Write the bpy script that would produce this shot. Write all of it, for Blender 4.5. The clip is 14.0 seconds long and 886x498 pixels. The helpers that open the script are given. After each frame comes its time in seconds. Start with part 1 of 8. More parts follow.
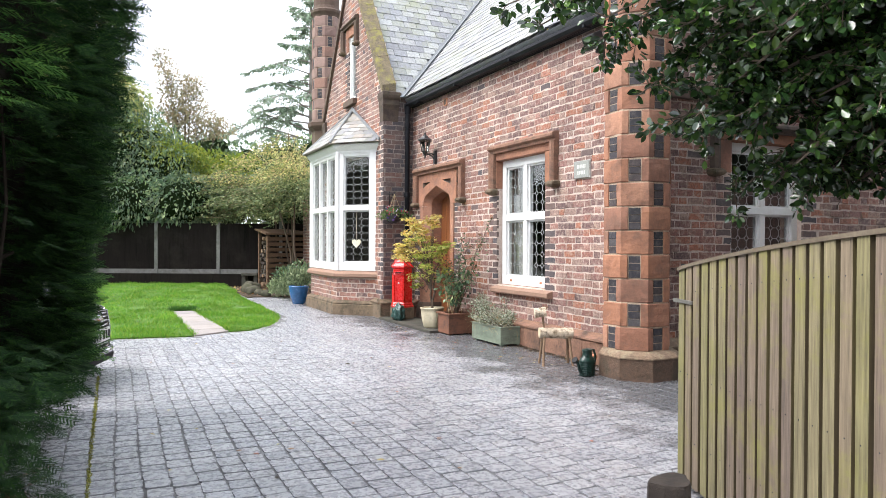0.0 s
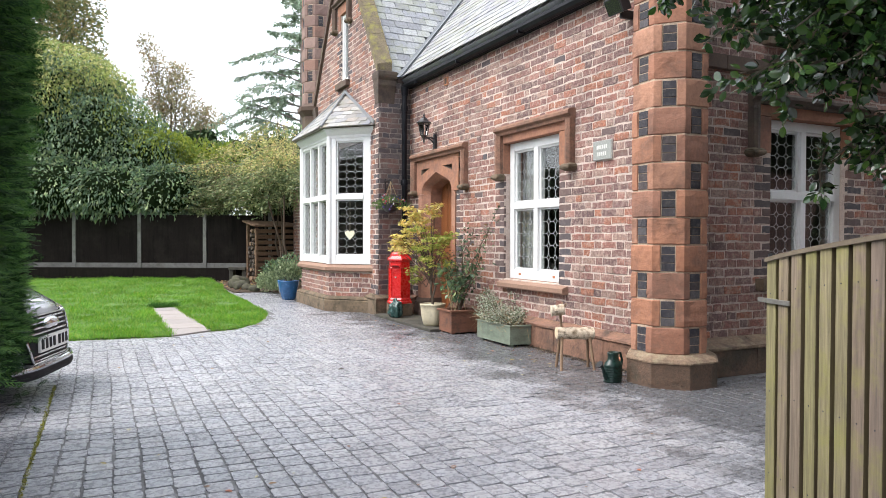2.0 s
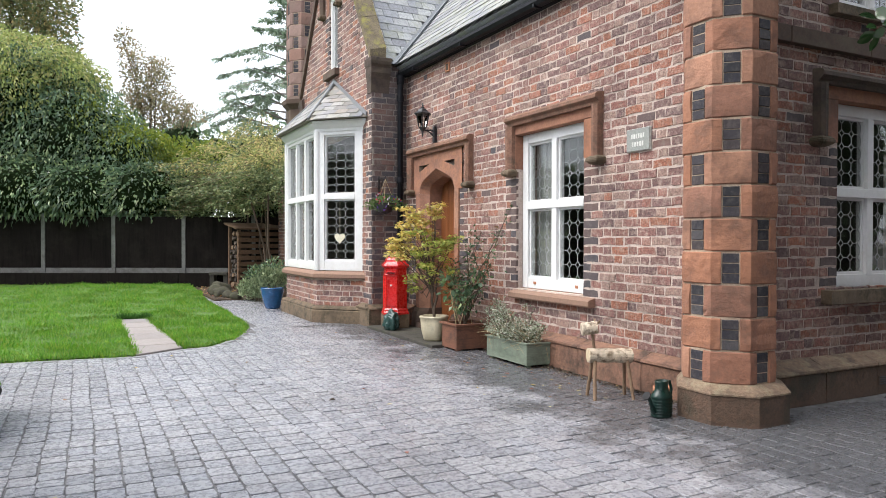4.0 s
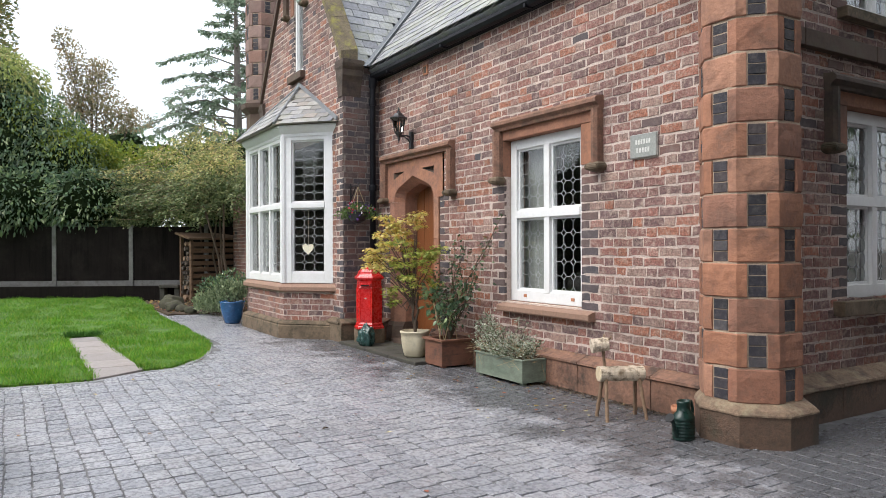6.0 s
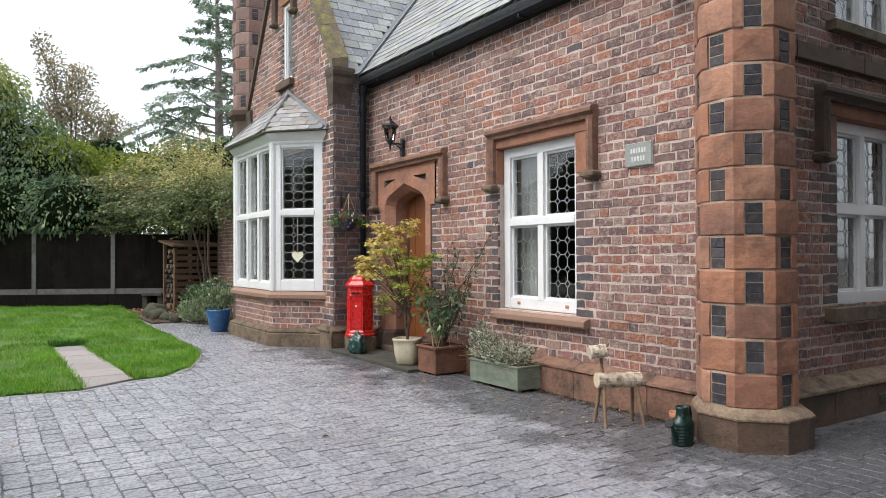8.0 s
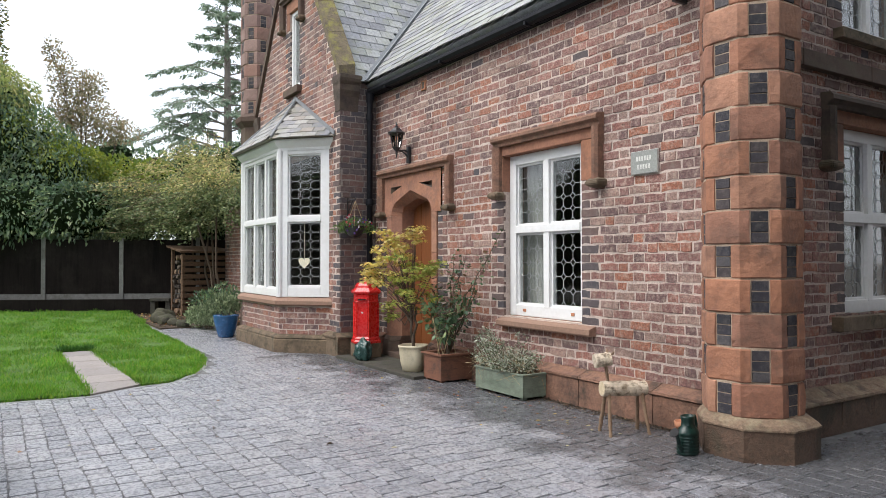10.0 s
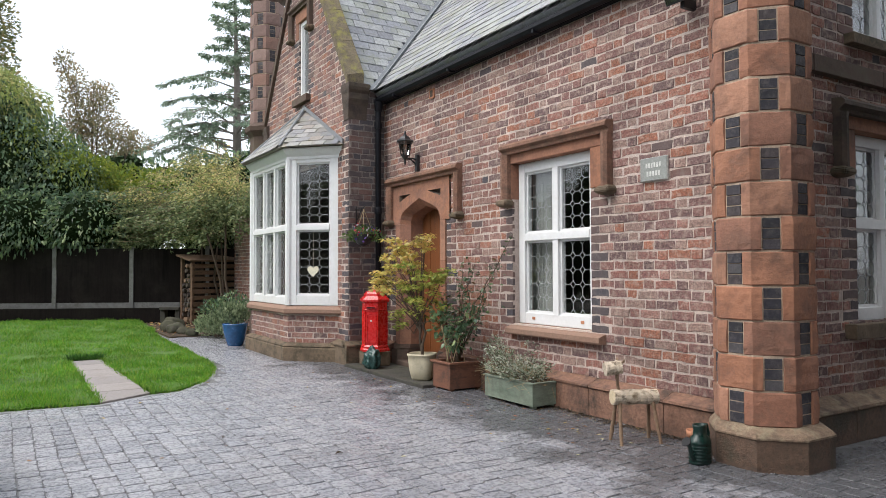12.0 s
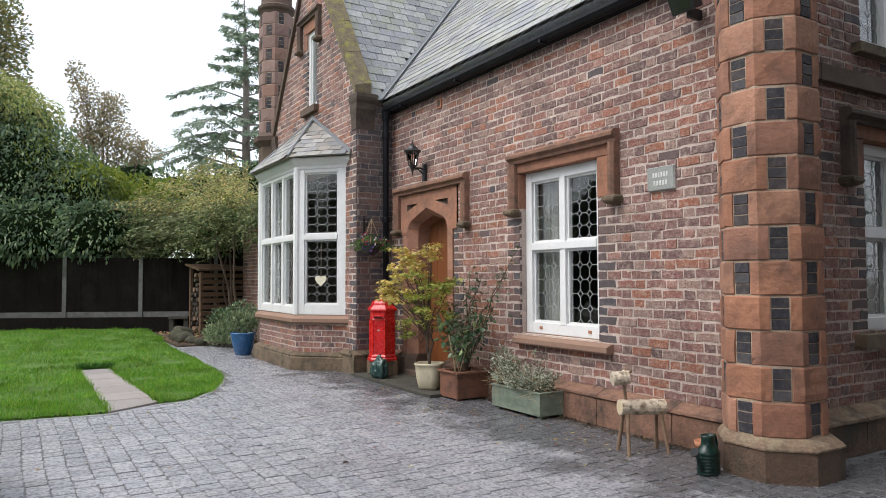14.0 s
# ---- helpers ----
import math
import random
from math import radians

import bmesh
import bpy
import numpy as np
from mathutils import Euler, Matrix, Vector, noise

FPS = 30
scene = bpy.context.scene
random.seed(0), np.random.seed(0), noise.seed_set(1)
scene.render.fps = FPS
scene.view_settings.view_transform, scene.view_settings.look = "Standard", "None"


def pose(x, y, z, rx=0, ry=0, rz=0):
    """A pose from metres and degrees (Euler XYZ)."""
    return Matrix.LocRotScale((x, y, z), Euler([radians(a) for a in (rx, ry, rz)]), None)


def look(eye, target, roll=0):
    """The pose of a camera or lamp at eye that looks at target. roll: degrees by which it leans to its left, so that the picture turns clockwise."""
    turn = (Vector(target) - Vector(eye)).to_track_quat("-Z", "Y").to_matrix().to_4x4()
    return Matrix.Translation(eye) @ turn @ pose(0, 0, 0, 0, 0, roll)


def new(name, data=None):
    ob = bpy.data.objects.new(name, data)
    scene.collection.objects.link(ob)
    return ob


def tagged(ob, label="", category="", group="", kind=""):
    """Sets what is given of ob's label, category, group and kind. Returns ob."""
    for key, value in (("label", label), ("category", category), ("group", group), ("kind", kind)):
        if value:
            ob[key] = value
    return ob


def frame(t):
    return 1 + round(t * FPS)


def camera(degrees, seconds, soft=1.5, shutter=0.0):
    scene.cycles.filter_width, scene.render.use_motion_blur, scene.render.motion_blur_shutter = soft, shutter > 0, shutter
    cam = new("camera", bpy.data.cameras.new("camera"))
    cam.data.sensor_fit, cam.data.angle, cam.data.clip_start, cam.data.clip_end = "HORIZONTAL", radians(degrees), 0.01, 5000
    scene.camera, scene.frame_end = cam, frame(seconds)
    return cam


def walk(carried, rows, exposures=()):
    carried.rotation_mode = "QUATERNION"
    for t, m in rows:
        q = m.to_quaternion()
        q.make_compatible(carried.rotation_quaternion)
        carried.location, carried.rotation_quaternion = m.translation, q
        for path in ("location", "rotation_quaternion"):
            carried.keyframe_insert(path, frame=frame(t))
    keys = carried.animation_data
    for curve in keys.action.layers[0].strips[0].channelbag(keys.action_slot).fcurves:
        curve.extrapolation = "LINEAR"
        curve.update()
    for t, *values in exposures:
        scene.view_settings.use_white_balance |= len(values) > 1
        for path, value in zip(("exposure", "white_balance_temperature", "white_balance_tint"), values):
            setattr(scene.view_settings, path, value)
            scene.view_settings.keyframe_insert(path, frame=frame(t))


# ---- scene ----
cam = camera(64.3, 14.0, soft=0.75)
PATH = [
    (0, (-4.831, -5.325, 1.29), (-3.977, -3.516, 1.276), 0.3),
    (0.5, (-4.805, -5.223, 1.277), (-3.943, -3.418, 1.26), 0.3),
    (1, (-4.723, -5.041, 1.269), (-3.856, -3.239, 1.247), 0.1),
    (1.5, (-4.657, -4.81, 1.252), (-3.787, -3.009, 1.223), 0.2),
    (2, (-4.582, -4.512, 1.251), (-3.709, -2.713, 1.219), 0.2),
    (2.5, (-4.435, -4.242, 1.237), (-3.558, -2.445, 1.204), 0.0),
    (3, (-4.3, -3.934, 1.255), (-3.419, -2.139, 1.22), 0.1),
    (3.2, (-4.262, -3.837, 1.256), (-3.384, -2.04, 1.224), 0.2),
    (5.3, (-4.377, -3.013, 1.309), (-3.378, -1.28, 1.298), -0.1),
    (5.5, (-4.394, -2.976, 1.308), (-3.382, -1.25, 1.3), -0.1),
    (6, (-4.451, -2.894, 1.303), (-3.412, -1.185, 1.3), -0.2),
    (6.5, (-4.503, -2.852, 1.296), (-3.445, -1.155, 1.3), -0.1),
    (7, (-4.548, -2.835, 1.296), (-3.476, -1.147, 1.307), -0.1),
    (7.5, (-4.576, -2.832, 1.299), (-3.494, -1.15, 1.313), -0.1),
    (8, (-4.586, -2.832, 1.3), (-3.499, -1.154, 1.319), -0.2),
    (10.5, (-4.571, -2.851, 1.32), (-3.506, -1.158, 1.359), -0.1),
    (11, (-4.573, -2.827, 1.311), (-3.512, -1.132, 1.356), -0.2),
    (11.5, (-4.564, -2.822, 1.311), (-3.512, -1.121, 1.362), -0.2),
    (12, (-4.567, -2.835, 1.314), (-3.519, -1.133, 1.372), -0.2),
    (12.5, (-4.569, -2.842, 1.316), (-3.527, -1.136, 1.381), -0.2),
    (13, (-4.57, -2.841, 1.314), (-3.535, -1.131, 1.385), -0.2),
    (13.5, (-4.565, -2.842, 1.315), (-3.534, -1.13, 1.393), -0.2),
    (14, (-4.561, -2.848, 1.317), (-3.533, -1.134, 1.401), -0.2),
]
walk(cam, [(t, look(e, g, r)) for t, e, g, r in PATH],
     exposures=[(0.0, 1.05), (1.5, 0.96), (3.0, 0.77), (5.5, 0.43), (8.0, 0.33), (11.0, 0.3), (12.5, 0.2), (14.0, 0.16)])

# ---- world and light: a bright overcast sky, slightly stronger from over the lawn ----
world = bpy.data.worlds.new("overcast_sky")
scene.world = world
world.use_nodes = True
wn, wl = world.node_tree.nodes, world.node_tree.links
wn.clear()
sky = wn.new("ShaderNodeTexSky")
sky.sky_type, sky.sun_disc = "NISHITA", False
sky.sun_elevation, sky.sun_rotation = radians(54), radians(-82)
sky.air_density, sky.dust_density = 1.0, 4.0
bg_sky = wn.new("ShaderNodeBackground")
bg_sky.inputs["Strength"].default_value = 0.05
wl.new(sky.outputs[0], bg_sky.inputs["Color"])
bg_cloud = wn.new("ShaderNodeBackground")
bg_cloud.inputs["Color"].default_value = (0.94, 0.98, 1.055, 1)
bg_cloud.inputs["Strength"].default_value = 1.0
both = wn.new("ShaderNodeAddShader")
wl.new(bg_sky.outputs[0], both.inputs[0])
wl.new(bg_cloud.outputs[0], both.inputs[1])
w_out = wn.new("ShaderNodeOutputWorld")
wl.new(both.outputs[0], w_out.inputs["Surface"])

sun_data = bpy.data.lights.new("sun", "SUN")
sun_data.energy, sun_data.angle, sun_data.color = 2.5, radians(45), (1.0, 0.98, 0.96)
sun = new("sun", sun_data)
sun.matrix_world = look((-8.2, 3.2, 11.5), (0, 2, 0))


# ---- building tools ----
from mathutils.geometry import delaunay_2d_cdt

rng = random.Random(7)
nrng = np.random.default_rng(11)


def link_mesh(name, bm, material, parent=None):
    me = bpy.data.meshes.new(name)
    bmesh.ops.recalc_face_normals(bm, faces=bm.faces)
    bm.to_mesh(me)
    bm.free()
    ob = new(name, me)
    for m in material if isinstance(material, (list, tuple)) else [material]:
        me.materials.append(m)
    if parent is not None:
        ob.parent = parent
    return ob


def part(name, bm, material, parent, label="", smooth=False):
    """One mesh under a thing or under a part of it."""
    ob = link_mesh(name, bm, material, parent)
    if smooth:
        ob.data.polygons.foreach_set("use_smooth", [True] * len(ob.data.polygons))
    if label:
        ob["label"] = label
    return ob


def thing(name, label, category, at=(0, 0, 0), turn=0, group="", kind=""):
    ob = new(name)
    ob.matrix_world = pose(*at, 0, 0, turn)
    ob.empty_display_size = 0.1
    return tagged(ob, label, category, group, kind)


def structure(name, bm, material, label="", category=""):
    return tagged(link_mesh(name, bm, material), label, category, kind="structure")


def box(bm, x0, x1, y0, y1, z0, z1, bevel=0.0):
    vs = [bm.verts.new((x, y, z)) for z in (z0, z1) for x, y in ((x0, y0), (x1, y0), (x1, y1), (x0, y1))]
    fs = [bm.faces.new([vs[i] for i in f]) for f in
          ((3, 2, 1, 0), (4, 5, 6, 7), (0, 1, 5, 4), (1, 2, 6, 5), (2, 3, 7, 6), (3, 0, 4, 7))]
    if bevel:
        es = list({e for f in fs for e in f.edges})
        bmesh.ops.bevel(bm, geom=es, offset=bevel, segments=2, affect="EDGES", profile=0.6)
    return bm


def boxed(*a, **k):
    return box(bmesh.new(), *a, **k)


def prism(bm, poly, z0, z1, axis="z"):
    """poly: outline points, swept from z0 to z1 along the axis."""
    def at(p, h):
        return {"z": (p[0], p[1], h), "x": (h, p[0], p[1]), "y": (p[0], h, p[1])}[axis]
    lo = [bm.verts.new(at(p, z0)) for p in poly]
    hi = [bm.verts.new(at(p, z1)) for p in poly]
    n = len(poly)
    bm.faces.new(lo)
    bm.faces.new(hi)
    for i in range(n):
        bm.faces.new((lo[i], lo[(i + 1) % n], hi[(i + 1) % n], hi[i]))
    return bm


def rings(bm, loops, close=True, caps=True):
    """Skin a list of equal loops of points."""
    vs = [[bm.verts.new(p) for p in lp] for lp in loops]
    n = len(vs[0])
    for a, b in zip(vs, vs[1:]):
        for i in range(n if close else n - 1):
            bm.faces.new((a[i], a[(i + 1) % n], b[(i + 1) % n], b[i]))
    if caps and n > 2:
        bm.faces.new(vs[0])
        bm.faces.new(vs[-1])
    return bm


def ngon(n, r, z, cx=0, cy=0, turn=0.0):
    return [(cx + r * math.cos(turn + 2 * math.pi * i / n), cy + r * math.sin(turn + 2 * math.pi * i / n), z) for i in range(n)]


def lathe(bm, profile, n=24, cx=0, cy=0, turn=0.0):
    return rings(bm, [ngon(n, r, z, cx, cy, turn) for r, z in profile])


def tube(bm, pts, radii, n=8):
    """A limb or pipe along pts."""
    pts = [Vector(p) for p in pts]
    if not isinstance(radii, (list, tuple)):
        radii = [radii] * len(pts)
    loops = []
    for i, p in enumerate(pts):
        d = (pts[min(i + 1, len(pts) - 1)] - pts[max(i - 1, 0)]).normalized()
        a = d.cross(Vector((0, 0, 1)) if abs(d.z) < 0.9 else Vector((1, 0, 0))).normalized()
        b = d.cross(a)
        loops.append([p + radii[i] * (math.cos(t) * a + math.sin(t) * b) for t in [2 * math.pi * k / n for k in range(n)]])
    return rings(bm, loops)


def beam(bm, a, b, w, h):
    """A square bar from a to b."""
    a, b = Vector(a), Vector(b)
    d = (b - a).normalized()
    s = d.cross(Vector((0, 0, 1)) if abs(d.z) < 0.95 else Vector((1, 0, 0))).normalized()
    u = s.cross(d)
    return rings(bm, [[p + i * s * w / 2 + j * u * h / 2 for i, j in ((-1, -1), (1, -1), (1, 1), (-1, 1))] for p in (a, b)])


def clip(poly, a, b, c):
    """The part of a convex outline where a*x + b*y <= c."""
    out = []
    for p, q in zip(poly, poly[1:] + poly[:1]):
        dp, dq = a * p[0] + b * p[1] - c, a * q[0] + b * q[1] - c
        if dp <= 0:
            out.append(p)
        if dp * dq < 0:
            t = dp / (dp - dq)
            out.append((p[0] + t * (q[0] - p[0]), p[1] + t * (q[1] - p[1])))
    return out


def scatter(name, verts, faces, mats, material, parent=None, smooth=False):
    """One mesh out of many placed copies of a small outline: leaves, sprays, blades."""
    verts, mats = np.asarray(verts, float), np.asarray(mats, float)
    n, k = len(mats), len(verts)
    hom = np.c_[verts, np.ones(k)]
    co = np.einsum("nij,kj->nki", mats, hom)[:, :, :3].reshape(-1, 3)
    me = bpy.data.meshes.new(name)
    sizes = np.array([len(f) for f in faces])
    flat = np.concatenate([np.array(f) for f in faces])
    loops = (flat[None, :] + (np.arange(n) * k)[:, None]).ravel()
    starts = np.concatenate([[0], np.cumsum(np.tile(sizes, n))[:-1]])
    me.vertices.add(n * k)
    me.vertices.foreach_set("co", co.ravel())
    me.loops.add(len(loops))
    me.loops.foreach_set("vertex_index", loops.astype(np.int32))
    me.polygons.add(n * len(faces))
    me.polygons.foreach_set("loop_start", starts.astype(np.int32))
    me.update(calc_edges=True)
    me.validate()
    me.polygons.foreach_set("use_smooth", [smooth] * len(me.polygons))
    me.materials.append(material)
    ob = new(name, me)
    if parent is not None:
        ob.parent = parent
    return ob


def frames_of(points, dirs, sizes, flip=1.0):
    """Matrices that set +y along dirs, with a free twist, at points, scaled by sizes."""
    points, dirs = np.asarray(points, float), np.asarray(dirs, float)
    n = len(points)
    y = dirs / (np.linalg.norm(dirs, axis=1, keepdims=True) + 1e-9)
    r = nrng.normal(size=(n, 3)) * flip + np.array([0, 0, 1.0]) * (1 - flip) * 3
    x = np.cross(y, r)
    x /= np.linalg.norm(x, axis=1, keepdims=True) + 1e-9
    z = np.cross(x, y)
    m = np.zeros((n, 4, 4))
    s = np.broadcast_to(np.asarray(sizes, float).reshape(-1, 1), (n, 1))
    m[:, :3, 0], m[:, :3, 1], m[:, :3, 2], m[:, :3, 3], m[:, 3, 3] = x * s, y * s, z * s, points, 1
    return m


LEAF = ([(0, 0, 0), (0.3, 0.35, 0.06), (0.22, 0.75, 0.05), (0, 1, -0.03), (-0.22, 0.75, 0.05), (-0.3, 0.35, 0.06), (0, 0.5, -0.02)],
        [(0, 1, 6), (1, 2, 6), (2, 3, 6), (3, 4, 6), (4, 5, 6), (5, 0, 6)])
LONG_LEAF = ([(0, 0, 0), (0.17, 0.3, 0.05), (0.16, 0.65, 0.03), (0, 1.05, -0.1), (-0.16, 0.65, 0.03), (-0.17, 0.3, 0.05), (0, 0.5, -0.02)],
             [(0, 1, 6), (1, 2, 6), (2, 3, 6), (3, 4, 6), (4, 5, 6), (5, 0, 6)])
SMALL_LEAF = ([(0, 0, 0), (0.28, 0.5, 0.05), (0, 1, 0), (-0.28, 0.5, 0.05)], [(0, 1, 2), (0, 2, 3)])
BLADE = ([(-0.5, 0, 0), (0.5, 0, 0), (0.35, 5, 1.2), (0, 10, 3.5)], [(0, 1, 2), (0, 2, 3)])


def clump_points(clumps, count, shell=0.5):
    """Points and outward ways, spread over lumpy ellipsoids (x, y, z, rx, ry, rz)."""
    c = np.array(clumps, float)
    area = (c[:, 3] * c[:, 4] + c[:, 4] * c[:, 5] + c[:, 3] * c[:, 5])
    pick = nrng.choice(len(c), size=count, p=area / area.sum())
    d = nrng.normal(size=(count, 3))
    d /= np.linalg.norm(d, axis=1, keepdims=True)
    lump = 0.5 * np.sin(d[:, 0] * 7 + pick * 1.3) * np.sin(d[:, 1] * 6 + pick) * np.sin(d[:, 2] * 8 + pick * 2.1)
    r = 1 + 0.28 * lump - shell * nrng.random(count) ** 2
    p = c[pick, :3] + d * r[:, None] * c[pick, 3:]
    return p, d / c[pick, 3:] * c[pick, 3:].mean()


# ---- materials ----
def nodes_of(name):
    m = bpy.data.materials.new(name)
    m.use_nodes = True
    return m, m.node_tree.nodes, m.node_tree.links, m.node_tree.nodes["Principled BSDF"]


def ramp_node(n, stops, constant=False):
    r = n.new("ShaderNodeValToRGB")
    e = r.color_ramp.elements
    while len(e) < len(stops):
        e.new(0.5)
    for el, (p, c) in zip(e, stops):
        el.position, el.color = p, (*c, 1)
    if constant:
        r.color_ramp.interpolation = "CONSTANT"
    return r


def noise_node(n, l, scale, detail=4, rough=0.6, stretch=None):
    g = n.new("ShaderNodeNewGeometry")
    t = n.new("ShaderNodeTexNoise")
    t.inputs["Scale"].default_value, t.inputs["Detail"].default_value, t.inputs["Roughness"].default_value = scale, detail, rough
    if stretch:
        mp = n.new("ShaderNodeMapping")
        mp.inputs["Scale"].default_value = stretch
        l.new(g.outputs["Position"], mp.inputs["Vector"])
        l.new(mp.outputs[0], t.inputs["Vector"])
    else:
        l.new(g.outputs["Position"], t.inputs["Vector"])
    return t


def mix_node(n, l, a, b, fac, kind="MIX"):
    m = n.new("ShaderNodeMix")
    m.data_type, m.blend_type = "RGBA", kind
    for i, v in ((0, fac), (6, a), (7, b)):
        if isinstance(v, (int, float)):
            m.inputs[i].default_value = v
        elif isinstance(v, tuple):
            m.inputs[i].default_value = (*v, 1)
        else:
            l.new(v, m.inputs[i])
    return m.outputs[2]


def surface(name, palette, vary="", grain=40.0, patch=1.3, rough=0.8, bump=0.3, bump_scale=None, metal=0.0,
            stain=None, stain_scale=1.5, stain_amount=0.5, stretch=None, contrast=0.35, spec=0.5, coat=0.0, depth=0.004, damp=None, soot=0.0):
    """A weathered surface. palette: colours, picked per piece where vary is 'object' or 'island', else blended by noise.
    stain: a second colour in patches with soft noisy edges."""
    m, n, l, b = nodes_of(name)
    k = len(palette)
    if vary:
        src = n.new("ShaderNodeObjectInfo").outputs["Random"] if vary == "object" else n.new("ShaderNodeNewGeometry").outputs["Random Per Island"]
        r = ramp_node(n, [(i / k, c) for i, c in enumerate(palette)], constant=True)
        l.new(src, r.inputs[0])
    else:
        t = noise_node(n, l, patch, 5, 0.65, stretch)
        r = ramp_node(n, [(0.3 + 0.4 * i / max(1, k - 1), c) for i, c in enumerate(palette)])
        l.new(t.outputs["Fac"], r.inputs[0])
    col = r.outputs[0]
    g = noise_node(n, l, grain, 6, 0.7, stretch)
    gr = ramp_node(n, [(0.25, (1 - contrast,) * 3), (0.75, (1 + contrast * 0.6,) * 3)])
    l.new(g.outputs["Fac"], gr.inputs[0])
    col = mix_node(n, l, col, gr.outputs[0], 1.0, "MULTIPLY")
    if stain:
        s = noise_node(n, l, stain_scale, 7, 0.72)
        sr = ramp_node(n, [(0.48, (0, 0, 0)), (0.68, (stain_amount,) * 3)])
        l.new(s.outputs["Fac"], sr.inputs[0])
        col = mix_node(n, l, col, stain, sr.outputs[0])
    if soot:
        # old grime in broad ragged patches
        so = noise_node(n, l, 1.1, 7, 0.7)
        sor = ramp_node(n, [(0.35, (1.12, 1.1, 1.08)), (0.7, (1 - soot, 1 - soot, 1 - soot))])
        l.new(so.outputs["Fac"], sor.inputs[0])
        col = mix_node(n, l, col, sor.outputs[0], 1.0, "MULTIPLY")
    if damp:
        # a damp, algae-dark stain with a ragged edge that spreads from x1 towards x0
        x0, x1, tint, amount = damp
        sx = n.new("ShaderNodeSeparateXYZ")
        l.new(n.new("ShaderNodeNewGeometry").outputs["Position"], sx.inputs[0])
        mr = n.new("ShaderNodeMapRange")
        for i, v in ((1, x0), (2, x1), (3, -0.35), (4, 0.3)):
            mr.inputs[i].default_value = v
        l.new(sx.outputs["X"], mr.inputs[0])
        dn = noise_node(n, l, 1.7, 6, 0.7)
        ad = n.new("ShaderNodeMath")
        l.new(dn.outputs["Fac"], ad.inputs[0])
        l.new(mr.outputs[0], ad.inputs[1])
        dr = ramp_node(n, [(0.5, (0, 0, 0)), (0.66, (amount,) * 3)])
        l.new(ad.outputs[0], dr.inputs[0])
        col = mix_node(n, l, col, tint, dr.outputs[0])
    l.new(col, b.inputs["Base Color"])
    b.inputs["Metallic"].default_value = metal
    b.inputs["Specular IOR Level"].default_value = spec
    b.inputs["Coat Weight"].default_value = coat
    rr = ramp_node(n, [(0.3, (max(0.0, rough - 0.12),) * 3), (0.7, (min(1.0, rough + 0.12),) * 3)])
    l.new(g.outputs["Fac"], rr.inputs[0])
    l.new(rr.outputs[0], b.inputs["Roughness"])
    if bump:
        bn = noise_node(n, l, bump_scale or grain * 1.7, 6, 0.7, stretch)
        bp = n.new("ShaderNodeBump")
        bp.inputs["Strength"].default_value, bp.inputs["Distance"].default_value = bump, depth
        l.new(bn.outputs["Fac"], bp.inputs["Height"])
        l.new(bp.outputs[0], b.inputs["Normal"])
    return m


def leafy(name, palette, rough=0.5, through_leaf=0.3, spec=0.4):
    """Leaves: a colour for each leaf, some light passing through."""
    m, n, l, b = nodes_of(name)
    r = ramp_node(n, [(i / len(palette), c) for i, c in enumerate(palette)], constant=True)
    l.new(n.new("ShaderNodeNewGeometry").outputs["Random Per Island"], r.inputs[0])
    t = noise_node(n, l, 1.1, 3)
    tr = ramp_node(n, [(0.3, (0.7, 0.7, 0.7)), (0.7, (1.25, 1.25, 1.2))])
    l.new(t.outputs["Fac"], tr.inputs[0])
    col = mix_node(n, l, r.outputs[0], tr.outputs[0], 1.0, "MULTIPLY")
    l.new(col, b.inputs["Base Color"])
    b.inputs["Roughness"].default_value, b.inputs["Specular IOR Level"].default_value = rough, spec
    if through_leaf:
        tl = n.new("ShaderNodeBsdfTranslucent")
        l.new(col, tl.inputs["Color"])
        mx = n.new("ShaderNodeMixShader")
        mx.inputs[0].default_value = through_leaf
        l.new(b.outputs[0], mx.inputs[1])
        l.new(tl.outputs[0], mx.inputs[2])
        l.new(mx.outputs[0], n["Material Output"].inputs["Surface"])
    return m


BRICKS = [(0.312, 0.142, 0.114), (0.260, 0.133, 0.117), (0.231, 0.127, 0.116), (0.363, 0.157, 0.110), (0.190, 0.114, 0.107), (0.306, 0.171, 0.144), (0.276, 0.138, 0.118), (0.387, 0.157, 0.098), (0.254, 0.138, 0.122),
          (0.346, 0.226, 0.189), (0.288, 0.142, 0.120), (0.214, 0.127, 0.119), (0.346, 0.181, 0.149), (0.266, 0.129, 0.106), (0.157, 0.096, 0.092), (0.334, 0.142, 0.092), (0.178, 0.114, 0.110), (0.318, 0.210, 0.178)]
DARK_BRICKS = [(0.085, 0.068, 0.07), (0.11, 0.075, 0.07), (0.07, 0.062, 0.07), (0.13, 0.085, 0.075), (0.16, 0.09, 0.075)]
BLUE_BRICKS = [(0.034, 0.033, 0.042), (0.048, 0.043, 0.05), (0.06, 0.048, 0.05), (0.028, 0.028, 0.034), (0.075, 0.07, 0.075)]
BRICK_ARGS = dict(grain=55, rough=0.88, bump=1.0, bump_scale=40, depth=0.014, contrast=0.75, stain=(0.5, 0.4, 0.33), stain_scale=19, stain_amount=0.7, soot=0.36)
M_brick = {v: surface("brick_" + v, BRICKS, v, **BRICK_ARGS) for v in ("object", "island")}
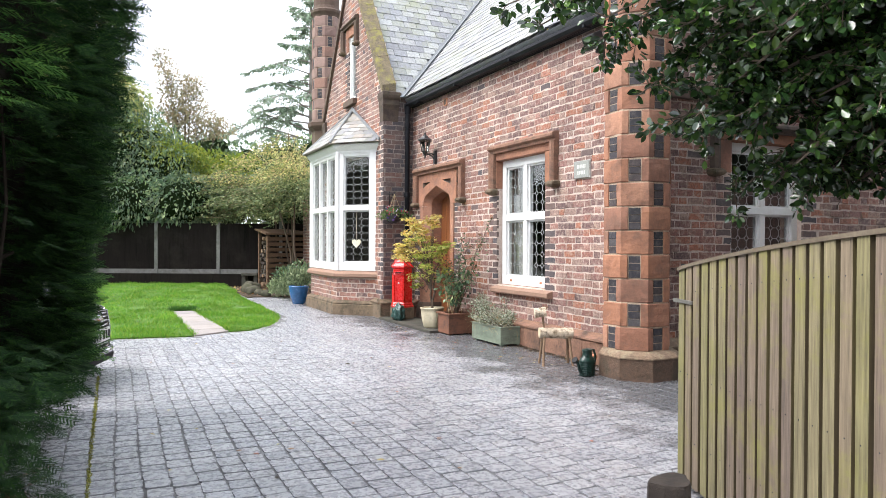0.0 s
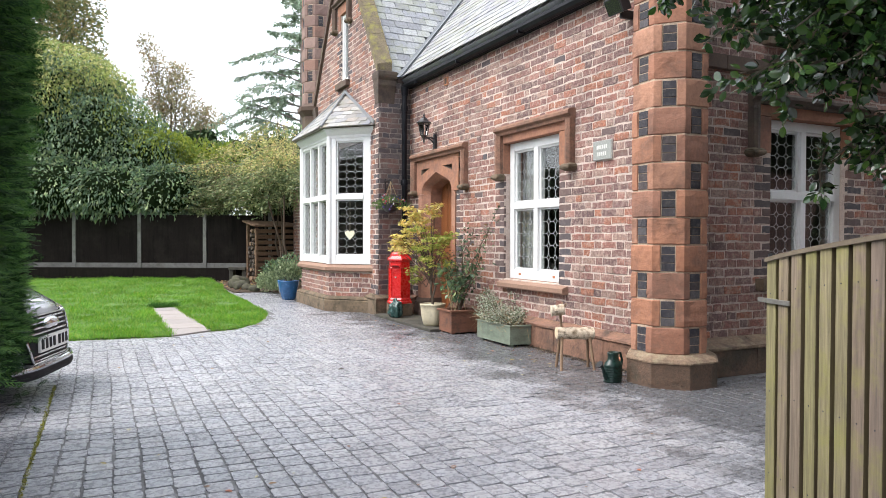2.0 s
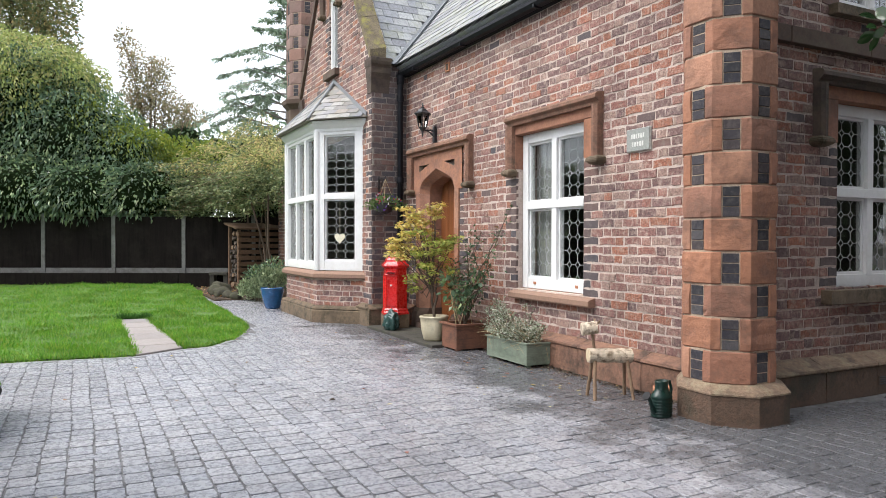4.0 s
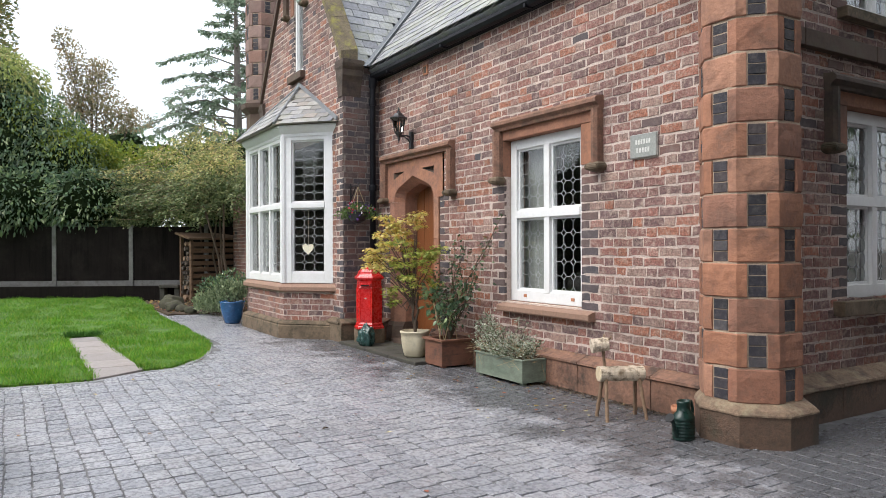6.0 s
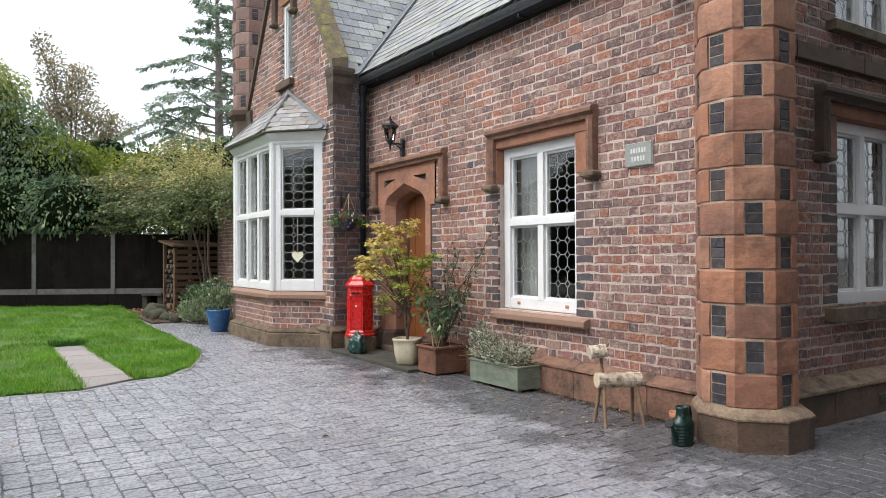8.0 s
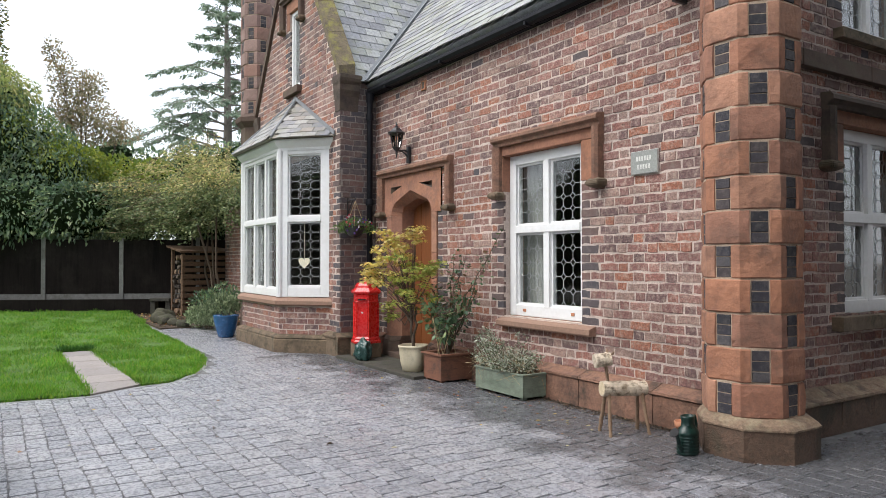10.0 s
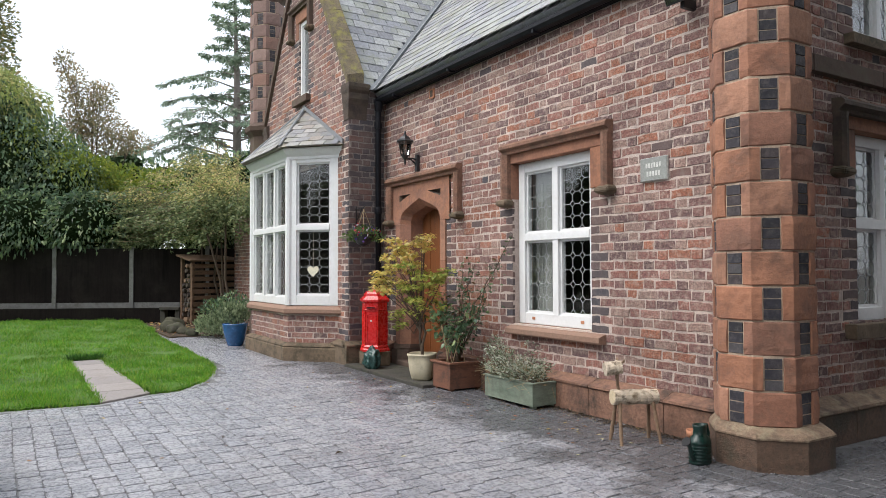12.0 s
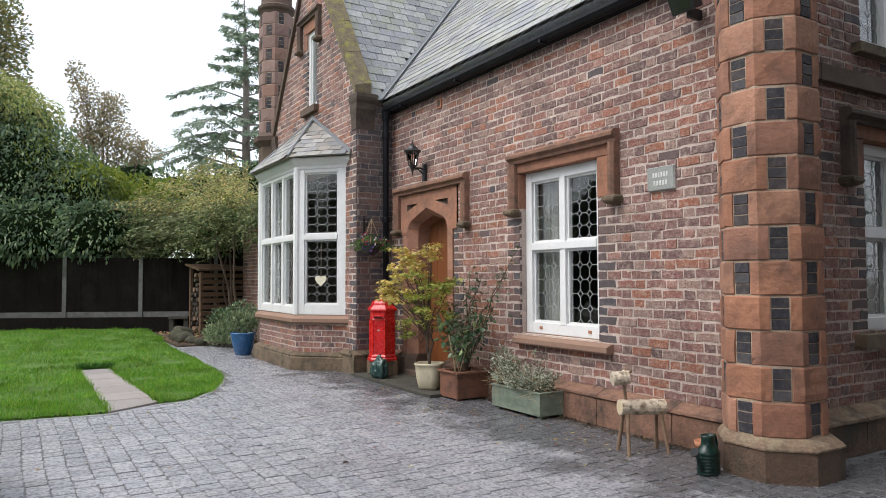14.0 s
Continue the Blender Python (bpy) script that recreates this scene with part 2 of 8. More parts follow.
M_dark_brick = {v: surface("dark_brick_" + v, DARK_BRICKS, v, grain=70, rough=0.8, bump=0.5, stain=(0.24, 0.2, 0.18), stain_scale=10, stain_amount=0.4) for v in ("object", "island")}
M_blue_brick = surface("blue_brick", BLUE_BRICKS, "object", grain=50, rough=0.72, bump=0.8, bump_scale=45, depth=0.008, spec=0.35, contrast=0.6, stain=(0.16, 0.14, 0.13), stain_scale=22, stain_amount=0.5)
M_mortar = surface("mortar", [(0.500, 0.409, 0.358), (0.580, 0.485, 0.428), (0.380, 0.303, 0.268)], grain=80, patch=7, rough=0.95, bump=0.9, depth=0.008, contrast=0.35, soot=0.25)
M_pointing = surface("buff_pointing", [(0.42, 0.32, 0.235), (0.5, 0.39, 0.29), (0.31, 0.23, 0.17)], grain=80, patch=6, rough=0.95, bump=0.7, depth=0.006)
M_mortar_dark = surface("dark_mortar", [(0.2, 0.17, 0.15), (0.27, 0.235, 0.21), (0.12, 0.105, 0.095)], grain=80, patch=4, rough=0.95, bump=0.9, depth=0.008, contrast=0.5)
SAND = [(0.324, 0.154, 0.097), (0.359, 0.171, 0.104), (0.293, 0.146, 0.099), (0.339, 0.156, 0.092), (0.370, 0.193, 0.126), (0.278, 0.131, 0.085)]
M_sand = {v: surface("red_sandstone_" + (v or "plain"), SAND, v, grain=30, patch=1.6, rough=0.92, bump=0.7, bump_scale=11, depth=0.022, contrast=0.3,
                     stain=(0.15, 0.085, 0.062), stain_scale=4.5, stain_amount=0.75, soot=0.3) for v in ("", "object")}
M_sand_old = surface("weathered_sandstone", [(0.0778, 0.0503, 0.0383), (0.103, 0.0672, 0.0503), (0.0593, 0.0412, 0.0332)], grain=40, patch=2.2, rough=0.93, bump=0.6,
                     bump_scale=24, depth=0.012, stain=(0.12, 0.1, 0.065), stain_scale=3.2, stain_amount=0.7)
M_sand_hood = surface("grimy_red_sandstone", [(0.2, 0.105, 0.07), (0.255, 0.135, 0.09), (0.145, 0.08, 0.057)], grain=48, patch=3, rough=0.92, bump=0.8, bump_scale=20, depth=0.016, contrast=0.5, stain=(0.085, 0.062, 0.045), stain_scale=7, stain_amount=0.75)
M_sand_base = surface("stained_base_sandstone", [(0.085, 0.055, 0.038), (0.13, 0.08, 0.054), (0.045, 0.032, 0.024)], grain=36, patch=2.6, rough=0.93, bump=0.9, bump_scale=18, depth=0.02, contrast=0.5,
                      stain=(0.05, 0.043, 0.028), stain_scale=3.4, stain_amount=0.85)
M_sand_foot = surface("red_plinth_sandstone", [(0.19, 0.1, 0.068), (0.245, 0.132, 0.088), (0.125, 0.07, 0.05)], grain=40, patch=2.4, rough=0.93, bump=0.9, bump_scale=18, depth=0.018, contrast=0.5, stain=(0.03, 0.026, 0.022), stain_scale=3.4, stain_amount=0.92)
M_sand_moss = surface("mossy_sandstone", [(0.12, 0.088, 0.058), (0.18, 0.13, 0.085), (0.07, 0.054, 0.036)], grain=40, patch=2.5, rough=0.95, bump=0.8,
                      bump_scale=30, depth=0.012, stain=(0.022, 0.024, 0.011), stain_scale=4.5, stain_amount=0.92)
M_kneeler = surface("sooty_sandstone", [(0.05, 0.038, 0.032), (0.085, 0.06, 0.048), (0.03, 0.025, 0.022)], grain=40, patch=4, rough=0.93, bump=0.8, bump_scale=22, depth=0.015, stain=(0.1, 0.085, 0.05), stain_scale=6, stain_amount=0.6)
M_turret = surface("mauve_sandstone", [(0.25, 0.165, 0.14), (0.29, 0.195, 0.165), (0.22, 0.14, 0.12), (0.27, 0.155, 0.12)], "object", grain=50, rough=0.9, bump=0.5, stain=(0.2, 0.15, 0.12), stain_scale=5)
M_rock = surface("dark_mossy_rock", [(0.04, 0.038, 0.026), (0.065, 0.06, 0.04), (0.028, 0.027, 0.019)], grain=30, patch=4, rough=0.95, bump=0.8, depth=0.015, stain=(0.08, 0.095, 0.03), stain_scale=6)
M_coping = surface("mossy_coping", [(0.1, 0.08, 0.052), (0.17, 0.135, 0.085), (0.065, 0.052, 0.036)], grain=40, patch=2.5, rough=0.95, bump=0.7, bump_scale=26, depth=0.025, contrast=0.6, stain=(0.25, 0.23, 0.05), stain_scale=6, stain_amount=0.95)
M_cap = surface("lichened_sandstone", [(0.17, 0.112, 0.078), (0.24, 0.165, 0.11), (0.1, 0.07, 0.05)], grain=40, patch=4, rough=0.92, bump=0.9, bump_scale=22, depth=0.02, contrast=0.55, stain=(0.3, 0.26, 0.17), stain_scale=9, stain_amount=0.7)
M_sill = surface("sandstone_sill", [(0.25, 0.15, 0.105), (0.29, 0.18, 0.13)], grain=45, patch=2.5, rough=0.85, bump=0.45, stain=(0.2, 0.13, 0.09), stain_scale=5)
SLATES = [(0.31, 0.32, 0.335), (0.345, 0.35, 0.355), (0.27, 0.28, 0.3), (0.36, 0.37, 0.36), (0.32, 0.335, 0.31), (0.39, 0.4, 0.4), (0.28, 0.29, 0.315), (0.235, 0.24, 0.26)]
M_slate = {v: surface("slate_" + v, [tuple(0.9 * q for q in c) for c in SLATES], v, grain=26, rough=0.62, bump=0.5, contrast=0.5, spec=0.5, stain=(0.23, 0.24, 0.15), stain_scale=2.6, stain_amount=0.7) for v in ("object", "island")}
M_slate_old = {v: surface("old_slate_" + v, [(0.24, 0.24, 0.25), (0.3, 0.295, 0.285), (0.18, 0.185, 0.2), (0.33, 0.32, 0.3), (0.22, 0.21, 0.2), (0.28, 0.25, 0.22)], v, grain=30, rough=0.62, bump=0.4, contrast=0.35, stain=(0.17, 0.17, 0.1), stain_scale=3, stain_amount=0.6) for v in ("object", "island")}
M_lead = surface("lead_flashing", [(0.216, 0.228, 0.24), (0.264, 0.276, 0.288)], grain=20, patch=4, rough=0.5, bump=0.25, metal=0.35)
M_white = surface("white_paint", [(0.74, 0.745, 0.74), (0.68, 0.685, 0.68)], grain=25, patch=1.5, rough=0.42, bump=0.12, contrast=0.08,
                  stain=(0.6, 0.58, 0.52), stain_scale=6, stain_amount=0.25)
M_came = surface("lead_came", [(0.36, 0.38, 0.39), (0.45, 0.46, 0.47)], grain=60, patch=8, rough=0.45, bump=0.1, metal=0.5)
M_black = surface("black_iron_paint", [(0.018, 0.018, 0.02), (0.03, 0.03, 0.034)], grain=50, patch=4, rough=0.4, bump=0.15)
M_gutter = surface("black_gutter_paint", [(0.007, 0.0075, 0.01), (0.013, 0.014, 0.018)], grain=40, patch=3, rough=0.5, bump=0.15, spec=0.15, stain=(0.04, 0.04, 0.042), stain_scale=5, stain_amount=0.2)
SETTS = [(0.31, 0.312, 0.338), (0.335, 0.336, 0.36), (0.272, 0.276, 0.302), (0.345, 0.344, 0.365), (0.312, 0.307, 0.33), (0.255, 0.258, 0.284), (0.3, 0.305, 0.335)]
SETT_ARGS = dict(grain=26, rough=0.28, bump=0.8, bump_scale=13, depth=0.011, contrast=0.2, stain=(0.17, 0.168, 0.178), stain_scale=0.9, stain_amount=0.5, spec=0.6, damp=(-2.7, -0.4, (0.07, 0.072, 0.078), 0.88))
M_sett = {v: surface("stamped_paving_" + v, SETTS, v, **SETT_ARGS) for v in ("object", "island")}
M_joint = surface("paving_joint", [(0.05, 0.049, 0.051), (0.12, 0.118, 0.12), (0.26, 0.255, 0.262)], grain=60, patch=5, rough=0.8, bump=0.4)
M_band = surface("smooth_paving_band", [(0.23, 0.23, 0.238), (0.281, 0.281, 0.285)], grain=30, patch=1.5, rough=0.55, bump=0.25)
M_moss = surface("moss", [(0.16, 0.17, 0.03), (0.25, 0.24, 0.06)], grain=90, patch=9, rough=0.95, bump=0.8)
M_flag = surface("pale_flagstone", [(0.27, 0.245, 0.232), (0.305, 0.275, 0.258), (0.25, 0.23, 0.22)], "object", grain=35, rough=0.85, bump=0.35, stain=(0.2, 0.165, 0.14), stain_scale=4)
M_soil = surface("soil_and_litter", [(0.06, 0.045, 0.032), (0.12, 0.09, 0.065), (0.04, 0.032, 0.024)], grain=50, patch=3, rough=0.95, bump=0.9, depth=0.02, spec=0.15)
M_ground = surface("bare_ground", [(0.13, 0.12, 0.11), (0.19, 0.18, 0.165), (0.1, 0.085, 0.07)], grain=30, patch=1.4, rough=0.95, bump=0.7, depth=0.015, stain=(0.07, 0.075, 0.03), stain_scale=1.2)
M_turf = surface("turf", [(0.07, 0.15, 0.022), (0.1, 0.2, 0.03), (0.065, 0.12, 0.024)], grain=60, patch=1.4, rough=0.95, bump=0.9, depth=0.02)
M_grass = leafy("grass_blades", [(0.1, 0.27, 0.02), (0.13, 0.33, 0.024), (0.18, 0.38, 0.032), (0.08, 0.21, 0.018), (0.27, 0.37, 0.055)], rough=0.6, through_leaf=0.35)
# dark brown boards, coloured darker still for shade under the thicket
M_fence = surface("dark_shaded_fence", [(0.009, 0.0075, 0.007), (0.015, 0.012, 0.011), (0.006, 0.0055, 0.005)], grain=25, patch=1.3, rough=0.85, bump=0.4, spec=0.06, stretch=(6, 6, 0.5), stain=(0.03, 0.026, 0.022), stain_scale=1.5)
M_concrete = surface("concrete_post", [(0.14, 0.14, 0.135), (0.19, 0.188, 0.178), (0.09, 0.09, 0.085)], grain=50, patch=2, rough=0.92, bump=0.4, stain=(0.07, 0.068, 0.05), stain_scale=3, stain_amount=0.7)
M_gate = surface("weathered_gate_slat", [(0.25, 0.195, 0.13), (0.225, 0.17, 0.125), (0.26, 0.22, 0.125), (0.205, 0.155, 0.12), (0.25, 0.22, 0.11), (0.235, 0.18, 0.13)], "object", grain=75, rough=0.8, bump=0.45,
                 stretch=(1, 1, 0.045), stain=(0.25, 0.24, 0.06), stain_scale=3.5, stain_amount=0.75, contrast=0.65)
M_gate_cap = surface("weathered_capping", [(0.13, 0.1, 0.07), (0.18, 0.145, 0.1)], grain=40, patch=3, rough=0.9, bump=0.4)
# slat edges and backing coloured dark to paint shade in the gaps
M_gate_edge = surface("shaded_slat_edge", [(0.05, 0.036, 0.02), (0.085, 0.062, 0.03), (0.11, 0.09, 0.03)], grain=40, patch=3, rough=0.9, bump=0.4, stretch=(4, 4, 0.2))
M_gate_dark = surface("shaded_gate_backing", [(0.045, 0.035, 0.022), (0.07, 0.052, 0.03)], grain=20, patch=2, rough=0.9, bump=0.3, stretch=(8, 8, 0.4))
M_log = surface("cut_log", [(0.03, 0.022, 0.018), (0.055, 0.042, 0.034), (0.02, 0.016, 0.013)], grain=25, patch=6, rough=0.95, bump=0.9, depth=0.015)
M_red = surface("red_gloss_paint", [(0.58, 0.014, 0.016), (0.66, 0.02, 0.018)], grain=30, patch=3, rough=0.28, bump=0.08, contrast=0.12, coat=0.3, stain=(0.3, 0.012, 0.012), stain_scale=5, stain_amount=0.4)
M_door = surface("varnished_oak_door", [(0.16, 0.0528, 0.0176), (0.208, 0.072, 0.024), (0.128, 0.0432, 0.0144)], grain=22, patch=2, rough=0.42, bump=0.2, stretch=(8, 8, 0.5))
M_green_wood = surface("sage_green_painted_wood", [(0.165, 0.205, 0.155), (0.2, 0.24, 0.185), (0.135, 0.175, 0.13)], grain=30, patch=3, rough=0.6, bump=0.3, stretch=(1, 1, 5), stain=(0.075, 0.08, 0.055), stain_scale=8, stain_amount=0.6)
M_brown_wood = surface("brown_stained_wood", [(0.15, 0.066, 0.04), (0.2, 0.085, 0.05), (0.1, 0.048, 0.032)], grain=24, patch=3.5, rough=0.65, bump=0.4, stretch=(2, 2, 9), stain=(0.035, 0.024, 0.02), stain_scale=5, stain_amount=0.75)
M_cream = surface("cream_glazed_clay", [(0.55, 0.48, 0.33), (0.62, 0.56, 0.41)], grain=14, patch=4, rough=0.5, bump=0.2, stain=(0.4, 0.33, 0.2), stain_scale=7)
M_blue = surface("blue_glazed_clay", [(0.012, 0.075, 0.2), (0.02, 0.11, 0.27)], grain=12, patch=4, rough=0.2, bump=0.1, coat=0.4)
M_terracotta = surface("terracotta", [(0.38, 0.16, 0.085), (0.44, 0.2, 0.11)], grain=30, patch=5, rough=0.85, bump=0.3)
M_can = surface("dark_green_plastic", [(0.003, 0.02, 0.015), (0.006, 0.03, 0.023)], grain=30, patch=6, rough=0.35, bump=0.08)
M_bag = surface("dark_green_plastic_sack", [(0.008, 0.035, 0.03), (0.025, 0.065, 0.058), (0.006, 0.024, 0.02)], grain=18, patch=14, rough=0.25, bump=0.3)
M_birch = surface("birch_bark", [(0.46, 0.37, 0.26), (0.62, 0.53, 0.41), (0.33, 0.25, 0.16)], grain=30, patch=12, rough=0.8, bump=0.8, stain=(0.07, 0.05, 0.035), stain_scale=24, stain_amount=0.85)
M_birch_end = surface("cut_birch_end", [(0.55, 0.44, 0.28), (0.62, 0.52, 0.36)], grain=60, patch=20, rough=0.85, bump=0.3)
M_stick = surface("peeled_sticks", [(0.19, 0.12, 0.075), (0.26, 0.175, 0.11)], grain=40, patch=12, rough=0.8, bump=0.4)
M_store = surface("weathered_store_boards", [(0.1, 0.058, 0.034), (0.15, 0.09, 0.052), (0.065, 0.04, 0.026)], grain=30, patch=5, rough=0.85, bump=0.4, stretch=(1, 8, 8))
M_damp_stone = surface("damp_dark_stone", [(0.035, 0.032, 0.028), (0.06, 0.055, 0.045), (0.02, 0.019, 0.017)], grain=40, patch=5, rough=0.9, bump=0.7, stain=(0.045, 0.055, 0.02), stain_scale=6)
M_pale_bark = surface("grey_cedar_bark", [(0.2, 0.175, 0.155), (0.27, 0.24, 0.215)], grain=30, patch=4, rough=0.95, bump=0.8, depth=0.012)
M_bark = surface("bark", [(0.085, 0.066, 0.05), (0.13, 0.105, 0.08)], grain=30, patch=5, rough=0.95, bump=0.9, stretch=(3, 3, 0.7), depth=0.012)
M_twig = surface("twigs", [(0.07, 0.05, 0.035), (0.11, 0.08, 0.055)], grain=40, patch=8, rough=0.9, bump=0.3)
M_shoot = surface("pale_shoots", [(0.13, 0.1, 0.055), (0.2, 0.16, 0.085)], grain=30, patch=6, rough=0.85, bump=0.2)
# plaster coloured dark so the rooms look unlit behind the glass
M_plaster = surface("darkened_room_plaster", [(0.09, 0.085, 0.075), (0.11, 0.105, 0.095)], grain=20, patch=1, rough=0.9, bump=0.05, contrast=0.06)
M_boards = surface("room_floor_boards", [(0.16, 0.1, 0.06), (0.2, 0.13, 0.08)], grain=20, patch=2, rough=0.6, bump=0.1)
M_curtain = surface("pale_curtain", [(0.3, 0.31, 0.3), (0.38, 0.385, 0.36)], grain=60, patch=3, rough=0.95, bump=0.2, contrast=0.12)
M_plaque = surface("grey_slate_plaque", [(0.25, 0.265, 0.245), (0.3, 0.31, 0.285)], grain=40, patch=6, rough=0.5, bump=0.15)
M_letter = surface("pale_lettering", [(0.62, 0.62, 0.58), (0.56, 0.56, 0.53)], grain=40, patch=6, rough=0.6, bump=0.0)
M_car = surface("dark_grey_car_paint", [(0.42, 0.44, 0.465), (0.46, 0.48, 0.5)], grain=200, patch=3, rough=0.22, bump=0.0, metal=0.15, coat=1.0, contrast=0.1)
M_chrome = surface("bright_trim", [(0.62, 0.63, 0.65), (0.7, 0.71, 0.73)], grain=30, patch=3, rough=0.16, bump=0.0, metal=1.0, contrast=0.05)
M_grille = surface("black_grille", [(0.01, 0.01, 0.011), (0.016, 0.016, 0.018)], grain=60, patch=4, rough=0.6, bump=0.0, spec=0.15)
M_tyre = surface("tyre_rubber", [(0.016, 0.016, 0.017), (0.024, 0.024, 0.025)], grain=60, patch=6, rough=0.85, bump=0.3)
M_plate = surface("number_plate_white", [(0.72, 0.72, 0.7), (0.76, 0.76, 0.74)], grain=40, patch=4, rough=0.4, bump=0.0, contrast=0.05)
M_dull_steel = surface("dull_galvanised_steel", [(0.2, 0.19, 0.17), (0.27, 0.255, 0.23)], grain=60, patch=8, rough=0.55, bump=0.2, metal=0.6)
M_heart = surface("cream_painted_heart", [(0.72, 0.68, 0.52), (0.66, 0.62, 0.48)], grain=50, patch=12, rough=0.7, bump=0.1)


def glass(name, tint=(0.9, 0.93, 0.92)):
    m, n, l, b = nodes_of(name)
    b.inputs["Base Color"].default_value = (*tint, 1)
    b.inputs["Transmission Weight"].default_value = 1.0
    b.inputs["Roughness"].default_value = 0.0
    b.inputs["IOR"].default_value = 1.5
    t = noise_node(n, l, 7, 2, 0.5)
    bp = n.new("ShaderNodeBump")
    bp.inputs["Strength"].default_value, bp.inputs["Distance"].default_value = 0.15, 0.004
    l.new(t.outputs["Fac"], bp.inputs["Height"])
    l.new(bp.outputs[0], b.inputs["Normal"])
    return m


M_glass = glass("old_window_glass")
M_lamp_glass = glass("lantern_glass", (0.95, 0.95, 0.92))

G_dark = [(0.1, 0.17, 0.09), (0.14, 0.22, 0.115), (0.08, 0.14, 0.075), (0.2, 0.28, 0.13), (0.13, 0.205, 0.12), (0.27, 0.34, 0.16), (0.06, 0.105, 0.065)]
M_leaf_holly = leafy("glossy_dark_leaves", [(0.024, 0.055, 0.018), (0.032, 0.072, 0.022), (0.018, 0.04, 0.015), (0.05, 0.11, 0.025), (0.026, 0.06, 0.02), (0.08, 0.15, 0.03)], rough=0.13, through_leaf=0.2, spec=0.85)
M_leaf_conifer = leafy("conifer_sprays", [(0.011, 0.032, 0.011), (0.016, 0.045, 0.014), (0.026, 0.066, 0.017), (0.013, 0.038, 0.013), (0.042, 0.095, 0.022)], rough=0.75, through_leaf=0.3, spec=0.15)
# brighter copy of the conifer palette, painted for sprays in the light
M_leaf_conifer_lit = leafy("lit_conifer_sprays", [(0.06, 0.15, 0.035), (0.09, 0.2, 0.045), (0.045, 0.12, 0.03), (0.12, 0.24, 0.05)], rough=0.7, through_leaf=0.4, spec=0.2)
M_leaf_brown = leafy("dead_conifer_sprays", [(0.16, 0.075, 0.035), (0.2, 0.1, 0.05), (0.11, 0.055, 0.03)], rough=0.8, through_leaf=0.2)
M_leaf_ivy = leafy("ivy_and_laurel_leaves", G_dark, rough=0.3, through_leaf=0.3, spec=0.55)
# paler palette that paints the light on top of the thicket
M_leaf_lit = leafy("lit_top_leaves", [(0.32, 0.38, 0.12), (0.42, 0.45, 0.16), (0.25, 0.32, 0.1), (0.52, 0.48, 0.2), (0.36, 0.43, 0.14)], rough=0.5, through_leaf=0.35)
M_leaf_yellow = leafy("yellow_green_leaves", [(0.2, 0.25, 0.03), (0.26, 0.29, 0.04), (0.15, 0.22, 0.03), (0.13, 0.18, 0.035)], rough=0.5, through_leaf=0.4)
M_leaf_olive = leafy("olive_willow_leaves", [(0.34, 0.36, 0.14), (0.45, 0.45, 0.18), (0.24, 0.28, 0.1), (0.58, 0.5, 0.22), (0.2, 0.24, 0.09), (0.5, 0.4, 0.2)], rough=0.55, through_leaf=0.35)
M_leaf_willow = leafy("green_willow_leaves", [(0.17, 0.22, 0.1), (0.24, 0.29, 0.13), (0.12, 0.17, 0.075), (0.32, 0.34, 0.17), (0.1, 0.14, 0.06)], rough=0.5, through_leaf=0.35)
M_leaf_autumn = leafy("autumn_tree_leaves", [(0.2, 0.24, 0.1), (0.28, 0.27, 0.12), (0.36, 0.29, 0.12), (0.15, 0.2, 0.09), (0.25, 0.27, 0.13)], rough=0.55, through_leaf=0.4)
M_leaf_grey = leafy("grey_green_birch_leaves", [(0.34, 0.31, 0.2), (0.42, 0.37, 0.23), (0.28, 0.28, 0.16), (0.4, 0.3, 0.18)], rough=0.55, through_leaf=0.35)
# needle colours lightened to paint in the haze of distance
M_leaf_cedar = leafy("hazed_blue_green_needles", [(0.237, 0.319, 0.237), (0.294, 0.375, 0.281), (0.194, 0.269, 0.2), (0.338, 0.413, 0.306)], rough=0.7, through_leaf=0.4)
M_leaf_acer = leafy("turning_maple_leaves", [(0.68, 0.54, 0.16), (0.62, 0.55, 0.18), (0.7, 0.48, 0.18), (0.55, 0.53, 0.15), (0.7, 0.6, 0.27)], rough=0.55, through_leaf=0.4)
M_leaf_acer_green = leafy("green_maple_leaves", [(0.33, 0.4, 0.08), (0.42, 0.46, 0.11), (0.25, 0.33, 0.065), (0.52, 0.49, 0.14)], rough=0.55, through_leaf=0.4)
M_leaf_rose = leafy("rose_leaves", [(0.03, 0.065, 0.03), (0.045, 0.09, 0.038), (0.08, 0.12, 0.045), (0.035, 0.075, 0.033), (0.13, 0.07, 0.035)], rough=0.35, through_leaf=0.22)
M_leaf_silver = leafy("silver_green_leaves", [(0.36, 0.4, 0.31), (0.5, 0.53, 0.45), (0.26, 0.31, 0.21), (0.14, 0.17, 0.1), (0.44, 0.43, 0.34)], rough=0.7, through_leaf=0.2)
M_leaf_rosemary = leafy("rosemary_leaves", [(0.156, 0.208, 0.111), (0.221, 0.273, 0.156), (0.286, 0.338, 0.195), (0.104, 0.143, 0.078)], rough=0.6, through_leaf=0.25)
M_leaf_basket = leafy("basket_leaves", [(0.09, 0.16, 0.04), (0.13, 0.2, 0.06), (0.07, 0.12, 0.035)], rough=0.5, through_leaf=0.3)
M_flower = leafy("basket_flowers", [(0.5, 0.03, 0.06), (0.12, 0.06, 0.3), (0.6, 0.55, 0.62), (0.45, 0.04, 0.1), (0.1, 0.05, 0.25)], rough=0.6, through_leaf=0.3)
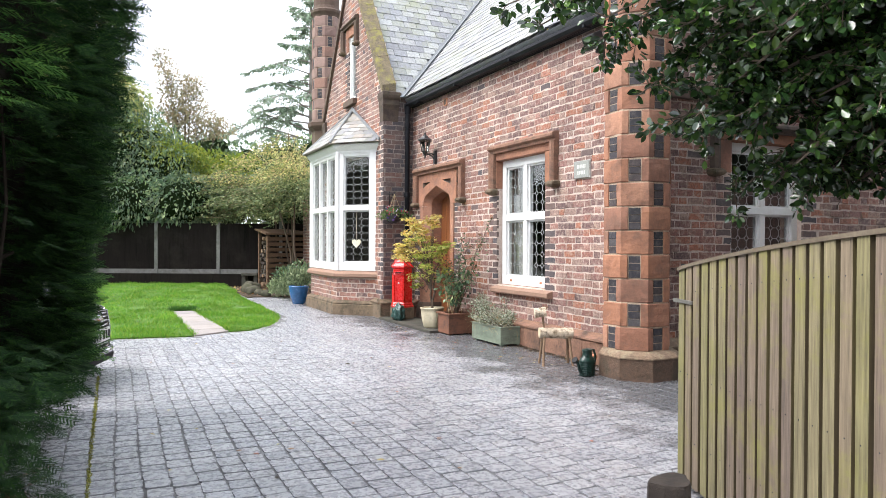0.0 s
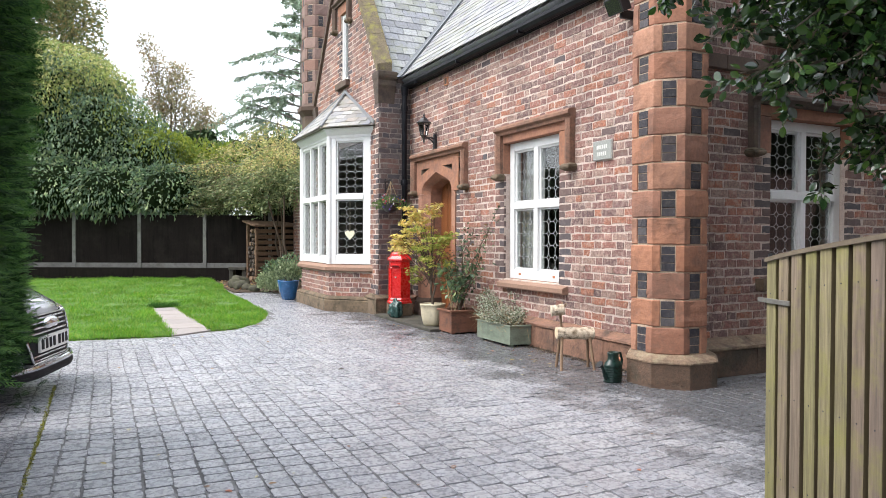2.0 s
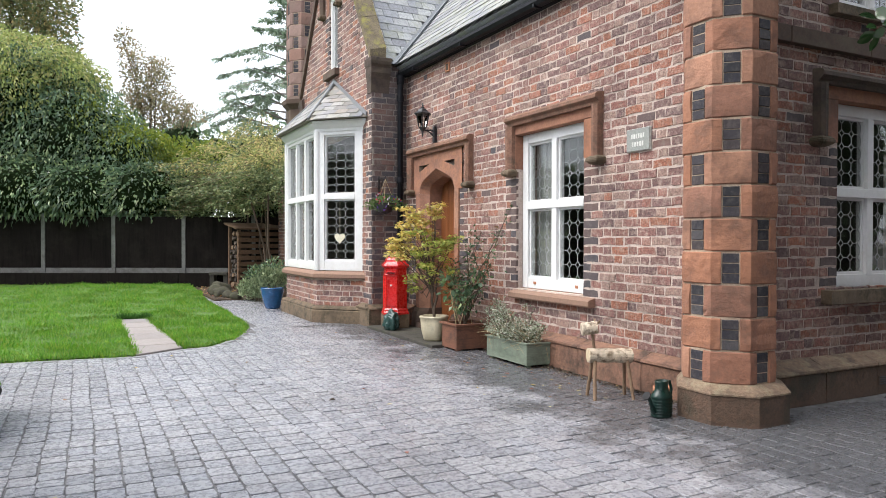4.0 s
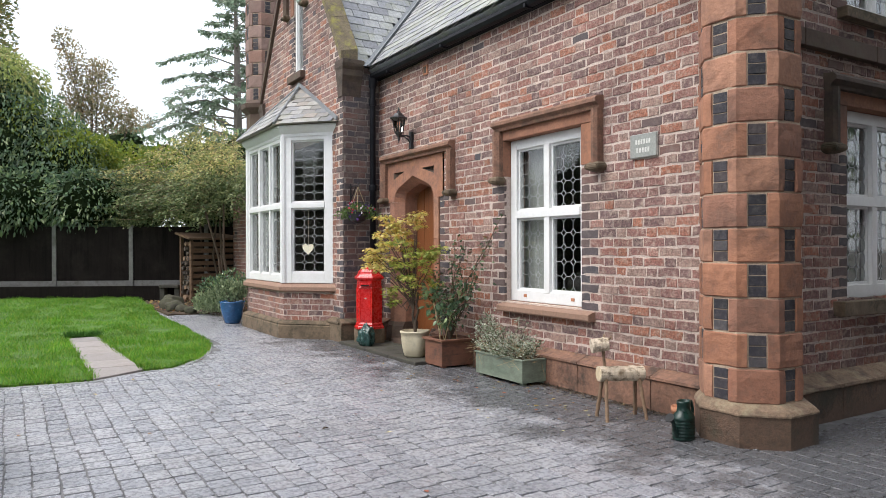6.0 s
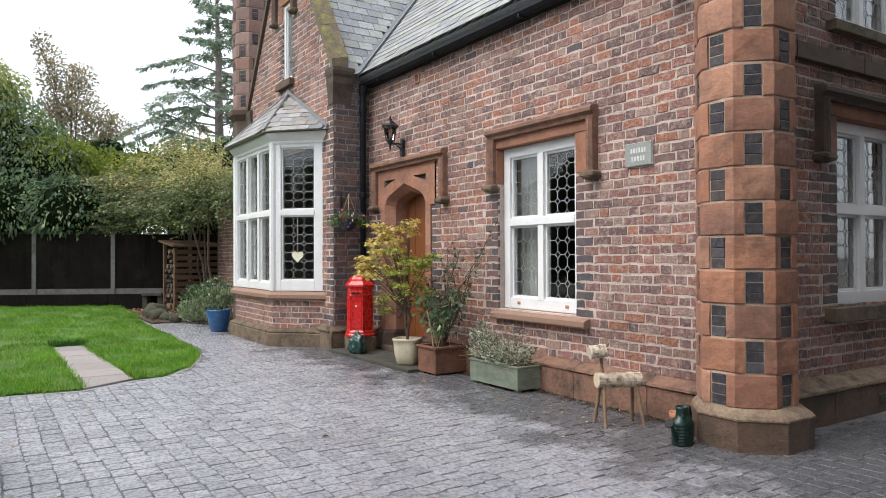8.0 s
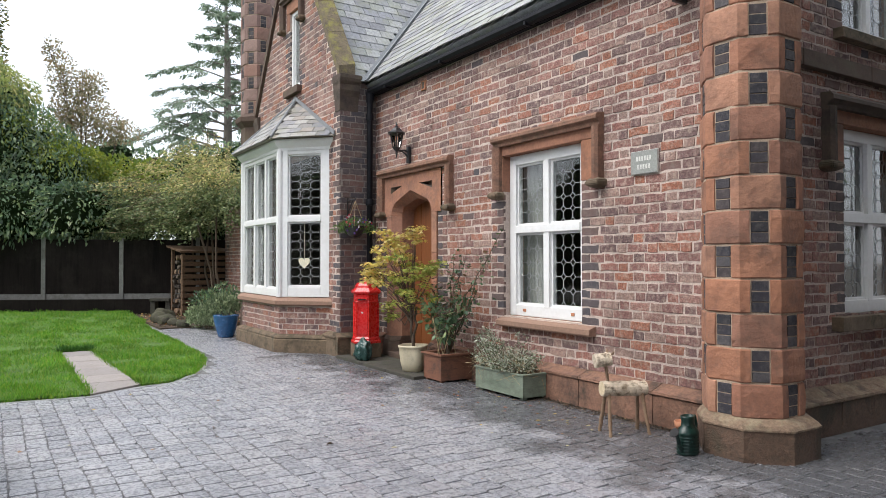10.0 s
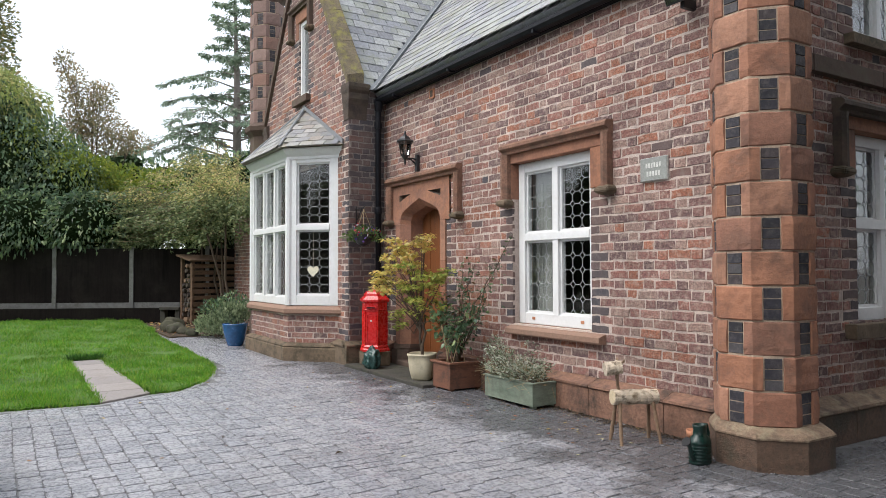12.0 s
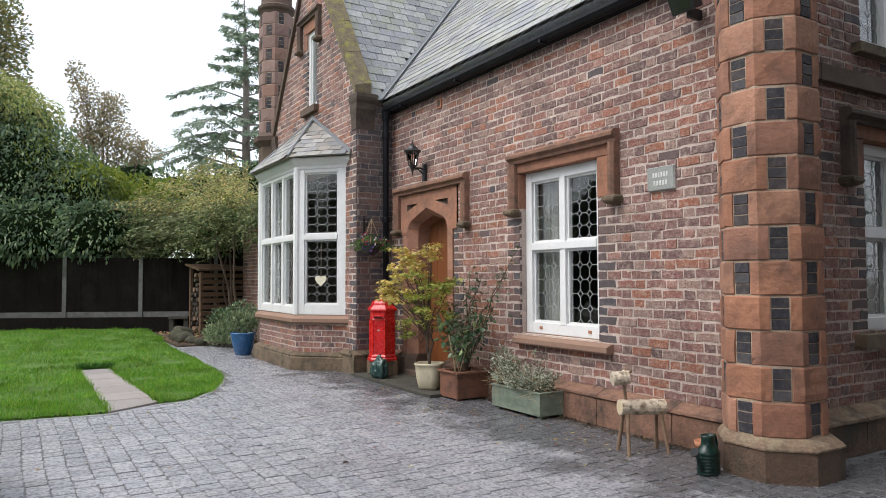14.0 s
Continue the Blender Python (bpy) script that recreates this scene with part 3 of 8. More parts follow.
M_straw = leafy("dry_stalks", [(0.4, 0.3, 0.17), (0.46, 0.36, 0.22), (0.33, 0.24, 0.13)], rough=0.8, through_leaf=0.2)
M_litter = leafy("fallen_leaves", [(0.42, 0.32, 0.1), (0.3, 0.16, 0.06), (0.5, 0.45, 0.28), (0.2, 0.1, 0.05), (0.34, 0.12, 0.07), (0.05, 0.035, 0.025)], rough=0.8, through_leaf=0.1)


# ---- brickwork ----
COURSE, JOINT = 0.082, 0.013
UNIT = bmesh.new()
EDGE8 = [(0, 0), (0.35, 0), (0.7, 0), (1, 0), (1, 1), (0.65, 1), (0.3, 1), (0, 1)]
rings(UNIT, [[(x, 0, z) for x, z in EDGE8], [(x, 0.84, z) for x, z in EDGE8], [(0.015 + 0.97 * x, 1, 0.05 + 0.9 * z) for x, z in EDGE8]])
UNIT.faces.ensure_lookup_table()
bmesh.ops.delete(UNIT, geom=[f for f in UNIT.faces if all(v.co.y == 0 for v in f.verts)], context="FACES_ONLY")
UNIT_V = [tuple(v.co) for v in UNIT.verts]
UNIT_F = [tuple(v.index for v in f.verts) for f in UNIT.faces]
UNIT.free()
# worn variants: uneven arrises, faces a little out of true
def worn(k):
    r_ = random.Random(70 + k)
    shift = [(r_.uniform(-0.03, 0.025), r_.uniform(-0.1, 0.085)) for _ in EDGE8]
    return [(x + shift[i % 8][0], y + (r_.uniform(-0.05, 0.05) if y == 1 else 0), z + shift[i % 8][1] + r_.uniform(-0.02, 0.02)) for i, (x, y, z) in enumerate(UNIT_V)]


UNITS = [worn(k) for k in range(6)]


def unit_mesh(name, material, verts=None):
    me = bpy.data.meshes.new(name)
    me.from_pydata(verts or UNIT_V, [], UNIT_F)
    bm = bmesh.new()
    bm.from_mesh(me)
    bmesh.ops.recalc_face_normals(bm, faces=bm.faces)
    for f in bm.faces:
        f.smooth = False
    bm.to_mesh(me)
    bm.free()
    me.materials.append(material)
    return me


MESH_BRICK = [unit_mesh("brick", M_brick["object"], v) for v in UNITS]
MESH_DARK = [unit_mesh("brick", M_dark_brick["object"], v) for v in UNITS]


class Face:
    """A wall face: place of its corner, its outward way; u runs along it, z up."""

    def __init__(self, origin, normal):
        self.o, self.n = Vector(origin), Vector(normal).normalized()
        self.u = self.n.cross(Vector((0, 0, 1)))

    def at(self, u, z, d=0.0):
        return self.o + self.u * u + self.n * d + Vector((0, 0, z))

    def mat(self, u, z, length, height, depth, d=0.0):
        p = self.at(u, z, d)
        m = Matrix.Identity(4)
        for i, v in enumerate((self.u * length, self.n * depth, Vector((0, 0, height)))):
            m[0][i], m[1][i], m[2][i] = v
        m[0][3], m[1][3], m[2][3] = p
        return m

    def slab(self, bm, poly, d0, d1):
        a = [bm.verts.new(self.at(u, z, d0)) for u, z in poly]
        b = [bm.verts.new(self.at(u, z, d1)) for u, z in poly]
        n = len(poly)
        bm.faces.new(a)
        bm.faces.new(b)
        for i in range(n):
            bm.faces.new((a[i], a[(i + 1) % n], b[(i + 1) % n], b[i]))

    def block(self, bm, u0, u1, z0, z1, d0, d1, bevel=0.0):
        k = len(bm.verts)
        self.slab(bm, [(u0, z0), (u1, z0), (u1, z1), (u0, z1)], d0, d1)
        if bevel:
            bm.verts.ensure_lookup_table()
            vs = set(bm.verts[k:])
            bmesh.ops.bevel(bm, geom=[e for e in bm.edges if e.verts[0] in vs], offset=bevel, segments=2, affect="EDGES", profile=0.6)


def lay_bricks(face, limits, holes, z0, z1, all_dark=False, dark_share=0.006, dark_start=False):
    """Flemish bond. limits(z): (u0, u1) of the wall at that height; holes: (u0, u1, z0, z1, dark edge)."""
    out = []
    k = 0
    z = z0
    while z + COURSE <= z1 + 0.001:
        zm = z + COURSE / 2
        lim = limits(zm)
        if lim and lim[1] - lim[0] > 0.1:
            spans, tags = [list(lim)], {}
            for h in holes:
                if h[2] < zm < h[3]:
                    nxt = []
                    for s in spans:
                        if h[1] <= s[0] or h[0] >= s[1]:
                            nxt.append(s)
                            continue
                        if h[0] > s[0]:
                            nxt.append([s[0], h[0]])
                            if h[4]:
                                tags[round(h[0], 3)] = 1
                        if h[1] < s[1]:
                            nxt.append([h[1], s[1]])
                            if h[4]:
                                tags[round(h[1], 3)] = 1
                    spans = nxt
            if dark_start:
                tags[round(lim[0], 3)] = 1
            for a, b in spans:
                lo, hi = a, b
                dl = 0.215 if k % 2 else 0.105
                if round(a, 3) in tags:
                    out.append((a, dl, z, True))
                    lo = a + dl + JOINT
                if round(b, 3) in tags:
                    out.append((b - dl, dl, z, True))
                    hi = b - dl - JOINT
                u = math.floor((lo - (k % 2) * 0.17) / 0.34) * 0.34 + (k % 2) * 0.17 + rng.uniform(-0.02, 0.02)
                i = 0
                while u < hi:
                    w = 0.225 if i % 2 == 0 else 0.115
                    p, q = max(u, lo), min(u + w - JOINT, hi)
                    if q - p > 0.035:
                        out.append((p, q - p, z, all_dark or rng.random() < dark_share))
                    u += w
                    i += 1
        z += COURSE
        k += 1
    return out


def brick_face(owner, face, bricks, near=None):
    """Bricks under the wall that owns them: those of the near stretch singly, the rest as one part."""
    rest = {(d, k): [] for d in (False, True) for k in range(6)}
    singles = 0
    for u, w, z, dark in bricks:
        m = face.mat(u + rng.uniform(-0.002, 0.002), z + JOINT / 2 + rng.uniform(-0.0025, 0.0025), w, COURSE - JOINT + rng.uniform(-0.003, 0.002), 0.03, -0.03 + rng.uniform(-0.003, 0.0035))
        if near and singles < 300 and near(u, z):
            ob = new("brick", rng.choice(MESH_DARK if dark else MESH_BRICK))
            ob.parent = owner
            ob.matrix_basis = m
            singles += 1
        else:
            rest[dark, rng.randrange(6)].append(np.array(m))
    for (dark, k), ms in rest.items():
        if ms:
            ob = scatter("dark_brickwork" if dark else "brickwork", UNITS[k], UNIT_F, ms, (M_dark_brick if dark else M_brick)["island"], owner)
            ob["kind"] = "stuff"


def cells(us, zs, holes):
    """Rectangles between the given lines that lie in no hole."""
    us, zs = sorted(set(us)), sorted(set(zs))
    for a, b in zip(us, us[1:]):
        for c, d in zip(zs, zs[1:]):
            mu, mz = (a + b) / 2, (c + d) / 2
            if not any(h[0] < mu < h[1] and h[2] < mz < h[3] for h in holes):
                yield [(a, c), (b, c), (b, d), (a, d)]


WALL_IN = -0.32
# the front wall, with the main window and the door's stone panel
FRONT = Face((0, 0, 0), (-1, 0, 0))          # u = y
front_holes = [(1.98, 3.17, 0.74, 2.44, True), (1.79, 3.25, 2.06, 2.56, False), (4.5, 5.83, 0.0, 1.95, True), (4.4, 5.92, 1.95, 2.48, False)]
bm = bmesh.new()
for poly in cells([0.28, 1.79, 1.98, 3.17, 3.25, 4.4, 4.5, 5.83, 5.92, 6.5], [0, 0.74, 1.95, 2.06, 2.44, 2.48, 2.56, 3.8], front_holes):
    FRONT.slab(bm, poly, WALL_IN, -0.0042)
wall_front = structure("wall_front", bm, M_mortar, "weathered red-brown brick front wall with pale mortar", "wall")
brick_face(wall_front, FRONT, lay_bricks(FRONT, lambda z: (0.29, 6.2), front_holes, 0.32, 3.76), near=lambda u, z: 0.2 < u < 1.95 and 0.3 < z < 2.6)

# the end wall, a gable to the side garden
SIDE = Face((0, 0.25, 0), (0, -1, 0))           # u = -x
RIDGE_X, EAVE_Z, PITCH = 3.25, 3.85, 1.07
side_holes = [(-2.4, -1.25, 0.87, 2.43, True), (-2.58, -1.07, 2.08, 2.56, False), (-2.4, -1.25, 3.2, 4.2, True)]
bm = bmesh.new()
for poly in cells([-6.5, -2.58, -2.4, -1.25, -1.07, -0.06], [0, 0.87, 2.08, 2.43, 2.56, 3.2, 3.8], side_holes):
    SIDE.slab(bm, poly, WALL_IN, -0.0042)
top = [(-6.5, 3.8), (-0.05, 3.8), (-RIDGE_X, 3.8 + PITCH * (RIDGE_X - 0.05))]
for poly in (clip(top, 1, 0, -2.4), clip(clip(clip(top, -1, 0, 2.4), 1, 0, -1.25), 0, -1, -4.2), clip(top, -1, 0, 1.25)):
    if len(poly) > 2:
        SIDE.slab(bm, poly, WALL_IN, -0.0042)
wall_side = structure("wall_side", bm, M_mortar, "shaded brown brick end wall", "wall")
brick_face(wall_side, SIDE, lay_bricks(SIDE, lambda z: (-6.4, -0.1) if z < 3.8 else (-6.5 + (z - 3.8) / PITCH, -0.05 - (z - 3.8) / PITCH), side_holes, 0.32, 6.9),
           near=lambda u, z: u > -2.7 and 0.3 < z < 2.7)

# the gabled wing that stands forward of the front wall
WX, WY0, WY1, WYC = -0.55, 6.18, 9.88, 8.03
WSLOPE, WEAVE = 1.55, 3.96
WING = Face((WX, 0, 0), (-1, 0, 0))
WING_APEX = WEAVE + WSLOPE * (WYC - WY0)
wing_holes = [(7.75, 8.18, 4.1, 5.37, True), (7.64, 8.32, 5.1, 5.55, False), (6.64, 9.42, 0.7, 3.02, False)]
bm = bmesh.new()
for poly in cells([WY0 + 0.03, 6.64, 9.42, WY1], [0, 0.7, 3.02, WEAVE], wing_holes):
    WING.slab(bm, poly, WALL_IN, -0.0042)
tri = [(WY0, WEAVE), (WY1, WEAVE), (WYC, WING_APEX)]
for poly in (clip(tri, 1, 0, 7.75), clip(clip(clip(tri, 1, 0, 8.18), -1, 0, -7.75), 0, 1, 4.1), clip(clip(clip(tri, 1, 0, 8.18), -1, 0, -7.75), 0, -1, -5.55), clip(tri, -1, 0, -8.18)):
    if len(poly) > 2:
        WING.slab(bm, poly, WALL_IN, -0.0042)
wall_wing = structure("wall_wing", bm, M_mortar, "red brick gable wall of the projecting wing", "wall")


def gable_limits(z):
    k = max(0.0, (z - WEAVE) / WSLOPE)
    return (WY0 + 0.02 + k, WY1 - 0.02 - k)


brick_face(wall_wing, WING, lay_bricks(WING, gable_limits, wing_holes, 0.32, 7.7, dark_share=0.05, dark_start=True), near=lambda u, z: z > 3.2 and u < 8.1 and z < 5.4)
WSIDE = Face((0, WY0, 0), (0, -1, 0))        # u = -x
bm = bmesh.new()
WSIDE.slab(bm, [(-0.3, 0), (0.535, 0), (0.535, 3.85), (-0.3, 3.85)], WALL_IN, -0.0042)
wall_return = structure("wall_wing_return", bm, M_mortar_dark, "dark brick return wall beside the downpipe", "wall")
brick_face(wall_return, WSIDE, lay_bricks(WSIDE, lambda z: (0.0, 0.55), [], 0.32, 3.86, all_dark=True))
for nm, args in (("wall_wing_far", (WX + 0.02, 4.0, WY1 - 0.33, WY1, 0, WEAVE)), ("wall_back", (6.2, 6.5, 0.25, 10.5, 0, 3.8)), ("wall_far_end", (0.0, 6.5, 10.2, 10.5, 0, 3.8))):
    structure(nm, boxed(*args), M_brick["island"], "plain brick wall of the house", "wall")

# ---- stone plinths ----
def plinth(name, face, u0, u1, depth, z1, zc, material, joints, label, cap=None):
    """A stone course along the foot of a wall, with a sloped top; each stone a part."""
    base = tagged(new(name), label, "plinth", kind="structure")
    cuts = [u0] + sorted(joints) + [u1]
    for a, b in zip(cuts, cuts[1:]):
        bm = bmesh.new()
        g = 0.003
        prof = [(-0.1, 0.0), (depth, 0.0), (depth, z1), (-0.1, z1)]
        rings(bm, [[face.at(u, z, d + (0 if d < 0 else rng.uniform(-0.003, 0.003))) for d, z in prof] for u in (a + g, b - g)])
        part("stone", bm, material, base)
        bm = bmesh.new()
        prof = [(-0.1, z1 + 0.003), (depth + 0.004, z1 + 0.003), (depth + 0.014, z1 + 0.014), (depth + 0.012, z1 + 0.034), (depth * 0.7, z1 + 0.05), (0.004, zc), (-0.1, zc)]
        us = [a + g + (b - a - 2 * g) * i / 5 for i in range(6)]
        rings(bm, [[face.at(u, z, d + (0 if d < 0 else rng.uniform(-0.004, 0.004))) for d, z in prof] for u in us])
        part("cap_stone", bm, cap or material, base)
    return base


plinth("plinth_front", FRONT, 0.35, 4.5, 0.12, 0.24, 0.325, M_sand_foot, [1.05, 1.9, 2.8, 3.7], "weathered sandstone plinth stained at the foot")
plinth("plinth_by_door", FRONT, 5.83, 6.17, 0.1, 0.24, 0.325, M_sand_foot, [], "weathered sandstone plinth beside the door")
plinth("plinth_side", SIDE, -6.4, -0.0, 0.16, 0.235, 0.335, M_sand_base, [-4.5, -3.2, -2.2, -1.55, -0.9], "sandstone plinth with a pale chamfered top", cap=M_cap)
plinth("plinth_wing", WING, 6.18, 6.7, 0.07, 0.24, 0.325, M_sand_moss, [], "mossy sandstone plinth")
plinth("plinth_wing_return", WSIDE, -0.0, 0.62, 0.07, 0.24, 0.325, M_sand_moss, [], "mossy sandstone plinth")

# air brick low in the side plinth
vent_low = thing("air_vent", "small dark air vent in the stone plinth", "vent", (1.66, 0.09, 0.115), group="wall vents")
part("frame", boxed(-0.1, 0.1, -0.006, 0.01, -0.04, 0.04, bevel=0.003), M_sand_old, vent_low)
for i in range(4):
    part("slat", boxed(-0.085, 0.085, -0.012, -0.004, -0.03 + i * 0.018, -0.022 + i * 0.018), M_black, vent_low)
vent_hi = thing("air_brick", "small terracotta air brick under the eaves", "vent", (0, 4.82, 3.49), group="wall vents")
part("body", boxed(-0.02, 0.03, -0.055, 0.055, 0, 0.12, bevel=0.004), M_terracotta, vent_hi)
# a dark plate on the face, painted as the shaded opening
part("recess", boxed(-0.024, -0.019, -0.03, 0.03, 0.02, 0.1), M_sand_old, vent_hi)


# ---- corner pier: banded sandstone and blue brick, eight-sided ----
def oct_pts(w, cx, cy):
    return [(cx + w / 2 / math.cos(math.pi / 8) * math.cos(math.pi / 8 + i * math.pi / 4), cy + w / 2 / math.cos(math.pi / 8) * math.sin(math.pi / 8 + i * math.pi / 4)) for i in range(8)]


def banded_pier(name, cx, cy, w, z0, courses, h, label, plinth_w=None, faces=range(8), mats=None, phase=0):
    """Each course: stones on alternate faces wrap to the middle of the next, which holds three blue bricks."""
    top_ob = tagged(new(name), label, "pier", kind="structure")
    bm = bmesh.new()
    z1 = z0 + courses * h
    pts = oct_pts(w - 0.009, cx, cy)
    prism(bm, pts, 0 if plinth_w else z0 - 0.3, z1)
    part("core", bm, M_pointing, top_ob)
    P = oct_pts(w, cx, cy)
    Q = oct_pts(w - 0.1, cx, cy)
    blue = unit_mesh("brick", M_blue_brick)
    for k in range(courses):
        za, zb = z0 + k * h + 0.0045, z0 + (k + 1) * h - 0.0045
        for i in faces:
            a, b = Vector(P[i]), Vector(P[(i + 1) % 8])
            if (i + k + phase) % 2 == 0:      # this face has the blue bricks in its middle
                f = Face((0, 0, 0), ((a + b) / 2 - Vector((cx, cy))).to_3d())
                s = (b - a).length
                mid = ((a + b) / 2).to_3d()
                bw = s * 0.43
                off = f.u.dot(b.to_3d() - a.to_3d()) > 0
                for j in range(3):
                    p = mid - f.u * bw / 2
                    ob = new("brick", blue)
                    ob.parent = top_ob
                    ff = Face(p, f.n)
                    ob.matrix_basis = ff.mat(0, za + 0.005 + j * (zb - za - 0.008) / 3, bw, (zb - za - 0.008) / 3 - 0.004, 0.05, -0.049 + rng.uniform(-0.002, 0.003))
            else:                              # a stone covers this face and laps on to both neighbours
                p0, n0 = Vector(P[(i - 1) % 8]), Vector(P[(i + 2) % 8])
                lap = 0.25
                out = [a + (p0 - a) * lap, a + (p0 - a) * lap * 0.5, a, a.lerp(b, 0.25), a.lerp(b, 0.5), a.lerp(b, 0.75), b, b + (n0 - b) * lap * 0.5, b + (n0 - b) * lap]
                inn = []
                for v in out:
                    d = (v - Vector((cx, cy)))
                    inn.append(Vector((cx, cy)) + d * (1 - 0.06 / d.length))
                swell = rng.uniform(-0.004, 0.006)
                loops = []
                for zz, grow in ((za, -0.006 + swell), (za + 0.008, 0.001 + swell), (za + 0.05, 0.004 + swell), ((za + zb) / 2, 0.004 + swell), (zb - 0.05, 0.004 + swell), (zb - 0.008, 0.001 + swell), (zb, -0.006 + swell)):
                    lp = []
                    for v in out:
                        d = (v - Vector((cx, cy))).normalized()
                        q = v + d * (grow + 0.004 + 0.007 * noise.noise(Vector((v.x * 9, v.y * 9, zz * 9 + k * 3.7))) + 0.004 * noise.noise(Vector((v.x * 26, v.y * 26, zz * 26))) + rng.uniform(-0.002, 0.002))
                        lp.append((q.x, q.y, zz))
                    lp += [(v.x, v.y, zz) for v in reversed(inn)]
                    loops.append(lp)
                bm = bmesh.new()
                rings(bm, loops)
                part("stone", bm, mats or M_sand["object"], top_ob)
    return top_ob


PIER = (-0.09, 0.152)
SHAFT = (-0.106, 0.177)
pier_corner = banded_pier("pier_corner", *SHAFT, 0.604, 0.276, 17, 0.2303, "eight-sided corner pier of red sandstone and blue brick", plinth_w=0.74, faces=(0, 2, 3, 4, 5, 6, 1, 7), phase=1)
for k, (za, zb, w0, w1) in enumerate(((0.0, 0.21, 0.738, 0.738), (0.21, 0.283, 0.752, 0.614))):
    P0, P1 = oct_pts(w0, *PIER), oct_pts(w1, *(SHAFT if k else PIER))
    Pm = oct_pts(w0, *PIER)
    for i in (2, 3, 4, 5, 6):
        a0, b0, a1, b1 = (Vector((*p, 0)) for p in (P0[i], P0[(i + 1) % 8], P1[i], P1[(i + 1) % 8]))
        halves = ((0.0, 0.5), (0.5, 1.0)) if k == 0 and i == 4 else ((0.0, 1.0),)
        c = Vector((*PIER, 0))
        for s, e in halves:
            bm = bmesh.new()
            e0, e1 = 0.004, 0.004
            q = [a0.lerp(b0, s), a0.lerp(b0, e)]
            r = [a1.lerp(b1, s), a1.lerp(b1, e)]
            loops = []
            for zz, pr in ((za, q), (za + (0.012 if k else 0.1), q), (za + 0.034, [q[0].lerp(r[0], 0.2), q[1].lerp(r[1], 0.2)]), (zb, r)) if k else ((za, q), (za + 0.1, q), (zb, r)):
                loops.append([(v.x, v.y, zz) for v in pr] + [(c.x + (v.x - c.x) * 0.55, c.y + (v.y - c.y) * 0.55, zz) for v in reversed(pr)])
            rings(bm, loops)
            part("base_stone" if k == 0 else "sloped_stone", bm, M_sand_base if k == 0 else M_cap, pier_corner)
bm = bmesh.new()
rings(bm, [[(x, y, z) for x, y in oct_pts(w, *PIER)] for w, z in ((0.62, 4.18), (0.78, 4.26), (0.78, 4.36), (0.5, 4.5), (0.42, 5.3), (0.1, 5.7))])
part("cap", bm, M_sand_old, pier_corner)


# ---- stonework round the openings ----
def hood_mould(name, face, u0, u1, ztop, zdrop, label, deep=0.1, wide=0.11, mat_=None, stop=True):
    """A square label mould over an opening, with drops and carved stops."""
    t = thing(name, label, "hood mould", tuple(face.at((u0 + u1) / 2, zdrop)), group="hood moulds")
    inv = t.matrix_world.inverted()
    mat_ = mat_ or M_sand_hood
    prof = [(-0.02, 0.0), (deep * 0.55, 0.0), (deep * 0.6, 0.03), (deep, 0.055), (deep, 0.085), (deep * 0.75, wide), (-0.02, wide + 0.01)]
    bm = bmesh.new()
    rings(bm, [[inv @ face.at(u, ztop - wide + h, d) for d, h in prof] for u in (u0, u1)])
    part("top_mould", bm, mat_, t)
    for u, s in ((u0, 1), (u1, -1)):
        bm = bmesh.new()
        prof2 = [(-0.02, 0.004), (deep * 0.7, 0.004), (deep - 0.004, 0.03), (deep - 0.004, 0.06), (deep * 0.55, wide * 0.9), (-0.02, wide * 0.9)]
        rings(bm, [[inv @ face.at(u + s * w, z, d) for d, w in prof2] for z in (zdrop, ztop - wide)])
        part("drop_mould", bm, mat_, t)
        if stop:
            bm = bmesh.new()
            rings(bm, [[inv @ face.at(u + s * (0.045 + a * w), zdrop - z, d) for a, d in ((-1, -0.01), (1, -0.01), (1, deep * 0.9 * g), (-1, deep * 0.9 * g))]
                       for z, w, g in ((-0.012, 0.05, 0.9), (0.015, 0.085, 1.3), (0.05, 0.085, 1.3), (0.075, 0.045, 0.8))])
            bmesh.ops.bevel(bm, geom=bm.edges[:], offset=0.008, segments=2, affect="EDGES")
            part("carved_stop", bm, M_sand_moss, t)
    return t


def stone_blocks(name, face, blocks, label, material, category="stone surround"):
    t = thing(name, label, category, tuple(face.at(blocks[0][0], blocks[0][2])), kind="structure")
    inv = t.matrix_world.inverted()
    for u0, u1, z0, z1, d0, d1 in blocks:
        bm = bmesh.new()
        face.block(bm, u0, u1, z0, z1, d0, d1, bevel=0.006)
        bm.transform(inv)
        part("stone", bm, material, t)
    return t


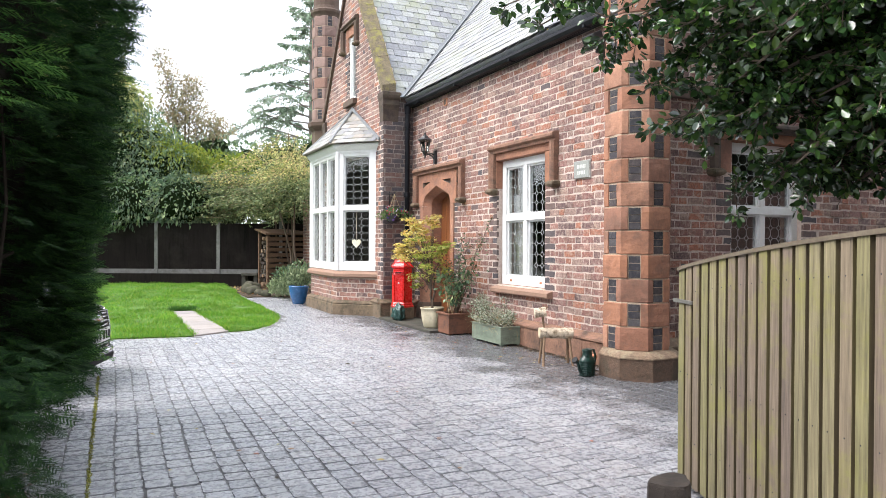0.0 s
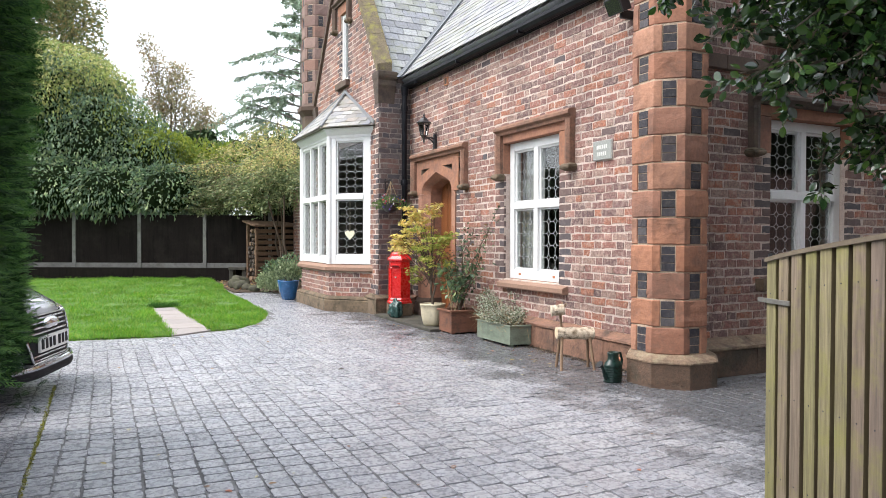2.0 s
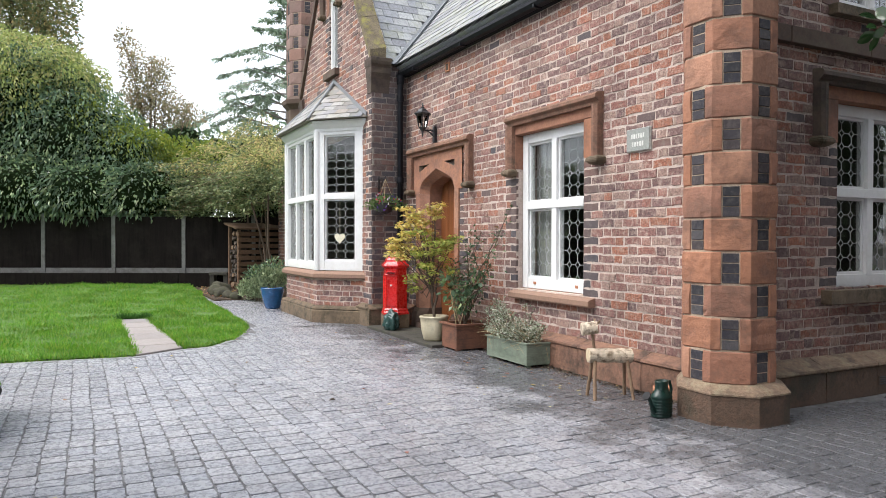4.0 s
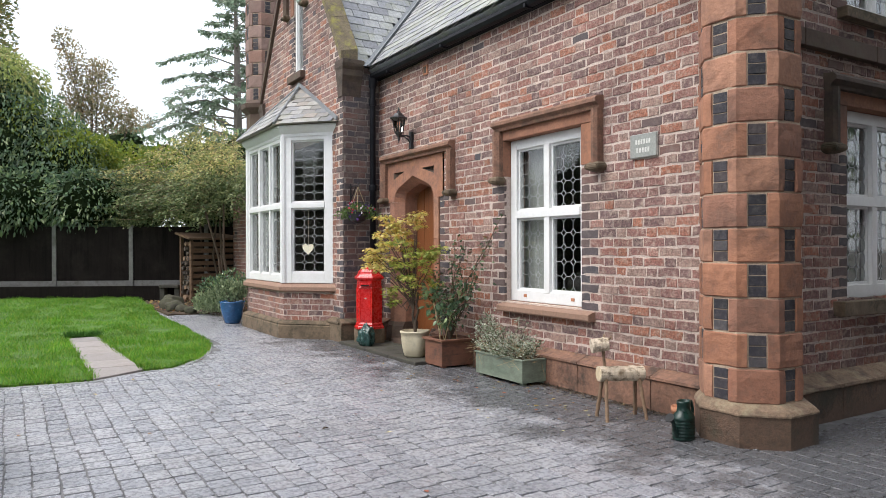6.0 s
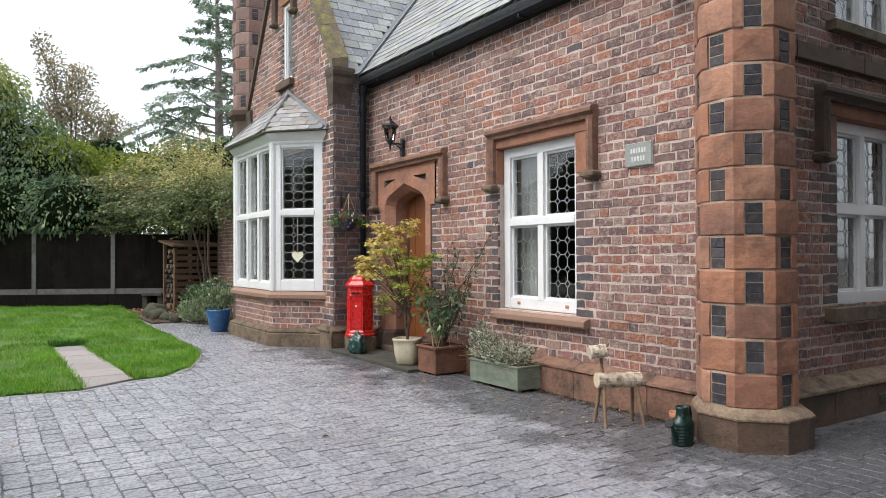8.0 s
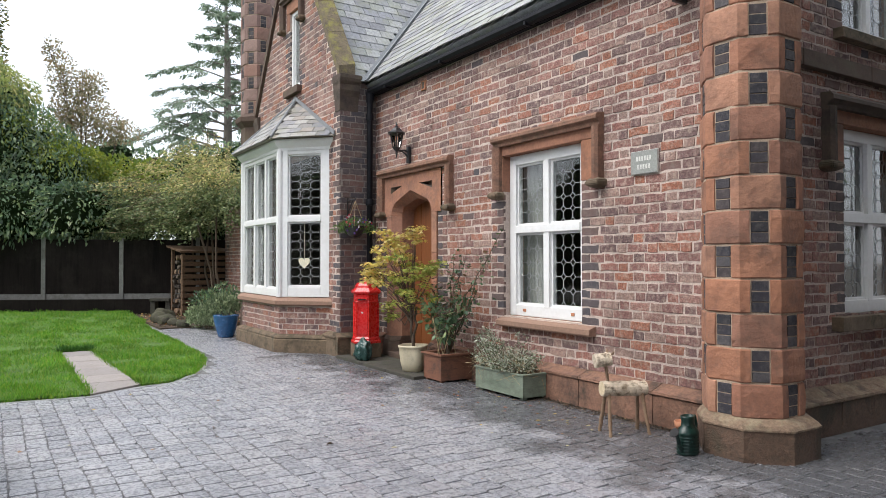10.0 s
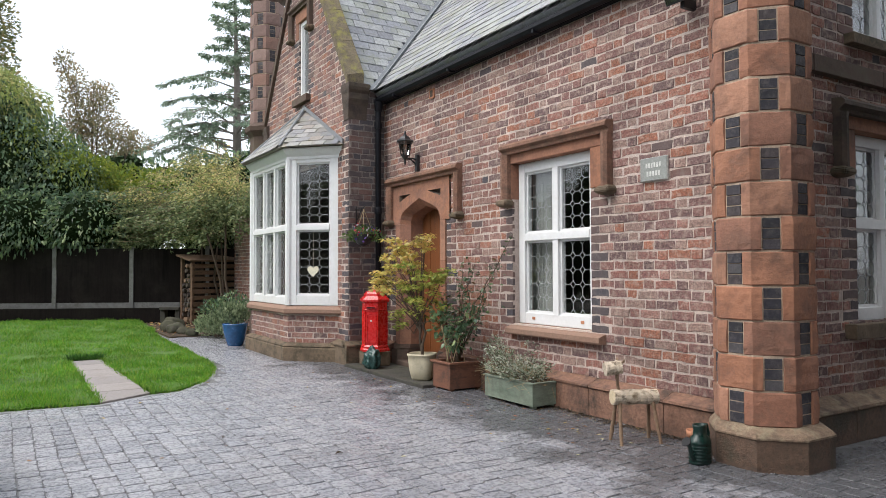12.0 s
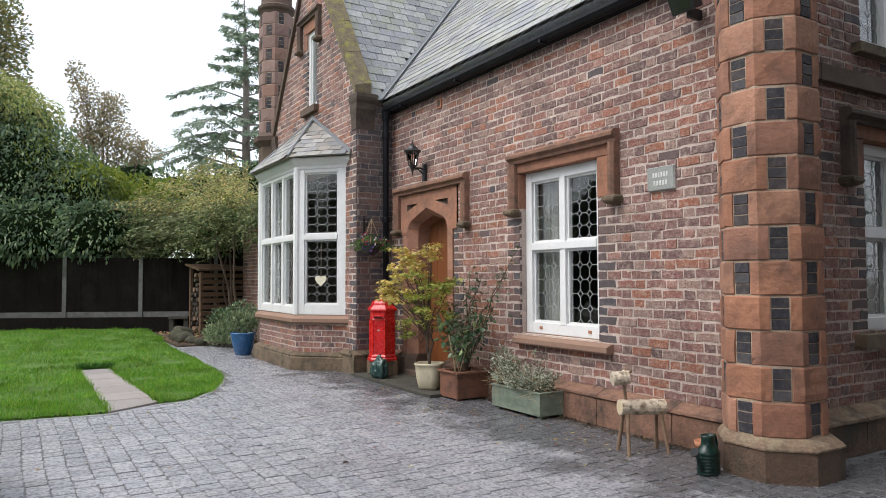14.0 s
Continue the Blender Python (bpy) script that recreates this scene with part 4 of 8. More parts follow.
def lattice(bm, face, u0, u1, z0, z1, nu, nz, d, w=0.0055):
    """Leaded lights: long octagons with small diamonds between them."""
    pu, pz = (u1 - u0) / nu, (z1 - z0) / nz
    a, b = pu * 0.27, pz * 0.27

    def bar(p, q):
        p = (min(max(p[0], u0), u1), min(max(p[1], z0), z1))
        q = (min(max(q[0], u0), u1), min(max(q[1], z0), z1))
        if abs(p[0] - q[0]) + abs(p[1] - q[1]) > 1e-4:
            beam(bm, face.at(*p, d), face.at(*q, d), w, w)
    for i in range(nu + 1):
        for j in range(nz + 1):
            x, z = u0 + i * pu, z0 + j * pz
            for sx, sz in ((1, 1), (1, -1), (-1, 1), (-1, -1)):
                if u0 - 1e-6 <= x + sx * a <= u1 + 1e-6 and z0 - 1e-6 <= z + sz * b <= z1 + 1e-6:
                    bar((x + sx * a, z), (x, z + sz * b))
            if i < nu:
                bar((x + a, z), (x + pu - a, z))
            if j < nz:
                bar((x, z + b), (x, z + pz - b))


def framed_window(name, face, u0, u1, z0, z1, cols, transom, d, label, nu=3, nzs=(5, 5), bar_w=0.075, mull=0.06, head=None, depth=0.1):
    """A painted timber window: jambs, head, sill rail, mullions, a transom, panes and their leading."""
    head = head or bar_w
    t = thing(name, label, "window", tuple(face.at((u0 + u1) / 2, z0)), kind="structure")
    inv = t.matrix_world.inverted()

    def blk(nm, a, b, c, e, d0, d1, mat_, parent, bev=0.006):
        bm = bmesh.new()
        face.block(bm, a, b, c, e, d0, d1, bevel=bev)
        bm.transform(inv)
        return part(nm, bm, mat_, parent)
    blk("jamb", u0, u0 + bar_w, z0, z1, d - depth, d, M_white, t)
    blk("jamb", u1 - bar_w, u1, z0, z1, d - depth, d, M_white, t)
    blk("head", u0 + bar_w, u1 - bar_w, z1 - head, z1, d - depth, d - 0.002, M_white, t)
    blk("bottom_rail", u0 + bar_w, u1 - bar_w, z0, z0 + bar_w * 1.15, d - depth, d - 0.002, M_white, t)
    if transom:
        blk("transom", u0 + bar_w, u1 - bar_w, transom - 0.04, transom + 0.04, d - depth, d + 0.012, M_white, t)
    edges = np.linspace(u0 + bar_w, u1 - bar_w, cols + 1)
    for e in edges[1:-1]:
        blk("mullion", e - mull / 2, e + mull / 2, z0 + bar_w, z1 - head, d - depth, d + 0.004, M_white, t)
    rows = [(z0 + bar_w * 1.15, (transom - 0.04) if transom else z1 - head)] + ([(transom + 0.04, z1 - head)] if transom else [])
    for c in range(cols):
        a = edges[c] + (mull / 2 if c else 0)
        b = edges[c + 1] - (mull / 2 if c < cols - 1 else 0)
        for r, (c0, c1) in enumerate(rows):
            s = 0.022
            sash = bmesh.new()
            for q in ((a, a + s, c0, c1), (b - s, b, c0, c1), (a + s, b - s, c0, c0 + s), (a + s, b - s, c1 - s, c1)):
                face.block(sash, *q, d - 0.07, d - 0.03, bevel=0.003)
            sash.transform(inv)
            sp = part("sash", sash, M_white, t)
            bm = bmesh.new()
            face.block(bm, a + s, b - s, c0 + s, c1 - s, d - 0.056, d - 0.051)
            bm.transform(inv)
            gp = part("pane", bm, M_glass, sp)
            gp.visible_shadow = False
            if nu:
                bm = bmesh.new()
                lattice(bm, face, a + s, b - s, c0 + s, c1 - s, nu, nzs[r], d - 0.0505)
                bm.transform(inv)
                part("leading", bm, M_came, sp)
    return t


# main front window
window_1 = framed_window("window_1", FRONT, 1.984, 3.166, 0.745, 2.435, 2, 1.65, -0.085, "white-painted leaded casement window with flaking sill rail", nu=3, nzs=(5, 5), bar_w=0.1, mull=0.085)
for u in (2.17, 2.9):
    wedge = bmesh.new()
    FRONT.block(wedge, u, u + 0.045, 0.79, 0.82, -0.089, -0.079, bevel=0.003)
    wedge.transform(window_1.matrix_world.inverted())
    part("worn_patch", wedge, M_terracotta, window_1, "bare wood showing through worn paint")
stone_blocks("window_surround", FRONT, [(1.79, 3.25, 2.438, 2.56, -0.2, 0.012), (1.79, 1.976, 2.06, 2.434, -0.2, 0.008), (3.174, 3.25, 2.06, 2.434, -0.2, 0.008)],
             "smooth red sandstone lintel and jamb stones", M_sand["object"])
hood_mould("hood_mould", FRONT, 1.69, 3.28, 2.645, 2.05, "square red sandstone hood mould over the window")
sill_t = thing("window_sill", "projecting red sandstone window sill", "window sill", tuple(FRONT.at(2.5, 0.63)), kind="structure")
bm = bmesh.new()
rings(bm, [[FRONT.at(u, z, d) for d, z in ((-0.25, 0.635), (0.075, 0.635), (0.085, 0.65), (0.085, 0.695), (0.06, 0.708), (-0.07, 0.743), (-0.25, 0.743))] for u in (1.8, 3.2)])
bm.transform(sill_t.matrix_world.inverted())
part("sill_stone", bm, M_sill, sill_t)

# side windows
framed_window("window_2", SIDE, -2.396, -1.254, 0.875, 2.425, 2, 1.68, -0.085, "white leaded casement window in the shaded end wall", nu=3, nzs=(5, 5), bar_w=0.095, mull=0.08)
stone_blocks("window_surround", SIDE, [(-2.58, -1.07, 2.43, 2.56, -0.2, 0.01), (-2.58, -2.404, 2.08, 2.426, -0.2, 0.008), (-1.246, -1.07, 2.08, 2.426, -0.2, 0.008)],
             "dark weathered sandstone lintel of the side window", M_sand["object"])
hood_mould("hood_mould", SIDE, -2.72, -0.93, 2.645, 2.1, "dark weathered hood mould with a mossy top", mat_=M_kneeler)
stone_blocks("window_sill", SIDE, [(-2.58, -1.06, 0.755, 0.87, -0.2, 0.09)], "mossy stone sill of the side window", M_sand_moss, "window sill")
framed_window("window_3", SIDE, -2.396, -1.254, 3.2, 4.2, 2, 0, -0.085, "white upper casement window in the end wall", nu=3, nzs=(6, 6), bar_w=0.085, mull=0.07)
stone_blocks("window_sill", SIDE, [(-2.56, -1.12, 3.11, 3.195, -0.2, 0.08)], "mossy stone sill of the upper window", M_sand_moss, "window sill")
stone_blocks("string_course", SIDE, [(-6.4, -4.4, 2.81, 2.94, -0.05, 0.06), (-4.39, -3.0, 2.81, 2.94, -0.05, 0.06), (-2.99, -1.6, 2.81, 2.94, -0.05, 0.06), (-1.59, -0.6, 2.81, 2.94, -0.05, 0.06), (-0.59, 0.0, 2.81, 2.94, -0.05, 0.06)],
             "dark weathered stone string course", M_sand_old, "string course")

# the door: stone panel with a flat pointed arch
DC = 5.16
SPRING, APEX = 1.93, 2.25


def arch_outline(half, spring, apex, n=9):
    """A four-centred arch from one springing to the other."""
    pts = []
    for i in range(n + 1):
        s = i / n
        if s < 0.35:
            a = s / 0.35 * radians(62)
            r = half * 0.36
            pts.append((-half + r - r * math.cos(a), spring + r * math.sin(a)))
        else:
            r = half * 0.36
            ax, az = -half + r - r * math.cos(radians(62)), spring + r * math.sin(radians(62))
            f = (s - 0.35) / 0.65
            pts.append((ax + (0 - ax) * f, az + (apex - az) * (f ** 0.93)))
    return pts + [(-x, z) for x, z in reversed(pts[:-1])]


surround = thing("door_surround", "red sandstone door surround with a flat pointed arch and sunk spandrels", "door surround", tuple(FRONT.at(DC, 0)), kind="structure")
inv = surround.matrix_world.inverted()
outer, inner = arch_outline(0.53, SPRING, APEX), arch_outline(0.42, SPRING - 0.005, APEX - 0.1)
bm = bmesh.new()
PANEL_TOP, FD = 2.48, 0.012
n = len(outer)
front = [bm.verts.new(inv @ FRONT.at(DC + x, z, FD)) for x, z in outer]
cham = [bm.verts.new(inv @ FRONT.at(DC + x, z, -0.1)) for x, z in inner]
back = [bm.verts.new(inv @ FRONT.at(DC + x, z, -0.3)) for x, z in inner]
for i in range(n - 1):
    for p, q in ((front, cham), (cham, back)):
        bm.faces.new((p[i], p[i + 1], q[i + 1], q[i]))
# the flat panel above the arch, with a sunk triangle in each spandrel
tris = [[(s * 0.54, 2.325), (s * 0.54, 2.235), (s * 0.22, 2.325)] for s in (-1, 1)]
rim = [(-0.75, SPRING)] + list(outer) + [(0.75, SPRING), (0.75, PANEL_TOP), (-0.75, PANEL_TOP)]
flat_pts = rim + tris[0] + tris[1]
k = len(rim)
edges_ = [(i, (i + 1) % k) for i in range(k)] + [(k + 3 * t + i, k + 3 * t + (i + 1) % 3) for t in (0, 1) for i in range(3)]
cv, _, cf, _, _, _ = delaunay_2d_cdt([Vector(p) for p in flat_pts], edges_, [], 0, 1e-6)


def within(poly, x, y):
    c = False
    for (ax_, ay_), (bx_, by_) in zip(poly, poly[1:] + poly[:1]):
        if (ay_ > y) != (by_ > y) and x < (bx_ - ax_) * (y - ay_) / (by_ - ay_) + ax_:
            c = not c
    return c


pv = [bm.verts.new(inv @ FRONT.at(DC + p.x, p.y, FD)) for p in cv]
for f in cf:
    mx_, mz_ = sum(cv[i].x for i in f) / len(f), sum(cv[i].y for i in f) / len(f)
    if within(rim, mx_, mz_) and not any(within(t, mx_, mz_) for t in tris):
        bm.faces.new([pv[i] for i in f])
part("arch_stone", bm, M_sand[""], surround)
for s, tri_ in zip((-1, 1), tris):
    bm = bmesh.new()
    v = [bm.verts.new(inv @ FRONT.at(DC + x, z, FD)) for x, z in tri_]
    mx_, mz_ = sum(p[0] for p in tri_) / 3, sum(p[1] for p in tri_) / 3
    w = [bm.verts.new(inv @ FRONT.at(DC + mx_ + (x - mx_) * 0.62, mz_ + (z - mz_) * 0.62, FD - 0.055)) for x, z in tri_]
    for i in range(3):
        bm.faces.new((v[i], v[(i + 1) % 3], w[(i + 1) % 3], w[i]))
    bm.faces.new(w)
    # darker stone colour paints shade into the sunk triangle
    part("spandrel", bm, M_sand_old, surround)
    for z0, z1 in ((0.3, 0.86), (0.865, 1.42), (1.425, SPRING - 0.003)):
        bm = bmesh.new()
        loops = []
        for z in (z0, z1):
            loops.append([inv @ FRONT.at(DC + s * u, z, d) for u, d in ((0.65, -0.3), (0.65, FD), (0.53, FD), (0.42, -0.1), (0.42, -0.3))])
        rings(bm, loops)
        part("jamb_stone", bm, M_sand["object"], surround)
    bm = bmesh.new()
    for zs, g in (((0.0, 0.24), 0.05), ((0.245, 0.3), 0.02)):
        rings(bm, [[inv @ FRONT.at(DC + s * u, z, d) for u, d in ((0.66, -0.3), (0.66, FD + gg), (0.5, FD + gg), (0.4, -0.1 + gg), (0.4, -0.3))] for z, gg in ((zs[0], g + 0.02), (zs[1], g))])
    part("base_stone", bm, M_sand_old, surround)
hood_mould("hood_mould", FRONT, 4.14, 5.98, 2.575, 1.99, "square red sandstone hood mould over the door")

door = thing("door_1", "closed orange-brown varnished board door in the arched recess", "door", tuple(FRONT.at(DC, 0.1, -0.28)), kind="structure")
inv = door.matrix_world.inverted()
for i in range(7):
    u = DC - 0.49 + i * 0.14
    bm = bmesh.new()
    FRONT.block(bm, u + 0.002, u + 0.138, 0.1, 2.3, -0.33, -0.285 + (i % 2) * 0.004, bevel=0.004)
    bm.transform(inv)
    part("plank", bm, M_door, door)
bm = bmesh.new()
lathe(bm, [(0.012, 0.0), (0.012, 0.03), (0.03, 0.04), (0.034, 0.06), (0.02, 0.075)], 14)
bm.transform(inv @ Matrix.Translation(FRONT.at(DC - 0.34, 1.05, -0.285)) @ Matrix.Rotation(radians(-90), 4, "Y"))
part("door_knob", bm, M_black, door, "round dark door knob", smooth=True)
step = thing("door_step", "worn dark stone slab along the foot of the wall by the door", "step", (-0.3, 5.0, 0), kind="structure")
for y0, y1 in ((-1.05, -0.38), (-0.374, 0.33), (0.336, 1.08)):
    part("slab", boxed(-0.36, 0.24, y0, y1, -0.02, 0.035, bevel=0.008), M_damp_stone, step)
part("threshold", boxed(0.2, 0.62, -0.2, 0.64, 0.03, 0.1, bevel=0.01), M_sand_old, step)

# gable window
window_4 = framed_window("window_4", WING, 7.754, 8.176, 4.1, 5.365, 1, 0, -0.03, "narrow white leaded window high in the gable", nu=2, nzs=(8, 8), bar_w=0.06)
stone_blocks("window_surround", WING, [(7.64, 8.32, 5.37, 5.55, -0.2, 0.012), (7.64, 7.746, 5.1, 5.366, -0.2, 0.008), (8.184, 8.32, 5.1, 5.366, -0.2, 0.008)], "red sandstone lintel of the gable window", M_sand["object"])
hood_mould("hood_mould", WING, 7.55, 8.5, 5.66, 5.15, "dark stone hood mould over the gable window", mat_=M_sand_old, deep=0.09)
stone_blocks("window_sill", WING, [(7.66, 8.3, 3.985, 4.095, -0.2, 0.08)], "weathered stone sill of the gable window", M_sand_old, "window sill")

# ---- canted bay ----
BAY = [(WX, 6.56), (-1.09, 7.13), (-1.09, 8.95), (WX, 9.52)]


def bay_faces():
    for (ax, ay), (bx, by) in zip(BAY, BAY[1:]):
        n = Vector((-(by - ay), bx - ax, 0)).normalized()
        f = Face((ax, ay, 0), n)
        yield f, (Vector((bx, by, 0)) - Vector((ax, ay, 0))).length


def bay_ring(grow):
    """The bay's outline, pushed outwards."""
    nrm = [f.n for f, _ in bay_faces()]
    pts = []
    for i, (x, y) in enumerate(BAY):
        if i == 0:
            pts.append((x, y - grow / abs(nrm[0].y)))
        elif i == 3:
            pts.append((x, y + grow / abs(nrm[2].y)))
        else:
            a, b = nrm[i - 1], nrm[i]
            m = (a + b) / (1 + a.dot(b))
            pts.append((x + m.x * grow, y + m.y * grow))
    return pts


bay_wall = tagged(new("wall_bay"), "low brick wall under the bay window", "wall", kind="structure")
for f, w in bay_faces():
    if f.u.dot(Vector((0, 1, 0))) < 0:
        f = Face(f.o, f.n)
    bm = bmesh.new()
    f.slab(bm, [(0, 0), (w, 0), (w, 0.7), (0, 0.7)], -0.2, -0.0042)
    part("mortar_core", bm, M_mortar, bay_wall)
    brick_face(bay_wall, f, lay_bricks(f, lambda z, w=w: (0.0, w), [], 0.245, 0.7), near=lambda u, z: True)
plb = tagged(new("plinth_bay"), "mossy sandstone plinth round the bay", "plinth", kind="structure")
for name_, prof, mat_ in (("plinth_stone", [(0.09, 0.0), (0.09, 0.185), (0.075, 0.2), (0.085, 0.215), (0.07, 0.235), (0.0, 0.262)], M_sand_moss), ):
    loops = [[(x, y, z) for x, y in bay_ring(g)] for g, z in prof]
    for i in range(3):
        bm = bmesh.new()
        rings(bm, [[lp[i], lp[i + 1]] for lp in loops], close=False, caps=False)
        part(name_, bm, mat_, plb)
sill_bay = tagged(new("bay_sill"), "buff sandstone sill course under the bay window", "window sill", kind="structure")
loops = [[(x, y, z) for x, y in bay_ring(g)] for g, z in ((-0.12, 0.675), (0.05, 0.675), (0.075, 0.695), (0.075, 0.745), (0.02, 0.79), (-0.12, 0.8))]
for i in range(3):
    bm = bmesh.new()
    rings(bm, [[lp[i], lp[i + 1]] for lp in loops], close=False, caps=False)
    part("sill_stone", bm, M_sill, sill_bay)
for i, ((f, w), cols) in enumerate(zip(bay_faces(), (1, 3, 1))):
    framed_window("bay_window", f, 0.0, w, 0.8, 2.95, cols, 1.93, 0.0, "white-painted leaded light of the canted bay", nu=3 if cols == 1 else 2, nzs=(7, 7), bar_w=0.13 if cols == 1 else 0.1, mull=0.078, head=0.075)
corner_posts = tagged(new("bay_posts"), "white corner posts and fascia of the bay", "window frame", kind="structure")
for x, y in BAY[1:3]:
    bm = bmesh.new()
    lathe(bm, [(0.06, 0.8), (0.06, 2.95)], 10, x + 0.02, y + (0.02 if y < 8 else -0.02))
    part("post", bm, M_white, corner_posts)
loops = [[(x, y, z) for x, y in bay_ring(g)] for g, z in ((-0.1, 2.93), (0.015, 2.93), (0.02, 2.97), (0.06, 3.01), (0.09, 3.055), (0.09, 3.085), (-0.1, 3.095))]
for i in range(3):
    bm = bmesh.new()
    rings(bm, [[lp[i], lp[i + 1]] for lp in loops], close=False, caps=False)
    part("fascia", bm, M_white, corner_posts)
# heart hung in the bay
heart = thing("heart_ornament", "cream heart ornament hung on a string inside the bay window", "ornament")
f0, w0 = next(iter(bay_faces()))
bm = bmesh.new()
hp = []
for i in range(28):
    a = 2 * math.pi * i / 28
    hp.append((0.0056 * 16 * math.sin(a) ** 3, 0.0056 * (13 * math.cos(a) - 5 * math.cos(2 * a) - 2 * math.cos(3 * a) - math.cos(4 * a))))
f0.slab(bm, [(w0 * 0.52 + x, 1.3 + z) for x, z in hp], -0.05, -0.035)
part("heart", bm, M_heart, heart)
bm = bmesh.new()
beam(bm, f0.at(w0 * 0.52, 1.36, -0.045), f0.at(w0 * 0.52, 1.88, -0.045), 0.004, 0.004)
part("string", bm, M_heart, heart)

# ---- rooms behind the glass ----
def room(name, x0, x1, y0, y1, z0, z1, open_sides):
    """A plain lined room, open on the sides that have windows."""
    t = tagged(new(name), "plastered room behind the windows, coloured dark to look dim", "room", kind="structure")
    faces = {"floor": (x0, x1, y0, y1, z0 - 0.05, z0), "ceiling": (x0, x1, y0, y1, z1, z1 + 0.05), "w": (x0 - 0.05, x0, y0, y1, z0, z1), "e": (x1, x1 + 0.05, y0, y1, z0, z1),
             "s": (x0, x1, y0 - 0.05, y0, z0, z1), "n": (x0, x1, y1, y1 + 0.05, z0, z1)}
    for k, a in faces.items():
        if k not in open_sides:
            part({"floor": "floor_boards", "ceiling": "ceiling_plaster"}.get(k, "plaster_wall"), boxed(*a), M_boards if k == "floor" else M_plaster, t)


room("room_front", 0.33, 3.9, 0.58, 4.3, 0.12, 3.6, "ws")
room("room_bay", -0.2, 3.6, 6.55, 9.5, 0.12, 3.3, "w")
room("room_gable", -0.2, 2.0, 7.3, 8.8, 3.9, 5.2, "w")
for y0, y1 in ((2.78, 3.15), (1.98, 2.12)):
    cur = thing("curtain", "gathered pale curtain hung inside the front window", "curtain", (0.29, y0, 0.75), group="curtains")
    bm = bmesh.new()
    n = 26
    rings(bm, [[(0.03 * math.sin(i * 1.9), (y1 - y0) * i / n, z) for i in range(n + 1)] for z in (0.0, 0.8, 1.68)], close=False, caps=False)
    part("cloth", bm, M_curtain, cur, smooth=True)


# ---- roofs ----
def slate_unit(name, material):
    """One slate: x across, y up the slope, z out."""
    bm = bmesh.new()
    rings(bm, [[(0.006, 0, 0), (0.994, 0, 0), (1, 1, 0), (0, 1, 0)], [(0.006, 0.004, 1), (0.994, 0.0, 1), (1, 1, 1), (0, 1, 1)]])
    me = bpy.data.meshes.new(name)
    bmesh.ops.recalc_face_normals(bm, faces=bm.faces)
    bm.to_mesh(me)
    bm.free()
    me.materials.append(material)
    return me


MESH_SLATE = slate_unit("slate", M_slate["object"])
MESH_SLATE_OLD = slate_unit("slate", M_slate_old["object"])
SLATE_V = [tuple(v.co) for v in MESH_SLATE.vertices]
SLATE_F = [tuple(p.vertices) for p in MESH_SLATE.polygons]


def slate_slope(owner, origin, across, up, length, keep, singles=0, width=0.25, gauge=0.18, wide=None, dark=False):
    """Slates in courses: origin at the eave, across and up unit ways; keep(point): whether the roof is there."""
    origin, across, up = Vector(origin), Vector(across).normalized(), Vector(up).normalized()
    out = across.cross(up).normalized()
    if out.z < 0:
        out = -out
    rest, count, k = [], 0, 0
    span = wide or 8.0
    h = 0.0
    while h < length:
        x = -(0.5 if k % 2 else 0.0) * width - 0.1
        while x < span:
            w = width * rng.uniform(0.93, 1.05)
            mid = origin + across * (x + w / 2) + up * (h + gauge / 2)
            if keep(mid):
                m = Matrix.Identity(4)
                tilt = (up + out * -0.045).normalized()
                o2 = across.cross(tilt)
                o2 = o2 if o2.z > 0 else -o2
                lift = 0.018 + rng.uniform(-0.002, 0.004)
                p = origin + across * (x + 0.004) + up * (h + rng.uniform(-0.004, 0.004)) + out * lift
                for i, v in enumerate((across * (w - 0.008), tilt * gauge * 1.55, o2 * 0.009)):
                    m[0][i], m[1][i], m[2][i] = v
                m[0][3], m[1][3], m[2][3] = p
                if count < singles:
                    ob = new("slate", MESH_SLATE_OLD if dark else MESH_SLATE)
                    ob.parent = owner
                    ob.matrix_basis = m
                    count += 1
                else:
                    rest.append(np.array(m))
            x += w
        h += gauge
        k += 1
    if rest:
        ob = scatter("slates", SLATE_V, SLATE_F, rest, (M_slate_old if dark else M_slate)["island"], owner)
        ob["kind"] = "stuff"


def z_main(x):
    return EAVE_Z + PITCH * (x + 0.16)


def z_wing(y):
    return WEAVE + WSLOPE * (y - WY0 - 0.02)


RIDGE_Z = z_main(RIDGE_X)
main_roof = tagged(new("roof_main"), "grey slate main roof above the front wall", "roof", kind="structure")
bm = bmesh.new()
prism(bm, [(-0.16, EAVE_Z - 0.03), (RIDGE_X, RIDGE_Z - 0.03), (RIDGE_X * 2 + 0.16, EAVE_Z - 0.03), (RIDGE_X * 2, EAVE_Z - 0.16), (RIDGE_X, RIDGE_Z - 0.2), (0.0, EAVE_Z - 0.16)], 0.1, 10.5, axis="y")
part("roof_deck", bm, M_slate["island"], main_roof)
slate_slope(main_roof, (-0.18, 0.1, z_main(-0.18)), (0, 1, 0), (1, 0, PITCH), 4.6, lambda p: p.y < 10.3 and (z_main(p.x) > z_wing(p.y) if p.y < WYC else False) and p.x < RIDGE_X, wide=10.5, width=0.25, gauge=0.165)
wing_roof = tagged(new("roof_wing"), "green-grey slate roof of the gabled wing", "roof", kind="structure")
bm = bmesh.new()
prism(bm, [(WY0 + 0.03, WEAVE - 0.03), (WYC, WING_APEX - 0.03), (WY1 - 0.03, WEAVE - 0.03), (WYC, WING_APEX - 0.2)], WX + 0.2, RIDGE_X, axis="x")
